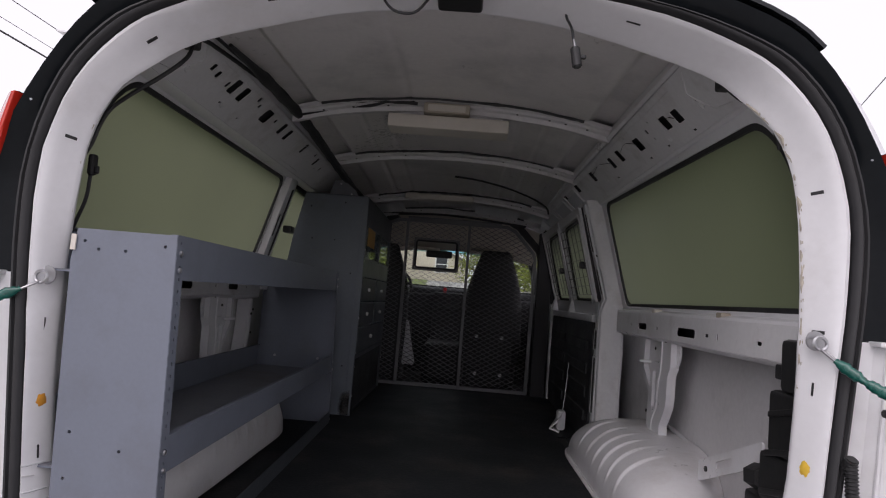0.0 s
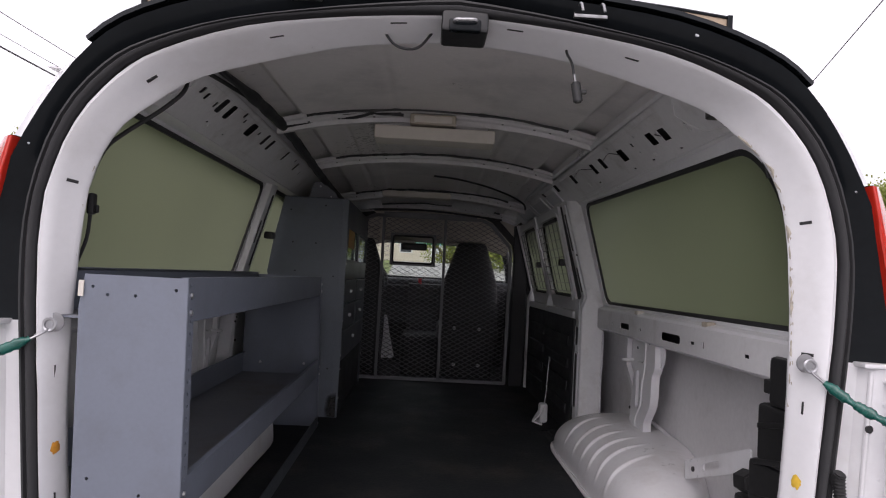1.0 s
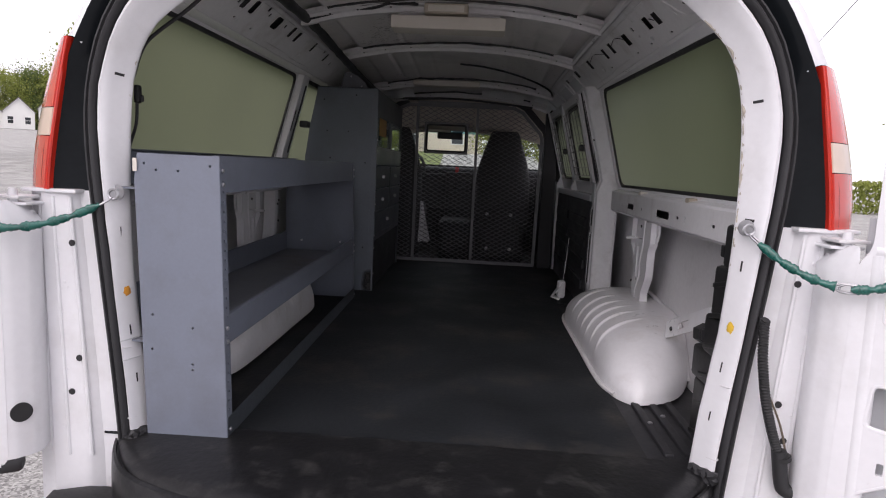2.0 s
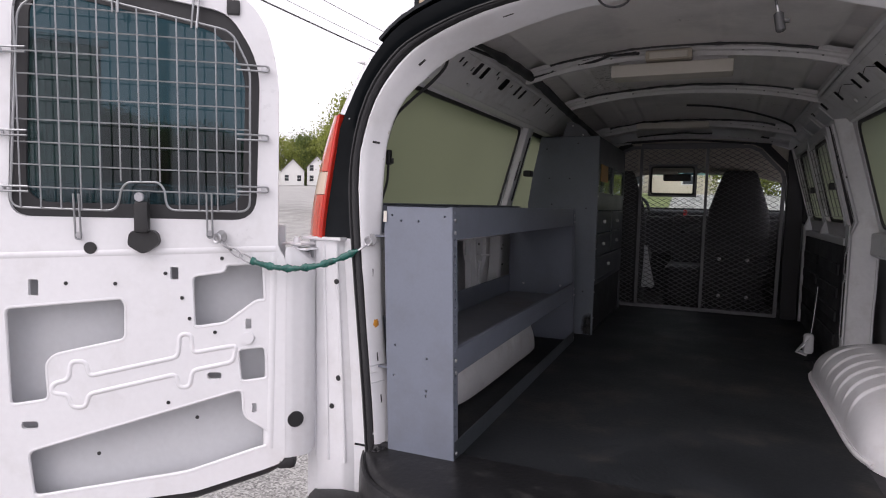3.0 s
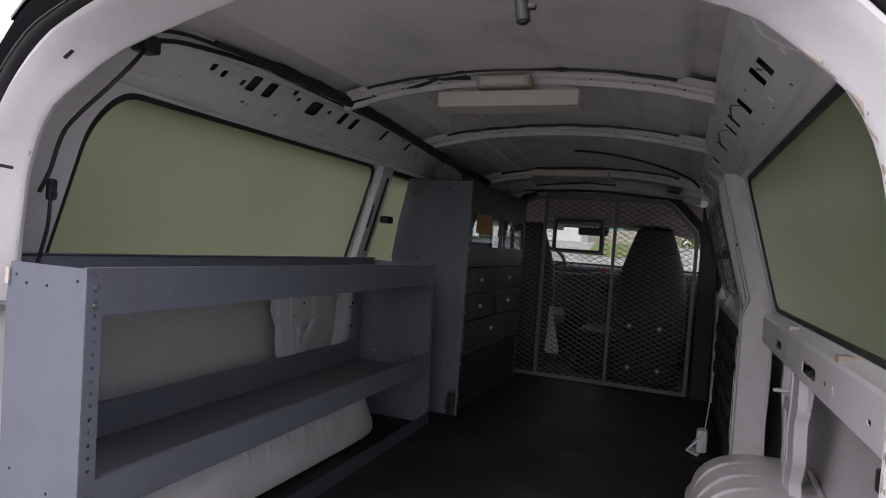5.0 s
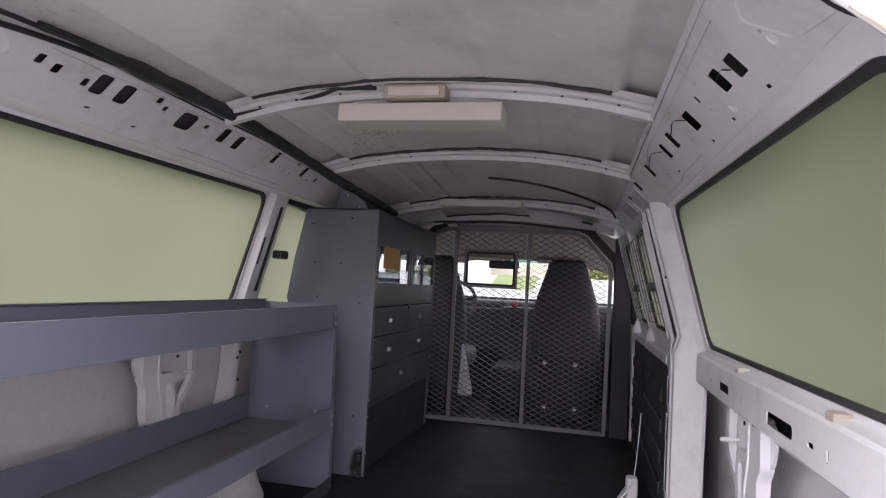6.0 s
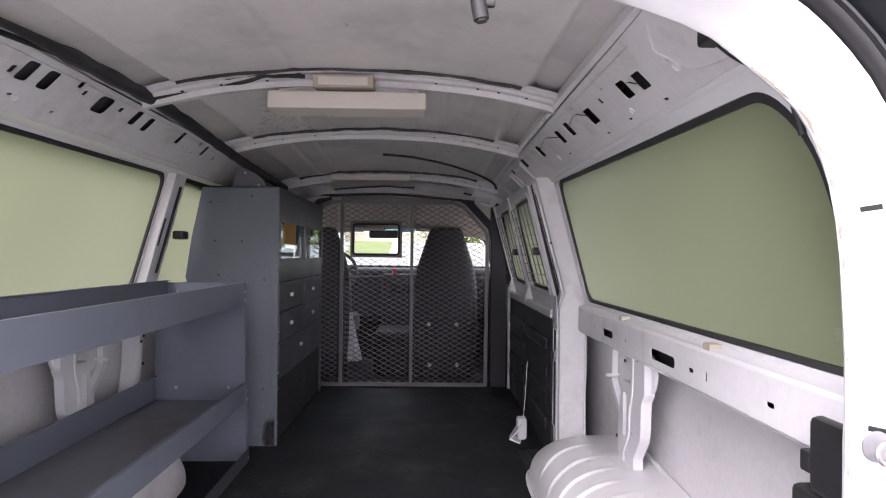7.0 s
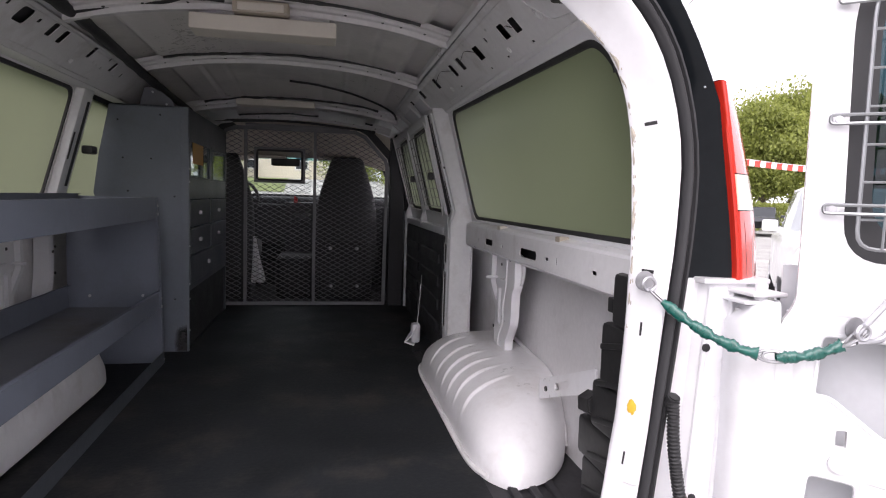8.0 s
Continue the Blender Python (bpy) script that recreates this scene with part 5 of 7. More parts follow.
    for p in ((0.13, 1.96), (0.30, 2.035)):
        part("bracket", put(box(p[0], p[0] + 0.035, -0.010, 0.004, p[1] - 0.012, p[1] + 0.028, 0.004)), PLASTIC, g)
    # handle
    hd = part("handle", put(plate(rounded([(0.345, 1.305), (0.388, 1.275), (0.43, 1.300), (0.425, 1.335), (0.405, 1.345), (0.37, 1.345), (0.350, 1.335)], 0.012), [], -0.022)), PLASTIC, d, "black plastic inside handle on a splayed base")
    part("stem", put(box(0.368, 0.408, -0.040, -0.010, 1.335, 1.425, 0.010)), PLASTIC, hd)
    part("handle_bolt", put(dots([(0.390, -0.040, 1.435)], 0.013, depth=0.006)), ZINC, hd, "bright bolt head")
    return d


rear_door(1, -1)
rear_door(2, 1)

for s in (1, -1):
    hg = thing("hinge", "stacked white steel door hinge on the lamp ledge", "hinge", group="hinges")
    part("leaf", on_side(s, box(0.925, 1.00, -0.085, -0.01, 1.288, 1.296, 0.003)), WHITE, hg)
    part("leaf", on_side(s, box(0.935, 1.005, -0.095, -0.02, 1.303, 1.311, 0.003)), PRIMER, hg)
    part("pin", on_side(s, cyl((0.965, -0.075, 1.275), (0.965, -0.075, 1.328), 0.011, 14, bevel=0.003)), WHITE, hg)
    part("check_arm", on_side(s, box(0.945, 0.957, -0.07, -0.03, 1.20, 1.275, 0.003)), PRIMER, hg)


def chain(s, a, b, sag, label):
    """A steel chain in a green sleeve between two eye bolts."""
    c = thing("safety_chain", label, "chain", group="safety chains")
    a, b = Vector(a), Vector(b)
    line = [a.lerp(b, t) + Vector((0, -0.025 * math.sin(math.pi * t), -sag * 4 * t * (1 - t))) for t in np.linspace(0, 1, 41)]
    def sleeve(k0, k1):
        """Plastic pulled tight over the links, so that it bulges flat and upright by turns."""
        fine = [line[k].lerp(line[k + 1], q / 3) for k in range(k0, k1) for q in range(3)]
        rings = []
        for k, p in enumerate(fine):
            dr = (fine[min(k + 1, len(fine) - 1)] - fine[max(k - 1, 0)]).normalized()
            side = Vector((0, 0, 1)).cross(dr).normalized()
            up = dr.cross(side)
            f = math.cos(k * math.pi / 7.5) + 0.6 * math.sin(k * 0.9 + 1) + 0.5 * math.sin(k * 2.1)
            ra, rb2 = 0.0092 * (1 + 0.22 * f), 0.0092 * (1 - 0.22 * f)
            ring = [p + side * ra * math.cos(w) + up * rb2 * math.sin(w) for w in (2 * math.pi * q / 12 for q in range(12))]
            rings.append(ring + [ring[0]])
        sb = bands(rings)
        bmesh.ops.remove_doubles(sb, verts=sb.verts, dist=1e-6)
        part("sleeve", sb, GREEN, c, "green plastic sleeve", smooth=60)

    if s > 0:
        sleeve(3, 21)
        sleeve(24, 37)
    else:
        sleeve(3, 31)
    bare = ([1, 22, 23, 37, 39] if s > 0 else [1, 31, 34, 37])
    for k in bare:
        p, q = line[k], line[min(k + 2, 40)]
        dr = (q - p).normalized()
        up = Vector((0, 0, 1)).cross(dr).normalized() if k % 4 == 1 else Vector((0, 0, 1))
        loop = []
        for w in range(12):
            an = 2 * math.pi * w / 12
            loop.append((p + q) / 2 + dr * 0.021 * math.cos(an) + up * 0.0098 * math.sin(an))
        part("link", tube(loop, 0.0026, 6, closed=True), STEEL, c)
    for end in (a, b):
        ey = tube([end + Vector((0.012 * math.cos(w), -0.006, 0.012 * math.sin(w) + 0.006)) for w in (2 * math.pi * k / 12 for k in range(12))], 0.0035, 6, closed=True)
        part("eye_bolt", ey, ZINC, c)
        part("washer", cyl(end + Vector((0, 0.010, 0.010)), end + Vector((0, 0.0125, 0.010)), 0.019, 20, bevel=0.0008), STEEL, c, "zinc fender washer")
    if s > 0:
        hook = bent([b + Vector((-0.01, 0, 0)), b + Vector((0.03, -0.01, 0.05)), b + Vector((0.06, -0.015, 0.085)), b + Vector((0.075, -0.02, 0.06)), b + Vector((0.03, -0.012, -0.008)), b + Vector((-0.005, 0, -0.01))], 0.02)
        part("snap_hook", tube(hook, 0.005, 8), ZINC, c, "bright steel snap hook")


chain(-1, (-0.752, -0.012, 1.315), (-1.105, -0.245, 1.318), 0.075, "green-sleeved steel chain holding the rear door open")
chain(1, (0.772, -0.018, 1.310), (1.05, -0.205, 1.258), 0.070, "green-sleeved steel chain clipped to the open rear door")

for s, m_, f, z in ((-1, WAX, 0.30, 1.075), (1, WAXY, 0.36, 1.082)):
    at, nv, al = on_ring(f, z, None, IN if s > 0 else IN_LEFT)
    bm = bmesh.new()
    bmesh.ops.create_icosphere(bm, subdivisions=3, radius=1)
    for v in bm.verts:
        k = 1 + 0.45 * noise.noise(v.co * 1.9 + Vector((s * 3, 0, 0)))
        v.co = at + nv.cross(al) * v.co.x * 0.011 * k + al * v.co.z * 0.013 * k + nv * v.co.y * 0.0022
        v.co.x = s * v.co.x + 0.02
    tagged(part("wax_mark", bm, m_), "smeared dab of orange wax on the pillar" if s < 0 else "smeared dab of yellow wax on the pillar", "paint mark")

# joints across the foot of the rear pillar
for z in (0.953, 0.912):
    pts = [on_ring(f, z, None, IN_LEFT)[0] for f in np.linspace(0.12, 0.88, 16)]
    part("pillar_joint", tube([(-p.x, p.y - 0.0004, p.z + 0.004 * math.sin(9 * p.x)) for p in pts], 0.0015, 6), DOORSKIN, door_frame)

# ---- shelving ----
shelving = thing("shelving_unit", "blue-grey painted steel two-tier van shelving with drilled end panels", "shelving", at=(-0.62, 0.89, FLOOR))


def local(bm, ob):
    bmesh.ops.translate(bm, vec=-ob.location, verts=bm.verts)
    return bm


def shelf_part(name, bm, material=None, label="", smooth=30):
    return part(name, local(bm, shelving), material or SHELF, shelving, label, smooth)


def end_panel(y, front_holes):
    out = [(-0.475, FLOOR), (-0.498, 1.425), (-0.702, 1.425), (-0.710, 1.36), (-0.685, FLOOR)]
    if not front_holes:
        out = [(-0.475, FLOOR), (-0.498, 1.425), (-0.815, 1.425), (-0.858, 1.30), (-0.858, 0.93), (-0.79, FLOOR)]
    holes = []
    if front_holes:
        for u, v in ((-0.52, 1.40), (-0.60, 1.385), (-0.685, 1.40), (-0.655, 1.385), (-0.668, 1.02), (-0.565, 0.99), (-0.67, 0.93), (-0.565, 0.895), (-0.565, 0.88)):
            holes.append([(u + 0.0035 * math.cos(w), v + 0.0035 * math.sin(w)) for w in (2 * math.pi * k / 8 for k in range(8))])
    bm = plate(out, holes, 0.004)
    bmesh.ops.translate(bm, vec=(0, y, 0), verts=bm.verts)
    return bm


shelf_part("end_panel", end_panel(0.0, True))
shelf_part("end_panel", end_panel(1.785, False))
for y0, y1 in ((0.002, 0.036), (1.755, 1.787)):
    # a flange folded round the panel's front edge, drilled at even steps
    hs = [rect((y0 + y1) / 2 - 0.004, (y0 + y1) / 2 + 0.004, 0.745 + 0.0245 * k, 0.753 + 0.0245 * k, 0.0035, 2) for k in range(28)]
    bm = plate(rect(y0, y1, FLOOR, 1.425), hs, 0.003)
    for v in bm.verts:
        u, d, z = v.co.x, v.co.y, v.co.z
        v.co = Vector((-0.474 - 0.0318 * (z - FLOOR) - d, u, z))
    shelf_part("front_flange", bm)
    shelf_part("rivets", dots([(-0.473 - 0.0318 * (z - FLOOR), (y0 + y1) / 2, z) for z in (1.39, 1.355, 0.99, 0.955, 0.72)], 0.006, "x"), ZINC)


def tray(z, front_lip, back_lip, x0, x1, name):
    sec = [(x0 - 0.014, z + front_lip), (x0, z + front_lip), (x0, z - 0.0), (x0 - 0.003, z), (x1, z), (x1, z + back_lip), (x1 + 0.012, z + back_lip)]
    bm = bands([[(x, y, zz) for x, zz in sec] for y in np.linspace(0.006, 1.782, 3)])
    shelf_part(name, thick(bm, 0.003), SHELF)
    shelf_part("tray_base", box(x1 + 0.004, x0 - 0.006, 0.008, 1.78, z + 0.0032, z + 0.0052), TRAY, "scuffed tray surface with rusty dust")


tray(1.335, 0.092, 0.100, -0.499, -0.81, "upper_tray")
tray(0.945, 0.075, 0.100, -0.486, -0.855, "lower_tray")
shelf_part("back_splice", box(-0.806, -0.801, 0.02, 1.05, 1.34, 1.428, 0.002), SHELF)
shelf_part("kick_rail", box(-0.478, -0.474, 0.005, 1.782, FLOOR, FLOOR + 0.055, 0.001), CABINET, "dark scuffed kick rail")
for x, y in ((-0.56, 1.73), (-0.77, 1.73)):
    shelf_part("rivets", dots([(x, y + 0.053, 1.0), (x, y + 0.053, 1.39)], 0.006, "y"), ZINC)
shelving.rotation_euler.z, shelving.location.x = radians(0.9), -0.632
ct = thing("paper_tag", "small white paper tag taped to the shelf end", "tag")
part("sheet", box(-0.709, -0.699, -0.006, -0.003, 1.380, 1.412), LAMPWHITE, ct)

# ---- cabinet ----
cabinet = thing("tool_cabinet", "tall dark grey steel tool cabinet with drawers and glazed upper doors", "cabinet", at=(-0.64, 2.53, FLOOR))


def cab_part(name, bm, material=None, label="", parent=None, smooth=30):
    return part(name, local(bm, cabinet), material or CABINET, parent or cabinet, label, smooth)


side = [(-0.44, FLOOR), (-0.452, 1.84), (-0.775, 1.84), (-0.82, 1.62), (-0.845, 1.44), (-0.82, 1.36), (-0.80, FLOOR)]
for y in (1.985, 3.075):
    hs = [[(u + 0.004 * math.cos(w), v + 0.004 * math.sin(w)) for w in (2 * math.pi * k / 8 for k in range(8))] for u, v in ((-0.60, 1.60), (-0.72, 1.60), (-0.74, 1.77), (-0.56, 1.80), (-0.50, 1.43), (-0.50, 0.95))]
    if y > 3:
        hs = [rect(-0.79, -0.47, 1.52, 1.70, 0.01)]
    if y < 2:
        cab_part("holes", dots([(u, y - 0.0005, v) for u, v in ((-0.60, 1.60), (-0.72, 1.60), (-0.74, 1.77), (-0.56, 1.80), (-0.50, 1.43), (-0.50, 0.95), (-0.70, 1.45))], 0.0045, depth=0.0015), PLASTIC)
        hs = []
    bm = plate(side, hs, 0.004)
    bmesh.ops.translate(bm, vec=(0, y, 0), verts=bm.verts)
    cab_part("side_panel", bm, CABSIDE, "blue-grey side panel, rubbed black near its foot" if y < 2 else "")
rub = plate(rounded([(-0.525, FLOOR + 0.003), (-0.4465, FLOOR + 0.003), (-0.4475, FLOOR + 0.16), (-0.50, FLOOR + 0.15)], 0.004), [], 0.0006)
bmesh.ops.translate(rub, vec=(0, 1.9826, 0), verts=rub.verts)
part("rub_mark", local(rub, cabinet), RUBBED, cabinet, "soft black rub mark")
cab_part("corner_flange", box(-0.470, -0.438, 1.9835, 2.003, FLOOR, 1.84, 0.003), CABSIDE)
cab_part("corner_flange", box(-0.470, -0.438, 3.06, 3.08, FLOOR, 1.84, 0.003))
cab_part("top_panel", box(-0.775, -0.445, 1.985, 3.078, 1.836, 1.842))
tie = plate(rounded([(-0.66, 1.838), (-0.50, 1.838), (-0.52, 1.875), (-0.585, 1.925), (-0.635, 1.925)], 0.006), [], 0.003)
bmesh.ops.translate(tie, vec=(0, 2.02, 0), verts=tie.verts)
cab_part("tie_bracket", tie, TRAY, "bent bracket with rusty edges")
cab_part("screws", dots([(-0.54, 2.018, 1.852), (-0.60, 2.018, 1.905)], 0.005), ZINC)
cab_part("back_panel", box(-0.806, -0.80, 1.99, 3.075, FLOOR, 1.53))
cab_part("shelf_panel", box(-0.80, -0.445, 1.99, 3.075, 1.49, 1.50))
cab_part("shelf_panel", box(-0.80, -0.445, 1.99, 3.075, 1.00, 1.01))
cab_part("base_panel", box(-0.80, -0.445, 1.99, 3.075, FLOOR, FLOOR + 0.012), MAT)
cab_part("front_rail", box(-0.449, -0.440, 2.0, 3.065, 1.42, 1.515, 0.002))
cab_part("front_rail", box(-0.449, -0.440, 2.0, 3.065, 1.70, 1.84, 0.002))
cab_part("front_rail", box(-0.449, -0.440, 2.0, 3.065, 0.985, 1.012, 0.002))
cab_part("kick_panel", box(-0.456, -0.450, 2.0, 3.065, FLOOR + 0.004, 0.99, 0.002), CABTRIM, "dark kick panel below the drawers")
cab_part("front_post", box(-0.449, -0.440, 2.53, 2.545, 1.15, 1.70, 0.002))
cab_part("screws", dots([(-0.437, 1.993, z) for z in (0.80, 0.95, 1.02, 1.2, 1.5, 1.56)] + [(-0.437, 3.07, z) for z in (0.9, 1.1, 1.5)], 0.005, "x"), ZINC)


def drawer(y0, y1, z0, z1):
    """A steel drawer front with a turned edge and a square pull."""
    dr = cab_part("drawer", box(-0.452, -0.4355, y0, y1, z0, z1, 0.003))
    cab_part("drawer_lip", box(-0.437, -0.4325, y0 + 0.004, y1 - 0.004, z1 - 0.008, z1 - 0.002, 0.0015), parent=dr)
    yc, zc = y0 + (y1 - y0) * 0.42, (z0 + z1) / 2
    cab_part("pull", box(-0.437, -0.422, yc - 0.013, yc + 0.013, zc - 0.009, zc + 0.009, 0.003), STEEL, "small square metal pull", dr)


for y0, y1, z0, z1 in ((2.008, 2.525, 1.288, 1.415), (2.55, 3.058, 1.288, 1.415), (2.008, 2.525, 1.154, 1.282), (2.55, 3.058, 1.154, 1.282), (2.008, 3.058, 1.015, 1.148)):
    drawer(y0, y1, z0, z1)
for y0, y1 in ((2.02, 2.51), (2.57, 3.05)):
    pl = cab_part("sliding_pane", box(-0.448, -0.444, y0 - 0.02, y1 + 0.02, 1.51, 1.705), PLEXI, "clear plexiglass sliding pane")
    pl.visible_shadow = False
    fr = bmesh.new()
    for a, b, c, e in ((y0 - 0.02, y0, 1.515, 1.70), (y1, y1 + 0.02, 1.515, 1.70), (y0, y1, 1.515, 1.525), (y0, y1, 1.69, 1.70)):
        box(-0.443, -0.436, a, b, c, e, 0.001, fr)
    part("pane_frame", local(fr, cabinet), CABINET, pl)
tagc = thing("orange_card", "orange card taped to the cabinet's plexiglass pane", "card")
part("sheet", box(-0.4432, -0.4415, 2.10, 2.35, 1.59, 1.715), ORANGE, tagc)
bn = thing("storage_bin", "small white plastic bin on the cabinet shelf", "bin")
part("body", box(-0.62, -0.475, 2.06, 2.46, 1.501, 1.575, 0.01), WHITEPLASTIC, bn)

# ---- partition ----
partition = thing("partition", "grey steel bulkhead of expanded mesh with a framed opening, behind the seats", "partition", at=(0, 3.22, FLOOR))
PY = 3.22


def bar(pts, w=0.013, d=0.013):
    bm = bmesh.new()
    for (xa, za), (xb, zb) in zip(pts, pts[1:]):
        a, b = Vector((xa, PY, za)), Vector((xb, PY, zb))
        q = (b - a).normalized()
        nx = Vector((q.z, 0, -q.x)) * w
        ext = q * w * 0.5
        vs = []
        for p in (a - ext, b + ext):
            for su, sv in ((-1, -1), (1, -1), (1, 1), (-1, 1)):
                vs.append(bm.verts.new(p + nx * su + Vector((0, d * sv, 0))))
        for f in ((0, 1, 2, 3), (7, 6, 5, 4), (0, 4, 5, 1), (1, 5, 6, 2), (2, 6, 7, 3), (3, 7, 4, 0)):
            bm.faces.new([vs[k] for k in f])
    return bm


def ppart(name, bm, material=MESHPAINT, label="", smooth=30):
    return part(name, local(bm, partition), material, partition, label, smooth)


P_OUT = [(-0.605, 0.715), (-0.605, 1.70), (-0.46, 1.86), (-0.40, 1.885), (0.38, 1.885), (0.445, 1.855), (0.585, 1.705), (0.598, 1.66), (0.590, 0.715)]
ppart("frame", bar(P_OUT + [P_OUT[0]], 0.011))
ppart("post", bar([(-0.337, 0.715), (-0.337, 1.885)], 0.010))
ppart("post", bar([(0.112, 0.715), (0.112, 1.885)], 0.010))
ppart("side_channel", box(0.62, 0.72, PY - 0.02, PY + 0.05, FLOOR, 1.86, 0.006), CABTRIM)
ppart("side_channel", box(-0.80, -0.62, PY - 0.02, PY + 0.05, FLOOR, 1.52, 0.006), CABTRIM)
for s in (1, -1):
    bm = plate([(0.40, 1.902), (0.455, 1.876), (0.602, 1.718), (0.616, 1.66), (0.622, 1.60), (0.66, 1.60), (0.655, 1.70), (0.625, 1.765), (0.49, 1.905), (0.43, 1.925)], [], 0.03)
    bmesh.ops.translate(bm, vec=(0, PY, 0), verts=bm.verts)
    ppart("shoulder_plate", on_side(s, bm), CABTRIM)
ppart("head_panel", box(-0.34, 0.34, PY - 0.006, PY + 0.02, 1.897, 1.915, 0.004), MESHPAINT)
OPEN = (-0.262, 0.028, 1.548, 1.742)


def top_z(x):
    return float(np.interp(x, [-0.605, -0.46, -0.40, 0.38, 0.445, 0.585, 0.60], [1.70, 1.86, 1.885, 1.885, 1.855, 1.705, 1.65]))


def mesh_bay(x0, x1):
    """Expanded metal: staggered zigzag strands that meet at flat bonds."""
    bm = bmesh.new()
    lw, sw, r = 0.0605, 0.0325, 0.0019
    nz = int((1.88 - 0.72) / (sw / 2)) + 1
    half = lw / 2
    k0, k1 = int(math.floor(x0 / half)), int(math.ceil(x1 / half))
    for j in range(nz):
        z = 0.72 + j * sw / 2
        for k in range(k0, k1):
            if (j + k) % 2:
                continue
            for up in (1, -1):
                xa, xb = k * half, (k + 1) * half
                za, zb = z, z + up * sw / 2
                if xa < x0 - 0.001 or xb > x1 + half * 0.4 or max(za, zb) > top_z((xa + xb) / 2) or min(za, zb) < 0.72:
                    continue
                if OPEN[0] - 0.01 < (xa + xb) / 2 < OPEN[1] + 0.01 and OPEN[2] - 0.005 < (za + zb) / 2 < OPEN[3] + 0.005:
                    continue
                p, q = Vector((xa, PY - 0.004, za)), Vector((xb, PY + 0.002, zb))
                e = Vector((0, 0, r))
                dpt = Vector((0, 0.0045, 0))
                vs = [bm.verts.new(v) for v in (p - e - dpt, q - e - dpt, q + e - dpt * 0.3, p + e - dpt * 0.3, p - e + dpt * 0.3, q - e + dpt * 0.3, q + e + dpt, p + e + dpt)]
                for f in ((0, 1, 2, 3), (7, 6, 5, 4), (0, 4, 5, 1), (3, 2, 6, 7)):
                    bm.faces.new([vs[i] for i in f])
    return bm


for a, b in ((-0.60, -0.345), (-0.333, 0.102), (0.122, 0.59)):
    m_ = ppart("mesh_panel", mesh_bay(a, b), MESHPAINT, "expanded steel mesh", smooth=0)
    tagged(m_, kind="stuff")
of = bmesh.new()
for a, b, c, e in ((OPEN[0] - 0.02, OPEN[1] + 0.02, OPEN[2] - 0.02, OPEN[2] - 0.002), (OPEN[0] - 0.02, OPEN[1] + 0.02, OPEN[3] + 0.002, OPEN[3] + 0.02), (OPEN[0] - 0.02, OPEN[0] - 0.002, OPEN[2] - 0.002, OPEN[3] + 0.002), (OPEN[1] + 0.002, OPEN[1] + 0.02, OPEN[2] - 0.002, OPEN[3] + 0.002)):
    box(a, b, PY - 0.012, PY + 0.012, c, e, 0.003, of)
ppart("opening_frame", of)
line = [(x, PY - 0.010, z) for x, z in rounded(rect(OPEN[0], OPEN[1], OPEN[2], OPEN[3]), 0.018, 5)]
ppart("edging", tube(line, 0.007, 8, closed=True), SEAL, "black rubber edging round the mesh opening", smooth=60)

# ---- cab ----
def seat(xc, label):
    st = thing("bucket_seat", label, "seat", group="front seats", at=(xc, 3.62, FLOOR))
    rws = []
    for z, w, d in ((0.86, 0.20, 0.16), (1.0, 0.213, 0.15), (1.2, 0.213, 0.14), (1.36, 0.205, 0.13), (1.44, 0.192, 0.125), (1.52, 0.170, 0.12), (1.60, 0.146, 0.11), (1.67, 0.124, 0.10), (1.715, 0.110, 0.08), (1.735, 0.092, 0.05)):
        y = 3.56 - 0.02 * (z - 0.86)
        ring = []
        for k in range(24):
            a = 2 * math.pi * k / 24
            cx, cy = math.cos(a), math.sin(a)
            ring.append((xc + 1.07 * w * math.copysign(abs(cx) ** 0.55, cx), y + 0.06 + d * 0.55 * math.copysign(abs(cy) ** 0.6, cy), z))
        rws.append(ring + [ring[0]])
    bm = bands(rws)
    bmesh.ops.remove_doubles(bm, verts=bm.verts, dist=1e-5)
    bmesh.ops.holes_fill(bm, edges=[e for e in bm.edges if e.is_boundary])
    part("backrest", local(bm, st), FABRIC, st, smooth=60)
    part("cushion", local(box(xc - 0.24, xc + 0.24, 3.56, 4.05, 0.96, 1.10, 0.04, seg=3), st), FABRIC, st)
    part("pedestal", local(box(xc - 0.20, xc + 0.20, 3.58, 4.0, FLOOR - 0.02, 0.96, 0.02), st), CABTRIM, st)
    return st


ps = seat(0.34, "charcoal vinyl front passenger seat with a bolted back plate")
part("back_plate", local(box(0.19, 0.50, 3.455, 3.49, 0.74, 1.13, 0.008), ps), CABTRIM, ps)
part("plate_bolts", local(dots([(0.225, 3.452, 1.075), (0.415, 3.452, 1.075), (0.232, 3.452, 0.80), (0.42, 3.452, 0.80)], 0.0135, seg=12), ps), WHITEPLASTIC, ps, "pale round bolt heads")
seat(-0.545, "charcoal vinyl driver's seat")
bag = thing("plastic_bag", "crumpled white plastic bag beside the driver's seat", "bag")
rws = []
for z, xc, w in ((1.15, -0.298, 0.010), (1.10, -0.294, 0.014), (1.03, -0.288, 0.020), (0.96, -0.282, 0.028), (0.89, -0.277, 0.038), (0.845, -0.275, 0.044), (0.83, -0.275, 0.036)):
    ring = [(xc + w * (1 + 0.22 * math.sin(5 * q + z * 9)) * math.cos(q), 3.42 + w * 0.7 * (1 + 0.22 * math.sin(4 * q - z * 14)) * math.sin(q), z + 0.006 * math.sin(3 * q)) for q in (2 * math.pi * k / 28 for k in range(28))]
    rws.append(ring + [ring[0]])
bm = bands(rws)
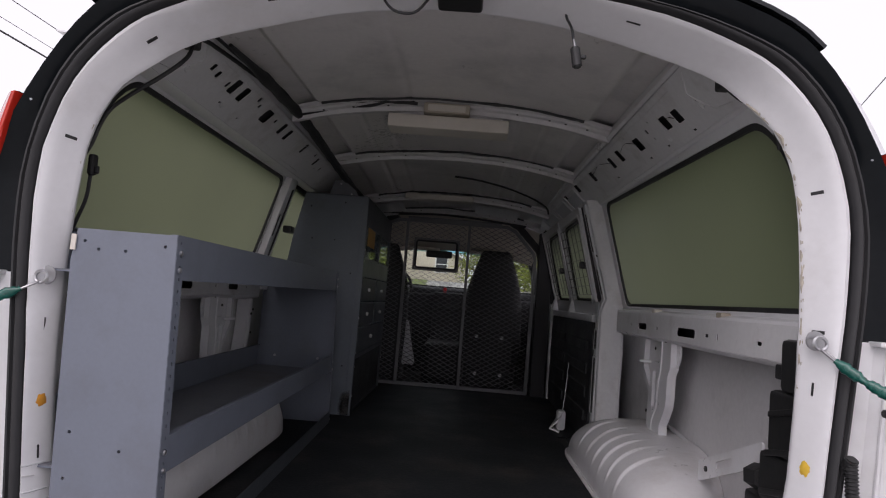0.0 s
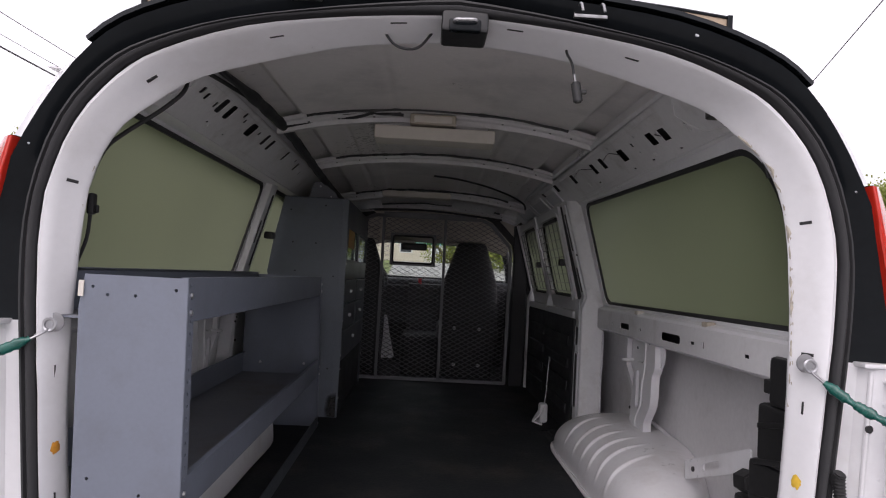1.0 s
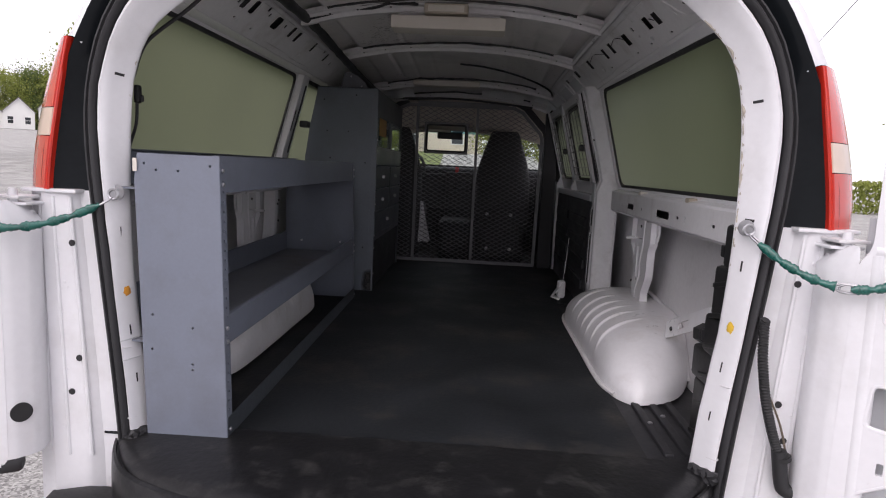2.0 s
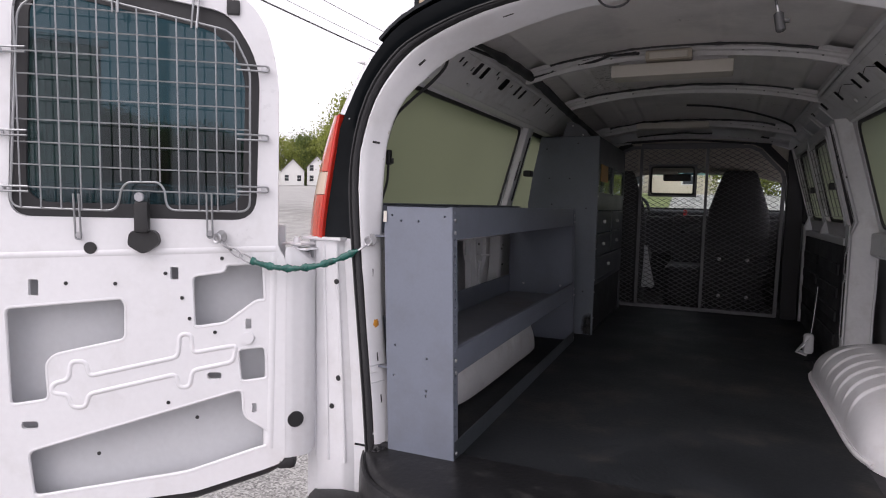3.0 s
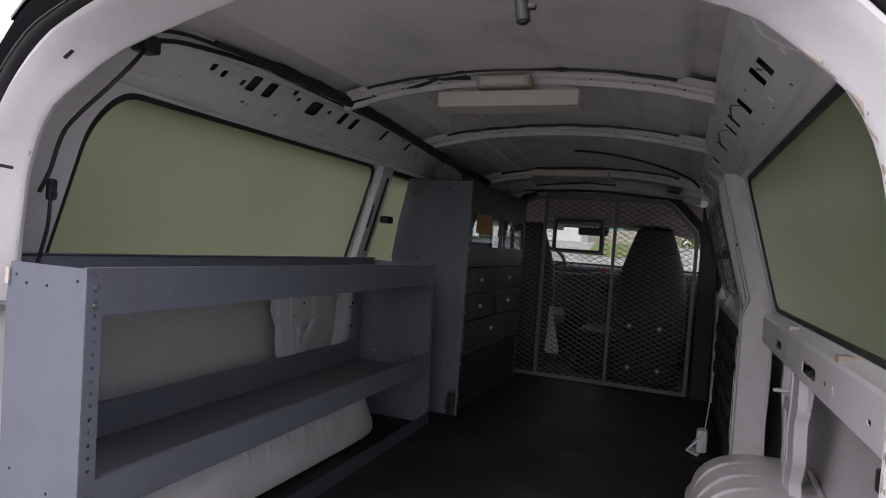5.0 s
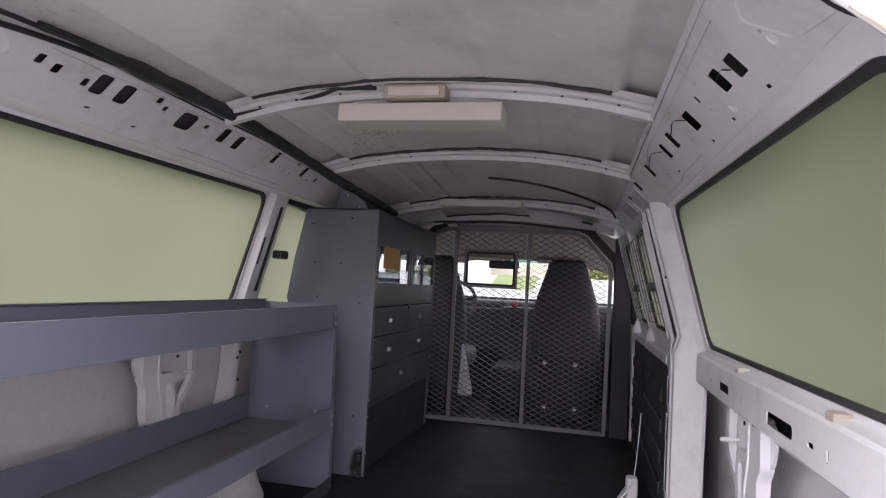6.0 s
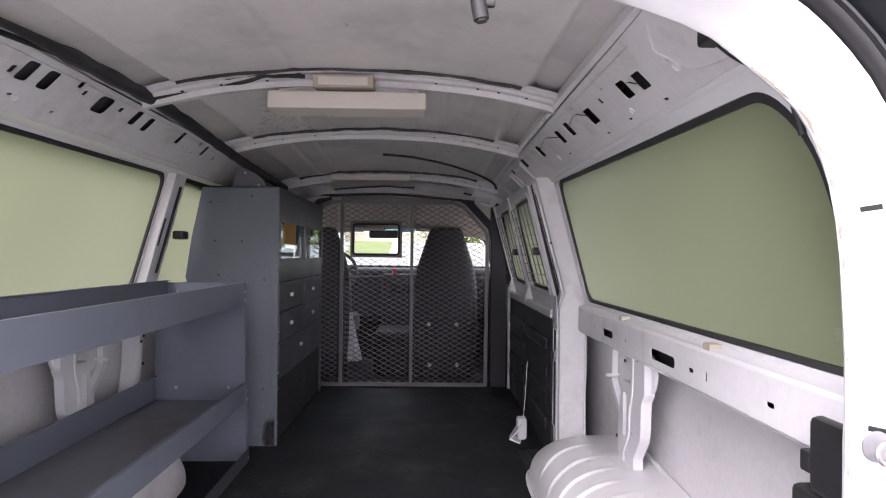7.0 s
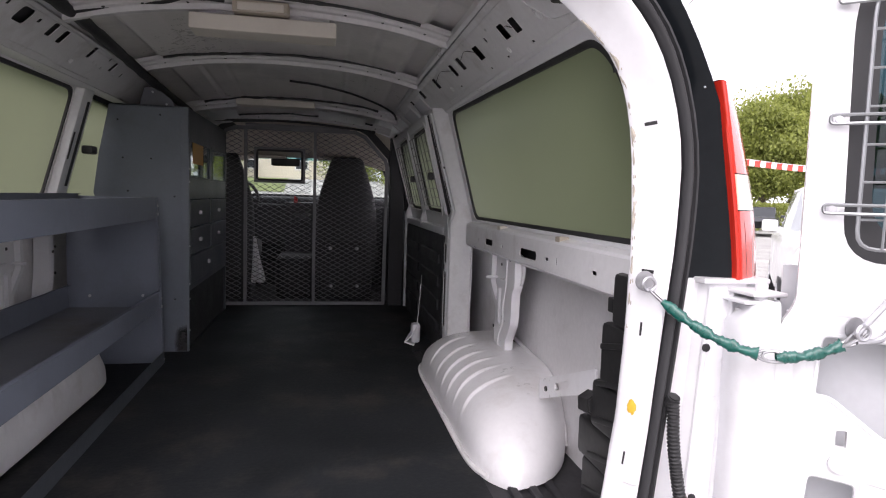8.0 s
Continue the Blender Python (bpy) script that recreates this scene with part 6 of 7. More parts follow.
bmesh.ops.remove_doubles(bm, verts=bm.verts, dist=1e-6)
part("sack", bm, WHITEPLASTIC, bag)

cabf = thing("cab_shell", "dark plastic cab interior with a beige headliner", "cab", kind="structure")
part("cab_floor", box(-0.97, 0.97, 3.40, 4.9, 0.56, 0.62), CABTRIM, cabf)
part("engine_cover", box(-0.20, 0.20, 3.95, 4.60, 0.60, 0.97, 0.06, seg=3), CABTRIM, cabf)
part("firewall", box(-0.97, 0.97, 4.75, 4.80, 0.56, 1.45), CABTRIM, cabf)
bm = bands([[(x, y, float(np.interp(y, [3.24, 3.5, 4.02], [1.965, 1.875, 1.745])) - 0.10 * (abs(x) / 0.62) ** 2.4 * (0.7 if y > 3.6 else 1)) for x in np.linspace(-0.66, 0.66, 25)] for y in np.linspace(3.25, 4.02, 8)])
part("headliner", bm, HEADLINER, cabf, "beige headliner")
for s in (1, -1):
    part("sun_visor", on_side(s, box(0.12, 0.56, 3.84, 3.99, 1.728, 1.748, 0.008)), HEADLINER, cabf)
    part("door_trim", on_side(s, box(0.76, 0.92, 3.2, 4.75, 0.60, 1.38, 0.03)), CABTRIM, cabf)
    part("a_pillar", on_side(s, tube([(0.62, 4.0, 1.80), (0.74, 4.45, 1.62), (0.82, 4.85, 1.40)], 0.035, 10)), CABTRIM, cabf)
    part("b_pillar", on_side(s, box(0.72, 0.80, 3.22, 3.32, 1.36, 1.84, 0.015)), CABTRIM, cabf)
    part("roof_side", on_side(s, tube([(0.685, 3.2, 1.86), (0.66, 4.05, 1.80)], 0.04, 10)), CABTRIM, cabf)
ws = thing("windshield", "clear raked windshield", "windshield", kind="structure")
wg = part("pane", bands([[(x, 4.86 - 0.10 * (x / 0.8) ** 2, 1.40) for x in np.linspace(-0.80, 0.80, 11)], [(x, 4.02 - 0.04 * (x / 0.62) ** 2, 1.83) for x in np.linspace(-0.62, 0.62, 11)]]), CLEAR, ws)
wg.visible_shadow = False
sb = part("shade_band", bands([[(x, 4.20 - 0.055 * (x / 0.65) ** 2, 1.735) for x in np.linspace(-0.65, 0.65, 11)], [(x, 4.015 - 0.04 * (x / 0.62) ** 2, 1.828) for x in np.linspace(-0.62, 0.62, 11)]]), SHADE, ws, "blue-green tinted shade band")
sb.visible_shadow = False
dash = thing("dashboard", "dark plastic dashboard with radio and vents", "dashboard", kind="structure")
part("dash_top", box(-0.80, 0.80, 4.40, 4.85, 1.25, 1.432, 0.05, seg=3), CABTRIM, dash)
part("dash_face", box(-0.78, 0.78, 4.36, 4.46, 1.02, 1.37, 0.03), CABTRIM, dash)
part("centre_stack", box(-0.16, 0.16, 4.30, 4.40, 0.95, 1.39, 0.02), CABTRIM, dash)
part("radio", box(-0.09, 0.09, 4.292, 4.302, 1.23, 1.30, 0.004), TRIM, dash)
part("vents", box(-0.13, 0.13, 4.293, 4.302, 1.33, 1.37, 0.004), PLASTIC, dash)
rt = thing("red_tag", "small red plastic tag hanging at the dashboard", "tag")
part("tag", box(-0.075, -0.045, 4.26, 4.275, 1.385, 1.435, 0.006), REDPLASTIC, rt)
yc_ = thing("hanging_card", "yellow card hanging on a string behind the windshield", "card")
part("sheet", box(0.240, 0.300, 4.092, 4.095, 1.675, 1.745, 0.001), YELLOW, yc_)
part("string", tube([(0.27, 4.0935, 1.744), (0.27, 4.06, 1.79)], 0.0012, 5), PLASTIC, yc_)
mir = thing("rear_view_mirror", "black rear-view mirror at the head of the windshield", "mirror")
part("shell", box(-0.235, -0.015, 3.93, 3.96, 1.672, 1.732, 0.014, seg=3), PLASTIC, mir)
part("stem", tube([(-0.125, 3.955, 1.715), (-0.125, 4.01, 1.775)], 0.008), PLASTIC, mir)
whl = thing("steering_wheel", "dark steering wheel behind the driver's seat", "steering wheel")
tilt = Matrix.Translation((-0.54, 4.16, 1.40)) @ Euler((radians(62), 0, 0)).to_matrix().to_4x4()
part("rim", tube([tilt @ Vector((0.185 * math.cos(a), 0.185 * math.sin(a), 0)) for a in (2 * math.pi * k / 32 for k in range(32))], 0.014, 10, closed=True), CABTRIM, whl)
part("hub", cyl(tilt @ Vector((0, 0, -0.03)), tilt @ Vector((0, 0, 0.02)), 0.06, 20, bevel=0.01), CABTRIM, whl)
for a in (0.3, 2.84, 4.71):
    part("spoke", tube([tilt @ Vector((0, 0, -0.01)), tilt @ Vector((0.18 * math.cos(a), 0.18 * math.sin(a), 0))], 0.012), CABTRIM, whl)

# ---- small things in the load space ----
def roof_lamp(y, z, x0, x1, base_x, label):
    r = thing("roof_lamp", label, "lamp", group="roof lamps")
    part("diffuser", box(x0, x1, y - 0.06, y + 0.05, z, z + 0.05, 0.006), LAMPWHITE, r, "yellowed white diffuser")
    part("base", box(base_x - 0.085, base_x + 0.085, y - 0.075, y - 0.02, z + 0.056, z + 0.094, 0.006), BEIGE, r, "beige plastic base")
    part("base_lens", box(base_x - 0.07, base_x + 0.07, y - 0.079, y - 0.07, z + 0.062, z + 0.086, 0.003), LAMPWHITE, r)
    part("backing", box(x0 + 0.02, x1 - 0.02, y - 0.01, y + 0.04, z + 0.05, z + 0.10, 0.004), PRIMER, r)
    return r


roof_lamp(1.05, 1.957, -0.235, 0.212, -0.02, "unlit strip lamp with a beige base on the roof rib")
r2 = thing("roof_lamp", "unlit white strip lamp on the forward roof rib", "lamp", group="roof lamps")
part("diffuser", box(-0.317, 0.118, 2.60, 2.70, 1.948, 1.988, 0.01), LAMPWHITE, r2)
# white sheets give the bright stretch of roof on either side of the lamp
for x0, x1 in ((-0.50, -0.33), (0.135, 0.42)):
    part("reflector", thick(bands([[(x, y, z - 0.05 * (abs(x) / 0.5) ** 2 + 0.003 * math.sin(x * 60)) for x in np.linspace(x0, x1, 12)] for y, z in ((2.72, 1.958), (2.80, 1.944), (2.95, 1.938))]), 0.002), WHITE, r2, "bright white sheet-metal panel beside the lamp")

wires = thing("roof_wiring", "black cable loom taped along the roof rail", "cable")
loom = [(-0.60, 0.40, 1.985), (-0.585, 0.7, 1.988), (-0.575, 1.1, 1.988), (-0.575, 1.6, 1.955), (-0.575, 2.0, 1.93), (-0.56, 2.6, 1.90)]
part("loom", tube(smooth3 := bent(loom, 0.2, 6), 0.02, 10, radii=[0.006 + 0.013 * min(1, max(0, (p.y - 0.42) * 4)) + 0.002 * math.sin(p.y * 40) for p in smooth3]), SEAL, wires)
part("wire", tube(bent([(-0.60, 0.19, 1.90), (-0.585, 0.14, 1.845), (-0.63, 0.125, 1.795), (-0.69, 0.12, 1.75), (-0.74, 0.12, 1.71), (-0.76, 0.12, 1.67), (-0.772, 0.118, 1.62), (-0.80, 0.115, 1.57)], 0.03), 0.0048), SEAL, wires)
part("wire", tube(bent([(-0.63, 0.22, 1.93), (-0.625, 0.30, 1.955), (-0.625, 0.45, 1.975), (-0.60, 0.74, 1.992)], 0.08), 0.006), SEAL, wires)
part("wire", tube(bent([(-0.60, 0.18, 1.94), (-0.61, 0.30, 1.975), (-0.61, 0.52, 1.99), (-0.59, 0.72, 1.998)], 0.08), 0.005), SEAL, wires)
part("wire", tube(bent([(-0.762, 0.114, 1.56), (-0.765, 0.116, 1.50), (-0.785, 0.12, 1.45), (-0.80, 0.12, 1.40)], 0.03), 0.004), SEAL, wires)
part("plug", box(-0.768, -0.752, 0.104, 0.124, 1.552, 1.600, 0.006), PLASTIC, wires)
part("plug_tab", box(-0.754, -0.744, 0.108, 0.118, 1.556, 1.574, 0.003), PLASTIC, wires)
part("connector", box(-0.642, -0.600, 0.185, 0.235, 1.898, 1.938, 0.006), PLASTIC, wires)
part("wire", tube(bent([(-0.56, 1.02, 1.985), (-0.40, 1.03, 2.03), (-0.30, 1.0, 2.028), (-0.24, 1.0, 2.052), (-0.13, 0.99, 2.045)], 0.04), 0.006), SEAL, wires)
part("wire", tube(bent([(-0.36, 1.0, 2.035), (-0.28, 0.99, 2.05), (-0.2, 0.985, 2.04), (-0.14, 0.985, 2.05)], 0.04), 0.004), SEAL, wires)
w2 = thing("roof_wiring", "thin black cable along the roof and rail", "cable")
part("wire", tube(bent([(0.0, 2.18, 2.022), (0.12, 2.2, 2.018), (0.3, 2.24, 1.992), (0.46, 2.30, 1.95), (0.55, 2.38, 1.918), (0.575, 2.5, 1.90)], 0.08), 0.006), SEAL, w2)
part("wire", tube(bent([(0.655, 0.17, 1.868), (0.68, 0.165, 1.845), (0.708, 0.15, 1.825), (0.73, 0.12, 1.80)], 0.03), 0.0022), SEAL, w2)
part("wire", tube(bent([(0.745, 0.10, 1.72), (0.725, 0.10, 1.79), (0.69, 0.12, 1.845), (0.655, 0.15, 1.88), (0.60, 0.17, 1.93)], 0.05), 0.006), SEAL, w2)
part("connector", box(0.63, 0.662, 0.14, 0.185, 1.866, 1.90, 0.006), PLASTIC, w2)
for yy, xx in ((3.05, -0.5), (3.08, -0.4)):
    part("wire", tube(bent([(xx, yy, 1.905), (-0.1, yy + 0.02, 1.925), (0.1, yy, 1.915), (0.5, yy, 1.88)], 0.1), 0.006), SEAL, w2)

plug = thing("hanging_connector", "black plug hanging on a short cable from the roof", "connector")
part("cable", tube(bent([(0.258, 0.045, 2.03), (0.26, 0.045, 1.955), (0.274, 0.045, 1.935), (0.283, 0.045, 1.885)], 0.04), 0.0027), SEAL, plug)
part("terminal", tube([(0.2795, 0.045, 1.908), (0.2825, 0.045, 1.891)], 0.0031), STEEL, plug)
part("body", cyl((0.283, 0.045, 1.892), (0.291, 0.045, 1.848), 0.0105, 12, bevel=0.003), PLASTIC, plug)
part("tab", box(0.291, 0.308, 0.040, 0.050, 1.867, 1.876, 0.003), PLASTIC, plug)
lw = thing("wire_loop", "thin black wire loop hanging below the header", "cable")
part("wire", tube(bent([(-0.14, 0.05, 1.985), (-0.11, 0.05, 1.945), (-0.06, 0.05, 1.942), (-0.03, 0.05, 1.985)], 0.03), 0.003), SEAL, lw)

jack = thing("jack_cover", "stepped black plastic jack cover in the rear corner", "jack cover")
for x0, x1, y0, y1, z0, z1 in ((0.795, 0.90, 0.07, 0.17, 1.20, 1.315), (0.795, 0.91, 0.07, 0.215, 1.06, 1.20), (0.795, 0.92, 0.07, 0.25, 0.95, 1.06), (0.795, 0.92, 0.07, 0.315, 0.86, 0.955), (0.795, 0.92, 0.07, 0.285, FLOOR, 0.865)):
    part("step", box(x0, x1, y0, y1, z0, z1, 0.012), PLASTIC, jack)
part("nut", cyl((0.812, 0.24, 0.995), (0.812, 0.30, 0.985), 0.030, 6, bevel=0.004), PLASTIC, jack)
part("stud", cyl((0.812, 0.295, 0.985), (0.812, 0.328, 0.982), 0.008, 8), PLASTIC, jack)
part("catch", box(0.797, 0.815, 0.165, 0.192, 1.225, 1.258, 0.004), PLASTIC, jack)
for k in range(6):
    z = 0.74 + 0.085 * k
    rib = box(0.790, 0.805, 0.08, 0.275 - 0.014 * k, z, z + 0.014, 0.004)
    for v in rib.verts:
        v.co.z -= 0.22 * (v.co.y - 0.08)
    part("rib", rib, PLASTIC, jack)
jb = thing("jack_bracket", "white steel bracket with a slot beside the wheel arch", "bracket")
bm = plate(rounded([(0.30, 1.005), (0.68, 0.865), (0.68, 0.925), (0.30, 1.065)], 0.012), [rounded([(0.46, 0.965), (0.56, 0.928), (0.56, 0.950), (0.46, 0.987)], 0.010)], 0.005)
part("strap", upright(1, bm, 0.83), WHITE, jb)
part("boss", dots([(0.828, 0.62, 0.915)], 0.008, "x"), PLASTIC, jb)

hose = thing("wiring_conduit", "black corrugated conduit with a rubber elbow on the door jamb", "conduit")
path = bent([(0.822, -0.045, 1.10), (0.824, -0.05, 1.02), (0.84, -0.055, 0.92), (0.865, -0.055, 0.84), (0.885, -0.055, 0.79)], 0.06, 10)
dense = []
for a, b in zip(path, path[1:]):
    n = max(1, int((b - a).length / 0.0016))
    dense += [a.lerp(b, k / n) for k in range(n)]
part("corrugated_hose", tube(dense, 0.011, 10, radii=[0.0108 + (0.0012 if k % 4 < 2 else -0.0008) for k in range(len(dense))]), PLASTIC, hose)
part("elbow", tube(bent([(0.885, -0.055, 0.80), (0.897, -0.055, 0.73), (0.905, -0.055, 0.70), (0.945, -0.06, 0.70)], 0.03), 0.017, 12), SEAL, hose)
part("collar", cyl((0.893, -0.055, 0.79), (0.897, -0.055, 0.775), 0.020, 14, bevel=0.003), PLASTIC, hose)
part("wire", tube(bent([(0.85, -0.05, 0.93), (0.885, -0.05, 0.86), (0.905, -0.05, 0.79), (0.902, -0.05, 0.74)], 0.05), 0.0025), BARK, hose)
part("grommet", cyl((0.822, -0.035, 1.09), (0.822, -0.048, 1.112), 0.012, 12, bevel=0.003), PLASTIC, hose)

st = thing("seat_belt", "thin pale webbing strap with a folded white anchor", "strap")
web = thick(bands([[(x, y, z), (x + 0.004, y + 0.024, z)] for x, y, z in ((0.690, 2.13, 1.05), (0.684, 2.12, 0.96), (0.676, 2.11, 0.86), (0.664, 2.09, 0.765))]), 0.003)
part("webbing", web, PRIMER, st)
fold = thick(bands([[(0.668, 2.07, 0.80), (0.662, 2.13, 0.80)], [(0.654, 2.05, 0.775), (0.660, 2.14, 0.778)], [(0.630, 2.04, 0.745), (0.645, 2.145, 0.748)], [(0.605, 2.05, 0.716), (0.62, 2.13, 0.712)], [(0.645, 2.03, 0.7045), (0.67, 2.14, 0.7045)]]), 0.006)
part("anchor", fold, WHITEPLASTIC, st)
part("buckle", box(0.636, 0.682, 2.068, 2.128, 0.7035, 0.805, 0.014), WHITEPLASTIC, st)
for y in (0.56, 1.15):
    wc = thing("window_clip", "beige plastic clip on the window ledge", "clip", group="window clips")
    part("body", box(0.815, 0.845, y - 0.025, y + 0.01, 1.348, 1.366, 0.004), LAMPWHITE if y > 1 else BEIGE, wc)
gr = thing("window_marking", "faint etched glass marking in the window's corner", "glass marking")
for k in range(3):
    part("bar", slanted(1, plate(rect(0.135 + 0.003 * k, 0.170, 1.425 + 0.008 * k, 1.429 + 0.008 * k), [], 0.0006), 0.0165), ETCH, gr)
pb = thing("window_latch", "black plastic latch of the side window beside the cabinet", "latch")
part("knob", on_side(-1, box(0.775, 0.82, 1.775, 1.84, 1.60, 1.635, 0.008)), PLASTIC, pb)

rb = thing("roof_board", "tan weathered board with dark end caps lying on the van roof", "board")
part("board", bands([[(x, y, z + 0.05 * (1 - (x / 0.80) ** 2)) for y, z in ((0.40, 2.09), (0.40, 2.215), (0.44, 2.215), (0.44, 2.09))] for x in np.linspace(-0.81, 0.78, 13)]), TAN, rb)
for x in (-0.825, 0.78):
    part("end_cap", box(x, x + 0.015, 0.392, 0.446, 2.08, 2.225, 0.003), TRIM, rb)
part("top_edge", tube([(x, 0.40, 2.217 + 0.05 * (1 - (x / 0.80) ** 2)) for x in np.linspace(-0.81, 0.78, 13)], 0.005, 6), TRIM, rb)


# ---- outside ----
bm = bands([[(x, y, 0.0) for x in (-600, -60, 60, 600)] for y in (-600, -60, 60, 600)])
tagged(part("ground", bm, ASPHALT, smooth=0), "worn pale gravelly asphalt yard", "ground", kind="structure")
RISE = ((22, 0.01), (26, 0.15), (33, 1.3), (38, 2.35), (60, 2.5))
bm = bands([[(x, y, z) for x in (-14, -6, 0, 6, 12)] for y, z in RISE])
tagged(part("pavement", bm, ASPHALT, smooth=0), "pale drive rising beyond the yard", "pavement", kind="structure")
bm = bands([[(x, y, float(np.interp(y, [p[0] for p in RISE], [p[1] for p in RISE])) + 0.02) for x in np.linspace(-4.6, -2.1, 4)] for y in (34.0, 36.0, 38.0, 42.0)])
tagged(part("lawn", bm, GRASS, smooth=0), "mown grass bank beyond the yard", "lawn", kind="structure")


def tree(x, y, h, spread, seed, leaf, label, trunk=0.35, leaves=190):
    """A tapered trunk with limbs and a crown of many small leaf clumps."""
    rnd = random.Random(seed)
    t = thing("tree", label, "tree", at=(x, y, 0))
    bm = bmesh.new()
    top_h = h * 0.6
    tube([(0.1 * math.sin(k), 0.1 * math.cos(k * 1.3), top_h * k / 5) for k in range(6)], 0.2, 8, bm, radii=[trunk * (1 - 0.13 * k) for k in range(6)])
    tips = []
    for k in range(9):
        a, z0 = k * 2.4 + rnd.random(), h * (0.25 + 0.3 * rnd.random())
        ln = spread * (0.5 + 0.4 * rnd.random())
        tip = Vector((ln * math.cos(a), ln * math.sin(a), z0 + h * (0.12 + 0.25 * rnd.random())))
        tube([(0, 0, z0), tip * 0.5 + Vector((0, 0, z0 * 0.5)), tip], 0.1, 6, bm, radii=[trunk * 0.4, trunk * 0.25, trunk * 0.08])
        tips.append(tip)
    part("trunk", bm, BARK, t)
    verts, faces = [], []
    for c in range(110):
        if c < len(tips) * 3:
            base = tips[c % len(tips)]
        else:
            a, r, z = rnd.random() * 6.283, spread * rnd.random() ** 0.6, h * (0.3 + 0.7 * rnd.random())
            k = math.sin(min(1, max(0.05, (z / h - 0.22) / 0.78)) * math.pi * 0.94) ** 0.6
            base = Vector((r * k * math.cos(a), r * k * math.sin(a), z))
        size = h * (0.05 + 0.06 * rnd.random()) * (0.78 if leaves > 200 else 1)
        for _ in range(leaves):
            p = base + Vector((rnd.gauss(0, 1), rnd.gauss(0, 1), rnd.gauss(0, 0.75))) * size
            ls = h * (0.0078 if leaves < 200 else 0.0092) * (0.6 + rnd.random())
            q = Euler((rnd.random() * 6, rnd.random() * 6, rnd.random() * 6)).to_matrix()
            n = len(verts)
            verts += [p + q @ Vector(v) * ls for v in ((-1, -0.5, 0), (0, -0.7, 0.1), (1, 0, 0), (0, 0.7, 0.1), (-1, 0.5, 0))]
            faces.append((n, n + 1, n + 2, n + 3, n + 4))
    me = bpy.data.meshes.new("crown")
    me.from_pydata([tuple(v) for v in verts], [], faces)
    me.materials.append(leaf)
    cr = new("crown", me)
    cr.parent = t
    return t


for x, y, h, sp, sd, lf in ((-23.6, 37.8, 8.6, 2.4, 1, LEAF), (-35, 34, 6.5, 3, 2, LEAFDARK), (-106, 132, 17, 6.5, 3, LEAF), (-102, 138, 18, 6.5, 14, LEAFDARK), (-98, 142, 21, 7, 15, LEAF), (-114, 130, 16, 6, 16, LEAFDARK), (-38, 31, 6.6, 3.2, 4, LEAF), (-36, 27, 6.6, 3.0, 12, LEAFDARK), (-42, 32, 7, 3.6, 13, LEAF),
                            (30.6, 38, 8.6, 3.4, 5, LEAF), (38, 42, 10.4, 5.0, 6, LEAF), (44.5, 39.5, 10.0, 5.0, 7, LEAF), (44, 51, 11, 6, 8, LEAFDARK), (6, 44, 7.5, 3.4, 9, LEAF), (-11, 50, 9, 4.4, 10, LEAFDARK), (14, 42, 8, 4, 11, LEAF), (1.8, 43, 6.2, 1.9, 17, LEAF)):
    tree(x, y, h, sp, sd, lf, "leafy green broad-crowned tree beyond the yard" if lf is LEAF else "dark green broad-crowned tree beyond the yard", leaves=430 if sd in (1, 5, 6, 7) else 110 if sd in (9, 10, 17) else 190)


def house(x, y, w, dpt, h, roof, turn, label, z=0.0, paint=None):
    hs = thing("house", label, "house", at=(x, y, z))
    hs.rotation_euler = (0, 0, radians(turn))
    part("wall", box(-w / 2, w / 2, -dpt / 2, dpt / 2, 0, h), paint or SIDING, hs)
    for yy in (-dpt / 2, dpt / 2 - 0.1):
        gab = plate([(-w / 2, h), (w / 2, h), (0, h + roof)], [], 0.1)
        bmesh.ops.translate(gab, vec=(0, yy, 0), verts=gab.verts)
        part("gable", gab, paint or SIDING, hs, smooth=0)
    rf = thick(bands([[(-w / 2 - 0.3, yy, h - 0.2), (0, yy, h + roof + 0.05), (w / 2 + 0.3, yy, h - 0.2)] for yy in (-dpt / 2 - 0.3, dpt / 2 + 0.3)]), 0.12)
    part("roof", rf, ROOFING, hs, smooth=0)
    for k in range(int(h / 0.2)):
        part("siding_board", box(-w / 2 - 0.015, w / 2 + 0.015, -dpt / 2 - 0.02, -dpt / 2, 0.2 * k + 0.01, 0.2 * k + 0.19), paint or SIDING, hs, smooth=0)
    for wx in (-w * 0.28, w * 0.28):
        for wz in (1.0, 3.4) if h > 4 else (1.0,):
            wn = part("window", box(wx - 0.45, wx + 0.45, -dpt / 2 - 0.05, -dpt / 2 - 0.01, wz, wz + 1.3), DARKGLASS, hs, smooth=0)
            fr = bmesh.new()
            for a, b, c, e in ((-0.55, 0.55, -0.08, 0), (-0.55, 0.55, 1.3, 1.38), (-0.55, -0.45, 0, 1.3), (0.45, 0.55, 0, 1.3), (-0.45, 0.45, 0.62, 0.68)):
                box(wx + a, wx + b, -dpt / 2 - 0.07, -dpt / 2 - 0.03, wz + c, wz + e, bm=fr)
            part("frame", fr, SIDING, wn, smooth=0)
    return hs


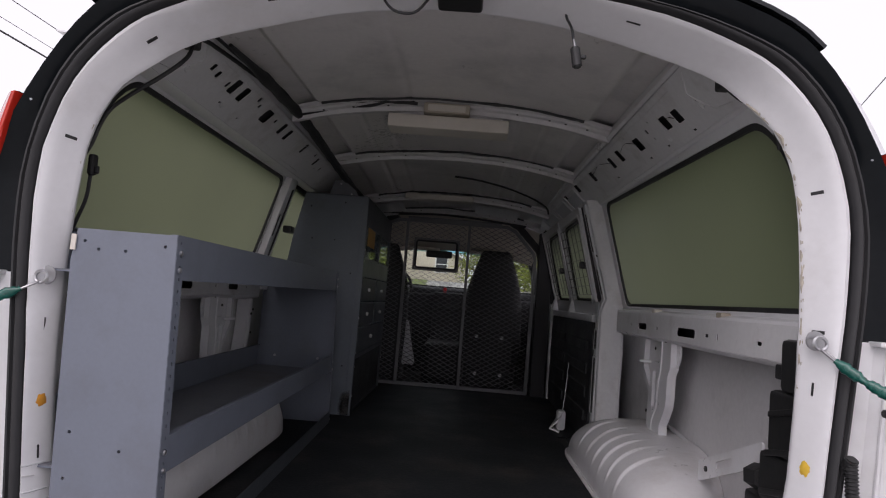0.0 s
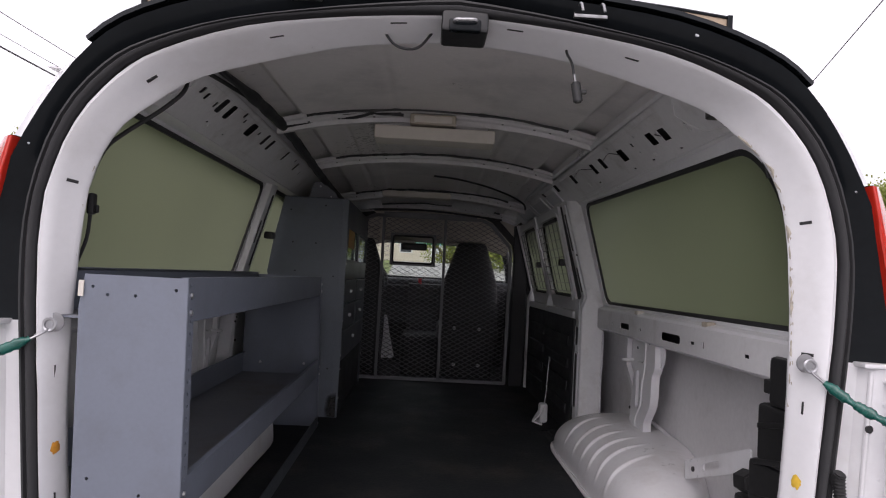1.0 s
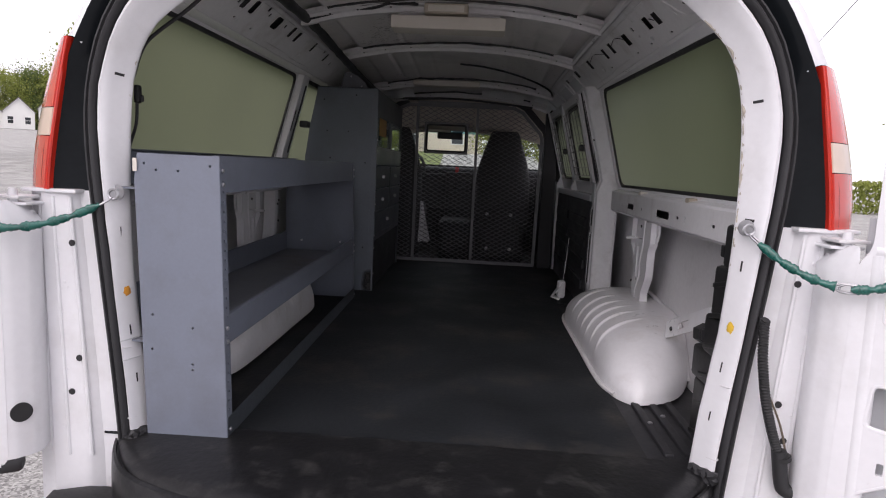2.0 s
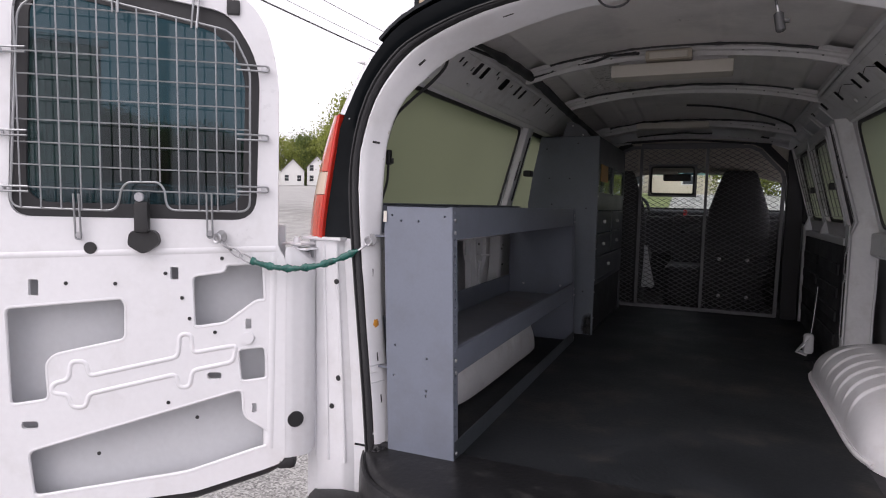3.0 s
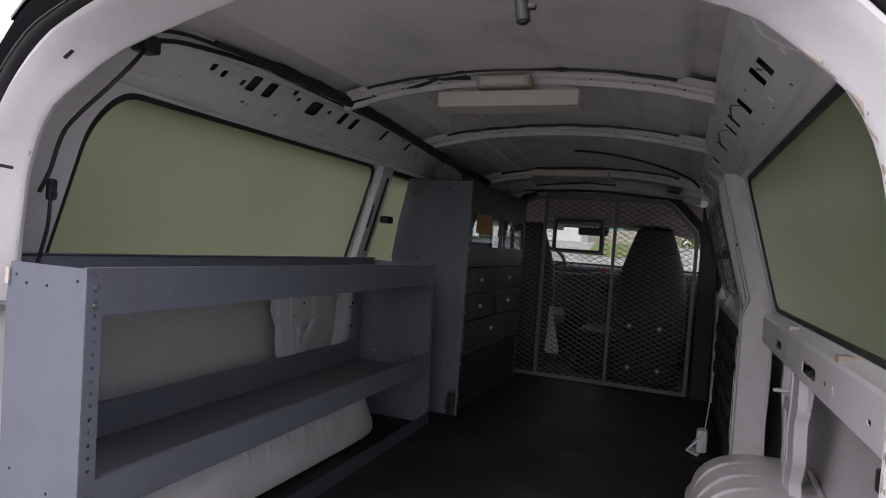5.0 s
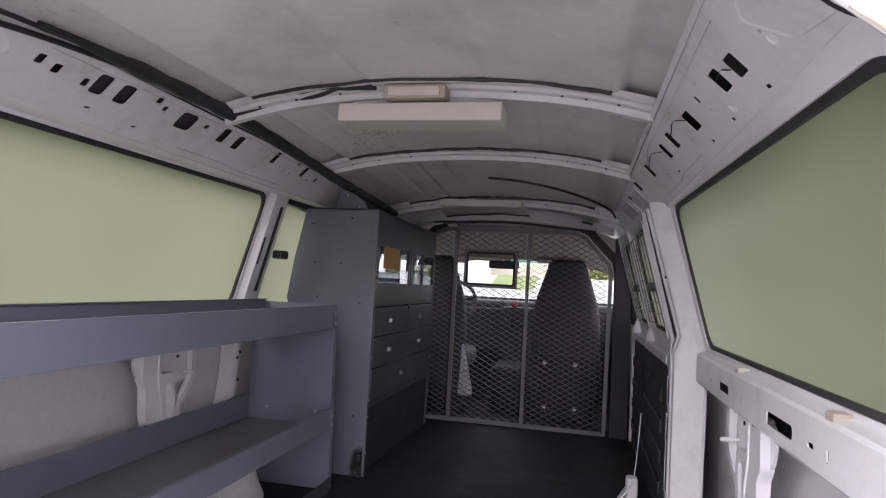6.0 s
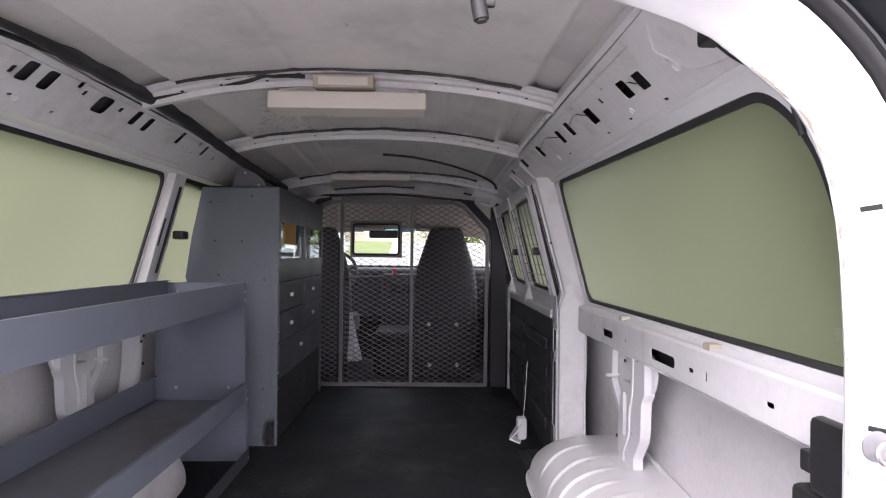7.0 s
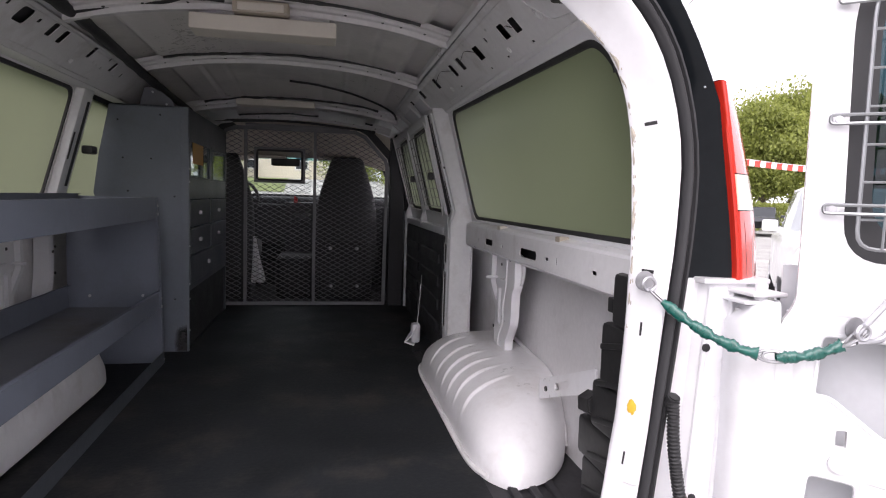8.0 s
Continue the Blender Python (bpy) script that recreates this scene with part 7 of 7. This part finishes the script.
# the street climbs away towards a row of small houses
way = Vector((-0.61, 0.79, 0))
across = Vector((0.79, 0.61, 0))
bm = bands([[tuple(way * d + across * w + Vector((0, 0, z))) for w in (-30, -10, 10, 28)] for d, z in ((36, -0.02), (60, 1.4), (100, 3.3), (150, 4.9), (210, 5.6))])
tagged(part("road", bm, ASPHALT, smooth=0), "pale worn street climbing away from the yard", "road", kind="structure")
house(-90.9, 117.2, 5.0, 7, 3.4, 2.6, 40, "small white sided house with a grey gable roof", 4.8)
house(-86.6, 121.2, 4.6, 7, 4.2, 2.6, 34, "narrow white sided house with a grey gable roof beside trees", 4.9)
house(-95.4, 115.0, 4.8, 7, 3.0, 2.0, 40, "low white sided house with a grey gable roof under trees", 4.8)
house(-9.4, 42, 7, 8, 4.6, 2.2, 5, "two-storey white sided house above the grass", 2.0)
house(-3.4, 54, 7.0, 8, 2.4, 1.2, -4, "low cream sided house above the grass bank", 2.4, CREAM)

# cream steel building with its corrugations
shed = thing("metal_building", "cream corrugated steel building with a plain eaves trim", "building", at=(-17.6, 8.0, 0))
shed.rotation_euler = (0, 0, radians(56))
xs = np.linspace(-9, 3.2, 245)
prof = [(x, -0.05 if (k % 8) in (0, 1) else 0.0) for k, x in enumerate(xs)]
part("wall", bands([[(x, y, z) for x, y in prof] for z in (0, 5.6)]), CREAM, shed, smooth=0)
part("side_wall", box(3.14, 3.2, 0.0, 8, 0, 5.6), CREAM, shed)
part("eaves_trim", box(-9.1, 3.4, -0.2, 0.05, 5.55, 5.75, 0.03), SIDING, shed)
part("vent", box(1.2, 1.5, -0.14, -0.03, 4.7, 5.0, 0.02), SIDING, shed)

fence = thing("fence", "pale slatted chain-link fence along the yard", "fence", at=(0, 0, 0))
for k in range(5):
    part("post", cyl((-15 + 0.9 * k, 8.0 + 0.7 * k, 0), (-15 + 0.9 * k, 8.0 + 0.7 * k, 1.75), 0.04, 8), FENCE, fence)
slats = bmesh.new()
for k in range(76):
    x = -15 + 0.0474 * k
    box(x, x + 0.0465, 8.0 + (x + 15) * 0.778, 8.02 + (x + 15) * 0.778, 0.05, 1.65, bm=slats)
tagged(part("slat_infill", slats, FENCE, fence, smooth=0), kind="stuff")
part("top_rail", tube([(-15, 8.0, 1.72), (-11.4, 10.8, 1.72)], 0.025, 8), FENCE, fence)

def hedge(x, y, ln, h, seed):
    hd = thing("hedge", "clipped green hedge at the yard's edge", "hedge", at=(x, y, 0))
    rnd = random.Random(seed)
    vs, fs = [], []
    for _ in range(int(ln * 450)):
        p = Vector((rnd.uniform(-ln / 2, ln / 2), rnd.gauss(0, 0.4), h * (1 - rnd.random() ** 2) + rnd.gauss(0, 0.06)))
        q = Euler((rnd.random() * 6, rnd.random() * 6, rnd.random() * 6)).to_matrix()
        n = len(vs)
        vs += [tuple(p + q @ Vector(c) * 0.10) for c in ((-1, -0.5, 0), (1, -0.4, 0), (1, 0.5, 0), (-1, 0.4, 0.2))]
        fs.append((n, n + 1, n + 2, n + 3))
    me = bpy.data.meshes.new("leaves")
    me.from_pydata(vs, [], fs)
    me.materials.append(LEAF)
    new("leaves", me).parent = hd


hedge(34, 34, 26, 1.7, 5)
hedge(11, 37, 15, 3.4, 7)
hedge(-14, 40, 10, 3.0, 8)

bunting = thing("bunting", "string of red and white plastic pennants across the lot", "bunting")
p0, p1 = Vector((11.5, 15.0, 2.92)), Vector((19.0, 16.5, 2.92))
part("string", tube([p0.lerp(p1, t) - Vector((0, 0, 0.5 * t * (1 - t))) for t in np.linspace(0, 1, 20)], 0.012, 5), WHITEPLASTIC, bunting)
for p in (p0, p1):
    part("pole", cyl((p.x, p.y, 0), (p.x, p.y, p.z + 0.1), 0.03, 8), FENCE, bunting)
for k in range(34):
    t = (k + 0.5) / 34
    c = p0.lerp(p1, t) - Vector((0, 0, 0.5 * t * (1 - t)))
    bm = bmesh.new()
    v4 = [bm.verts.new(c + Vector(d)) for d in ((-0.105, 0, 0), (0.105, 0, 0), (0.10, 0.02, -0.19), (-0.10, -0.02, -0.18))]
    bm.faces.new(v4)
    part("pennant", bm, FLAGRED if k % 2 else FLAGWHITE, bunting, smooth=0)


def car(x, y, turn, paint, label, ln=4.6, wd=1.8, ht=1.5, glass=None):
    """A parked car: a lofted body with glass, wheels and mirrors."""
    c = thing("car", label, "car", at=(x, y, 0))
    c.rotation_euler = (0, 0, radians(turn))
    up = ht / 1.5
    sec = [(-0.5, 0.45, 0.75, 0.80), (-0.47, 0.35, 0.92, 0.90), (-0.30, 0.30, 0.98, 0.98), (-0.14, 0.28, 1.02, 1.0), (0.3, 0.28, 1.0, 1.0), (0.45, 0.32, 0.98, 0.95), (0.5, 0.45, 0.85, 0.85)]
    rr = []
    for u, z0, z1, w in sec:
        hw, z1 = wd / 2 * w, z1 * up
        rr.append([(hw * a, u * ln, z) for a, z in ((-0.9, z0), (-1, z0 + 0.12), (-1, z1 - 0.15), (-0.9, z1), (0, z1 + 0.04), (0.9, z1), (1, z1 - 0.15), (1, z0 + 0.12), (0.9, z0))])
    b = bands(rr)
    bmesh.ops.holes_fill(b, edges=[e for e in b.edges if e.is_boundary])
    part("body", b, paint, c, smooth=40)
    gl = bands([[(wd / 2 * a, u * ln, z) for a, z in ((-0.88, 0.98 * up), (-0.72, zt), (0.72, zt), (0.88, 0.98 * up))] for u, zt in ((-0.2, 1.0 * up), (-0.05, ht - 0.03), (0.28, ht - 0.03), (0.43, 1.0 * up))])
    part("glasshouse", gl, glass or DARKGLASS, c, smooth=30)
    part("roof", box(-wd * 0.36, wd * 0.36, -0.04 * ln, 0.27 * ln, ht - 0.04, ht + 0.02, 0.02), paint, c)
    for sx in (-1, 1):
        part("mirror", box(sx * wd * 0.5 - (0.0 if sx > 0 else 0.2), sx * wd * 0.5 + (0.2 if sx > 0 else 0.0), -0.13 * ln, -0.10 * ln, 0.98 * up, 1.12 * up, 0.03), paint, c)
        for u in (-0.3, 0.3):
            wl = part("wheel", cyl((sx * wd * 0.38, u * ln, 0.32), (sx * wd * 0.5, u * ln, 0.32), 0.32, 24, bevel=0.03), SEAL, c)
            part("rim", cyl((sx * wd * 0.5, u * ln, 0.32), (sx * wd * 0.505, u * ln, 0.32), 0.2, 16), ZINC, wl)
    return c


car(7.45, 6.3, -37, CARWHITE, "white sport utility car parked in the yard", 4.8, 1.95, 1.75, PALEGLASS)
car(23.2, 28.3, -38, CARDARK, "dark parked car beyond the yard")
car(-6.0, 19, 90, CARWHITE, "white car parked across the street")
car(5.5, 13.5, 70, CARWHITE, "white car parked ahead of the van")
pole = thing("utility_pole", "grey wooden utility pole with a crossarm", "pole", at=(26.2, 63.0, 0))
part("shaft", cyl((0, 0, 0), (0, 0, 9), 0.16, 10, 0.11), WOOD, pole)
part("crossarm", box(-1.0, 1.0, -0.06, 0.06, 8.3, 8.45), WOOD, pole)


def utility_pole(x, y):
    p = thing("utility_pole", "grey wooden utility pole with a crossarm", "pole", at=(x, y, 0))
    part("shaft", cyl((0, 0, 0), (0, 0, 10), 0.16, 10, 0.11), WOOD, p)
    part("crossarm", box(-1.0, 1.0, -0.06, 0.06, 9.3, 9.45), WOOD, p)


for x, y in ((-14.3, -10), (-14.3, 46), (2.0, -13)):
    utility_pole(x, y)
for a, b, r in (((-14.3, -10, 8.8), (-14.3, 46, 8.8), 0.030), ((-14.3, -10, 9.9), (-14.3, 46, 9.9), 0.014), ((-14.4, -10, 9.3), (-14.4, 46, 9.2), 0.010), ((26.2, 63.0, 7.6), (2.0, -13, 9.4), 0.014)):
    a, b = Vector(a), Vector(b)
    cb = thing("overhead_cable", "thin dark overhead cable", "cable")
    part("wire", tube([a.lerp(b, t) - Vector((0, 0, 2.4 * t * (1 - t))) for t in np.linspace(0, 1, 16)], r, 5), SEAL, cb)
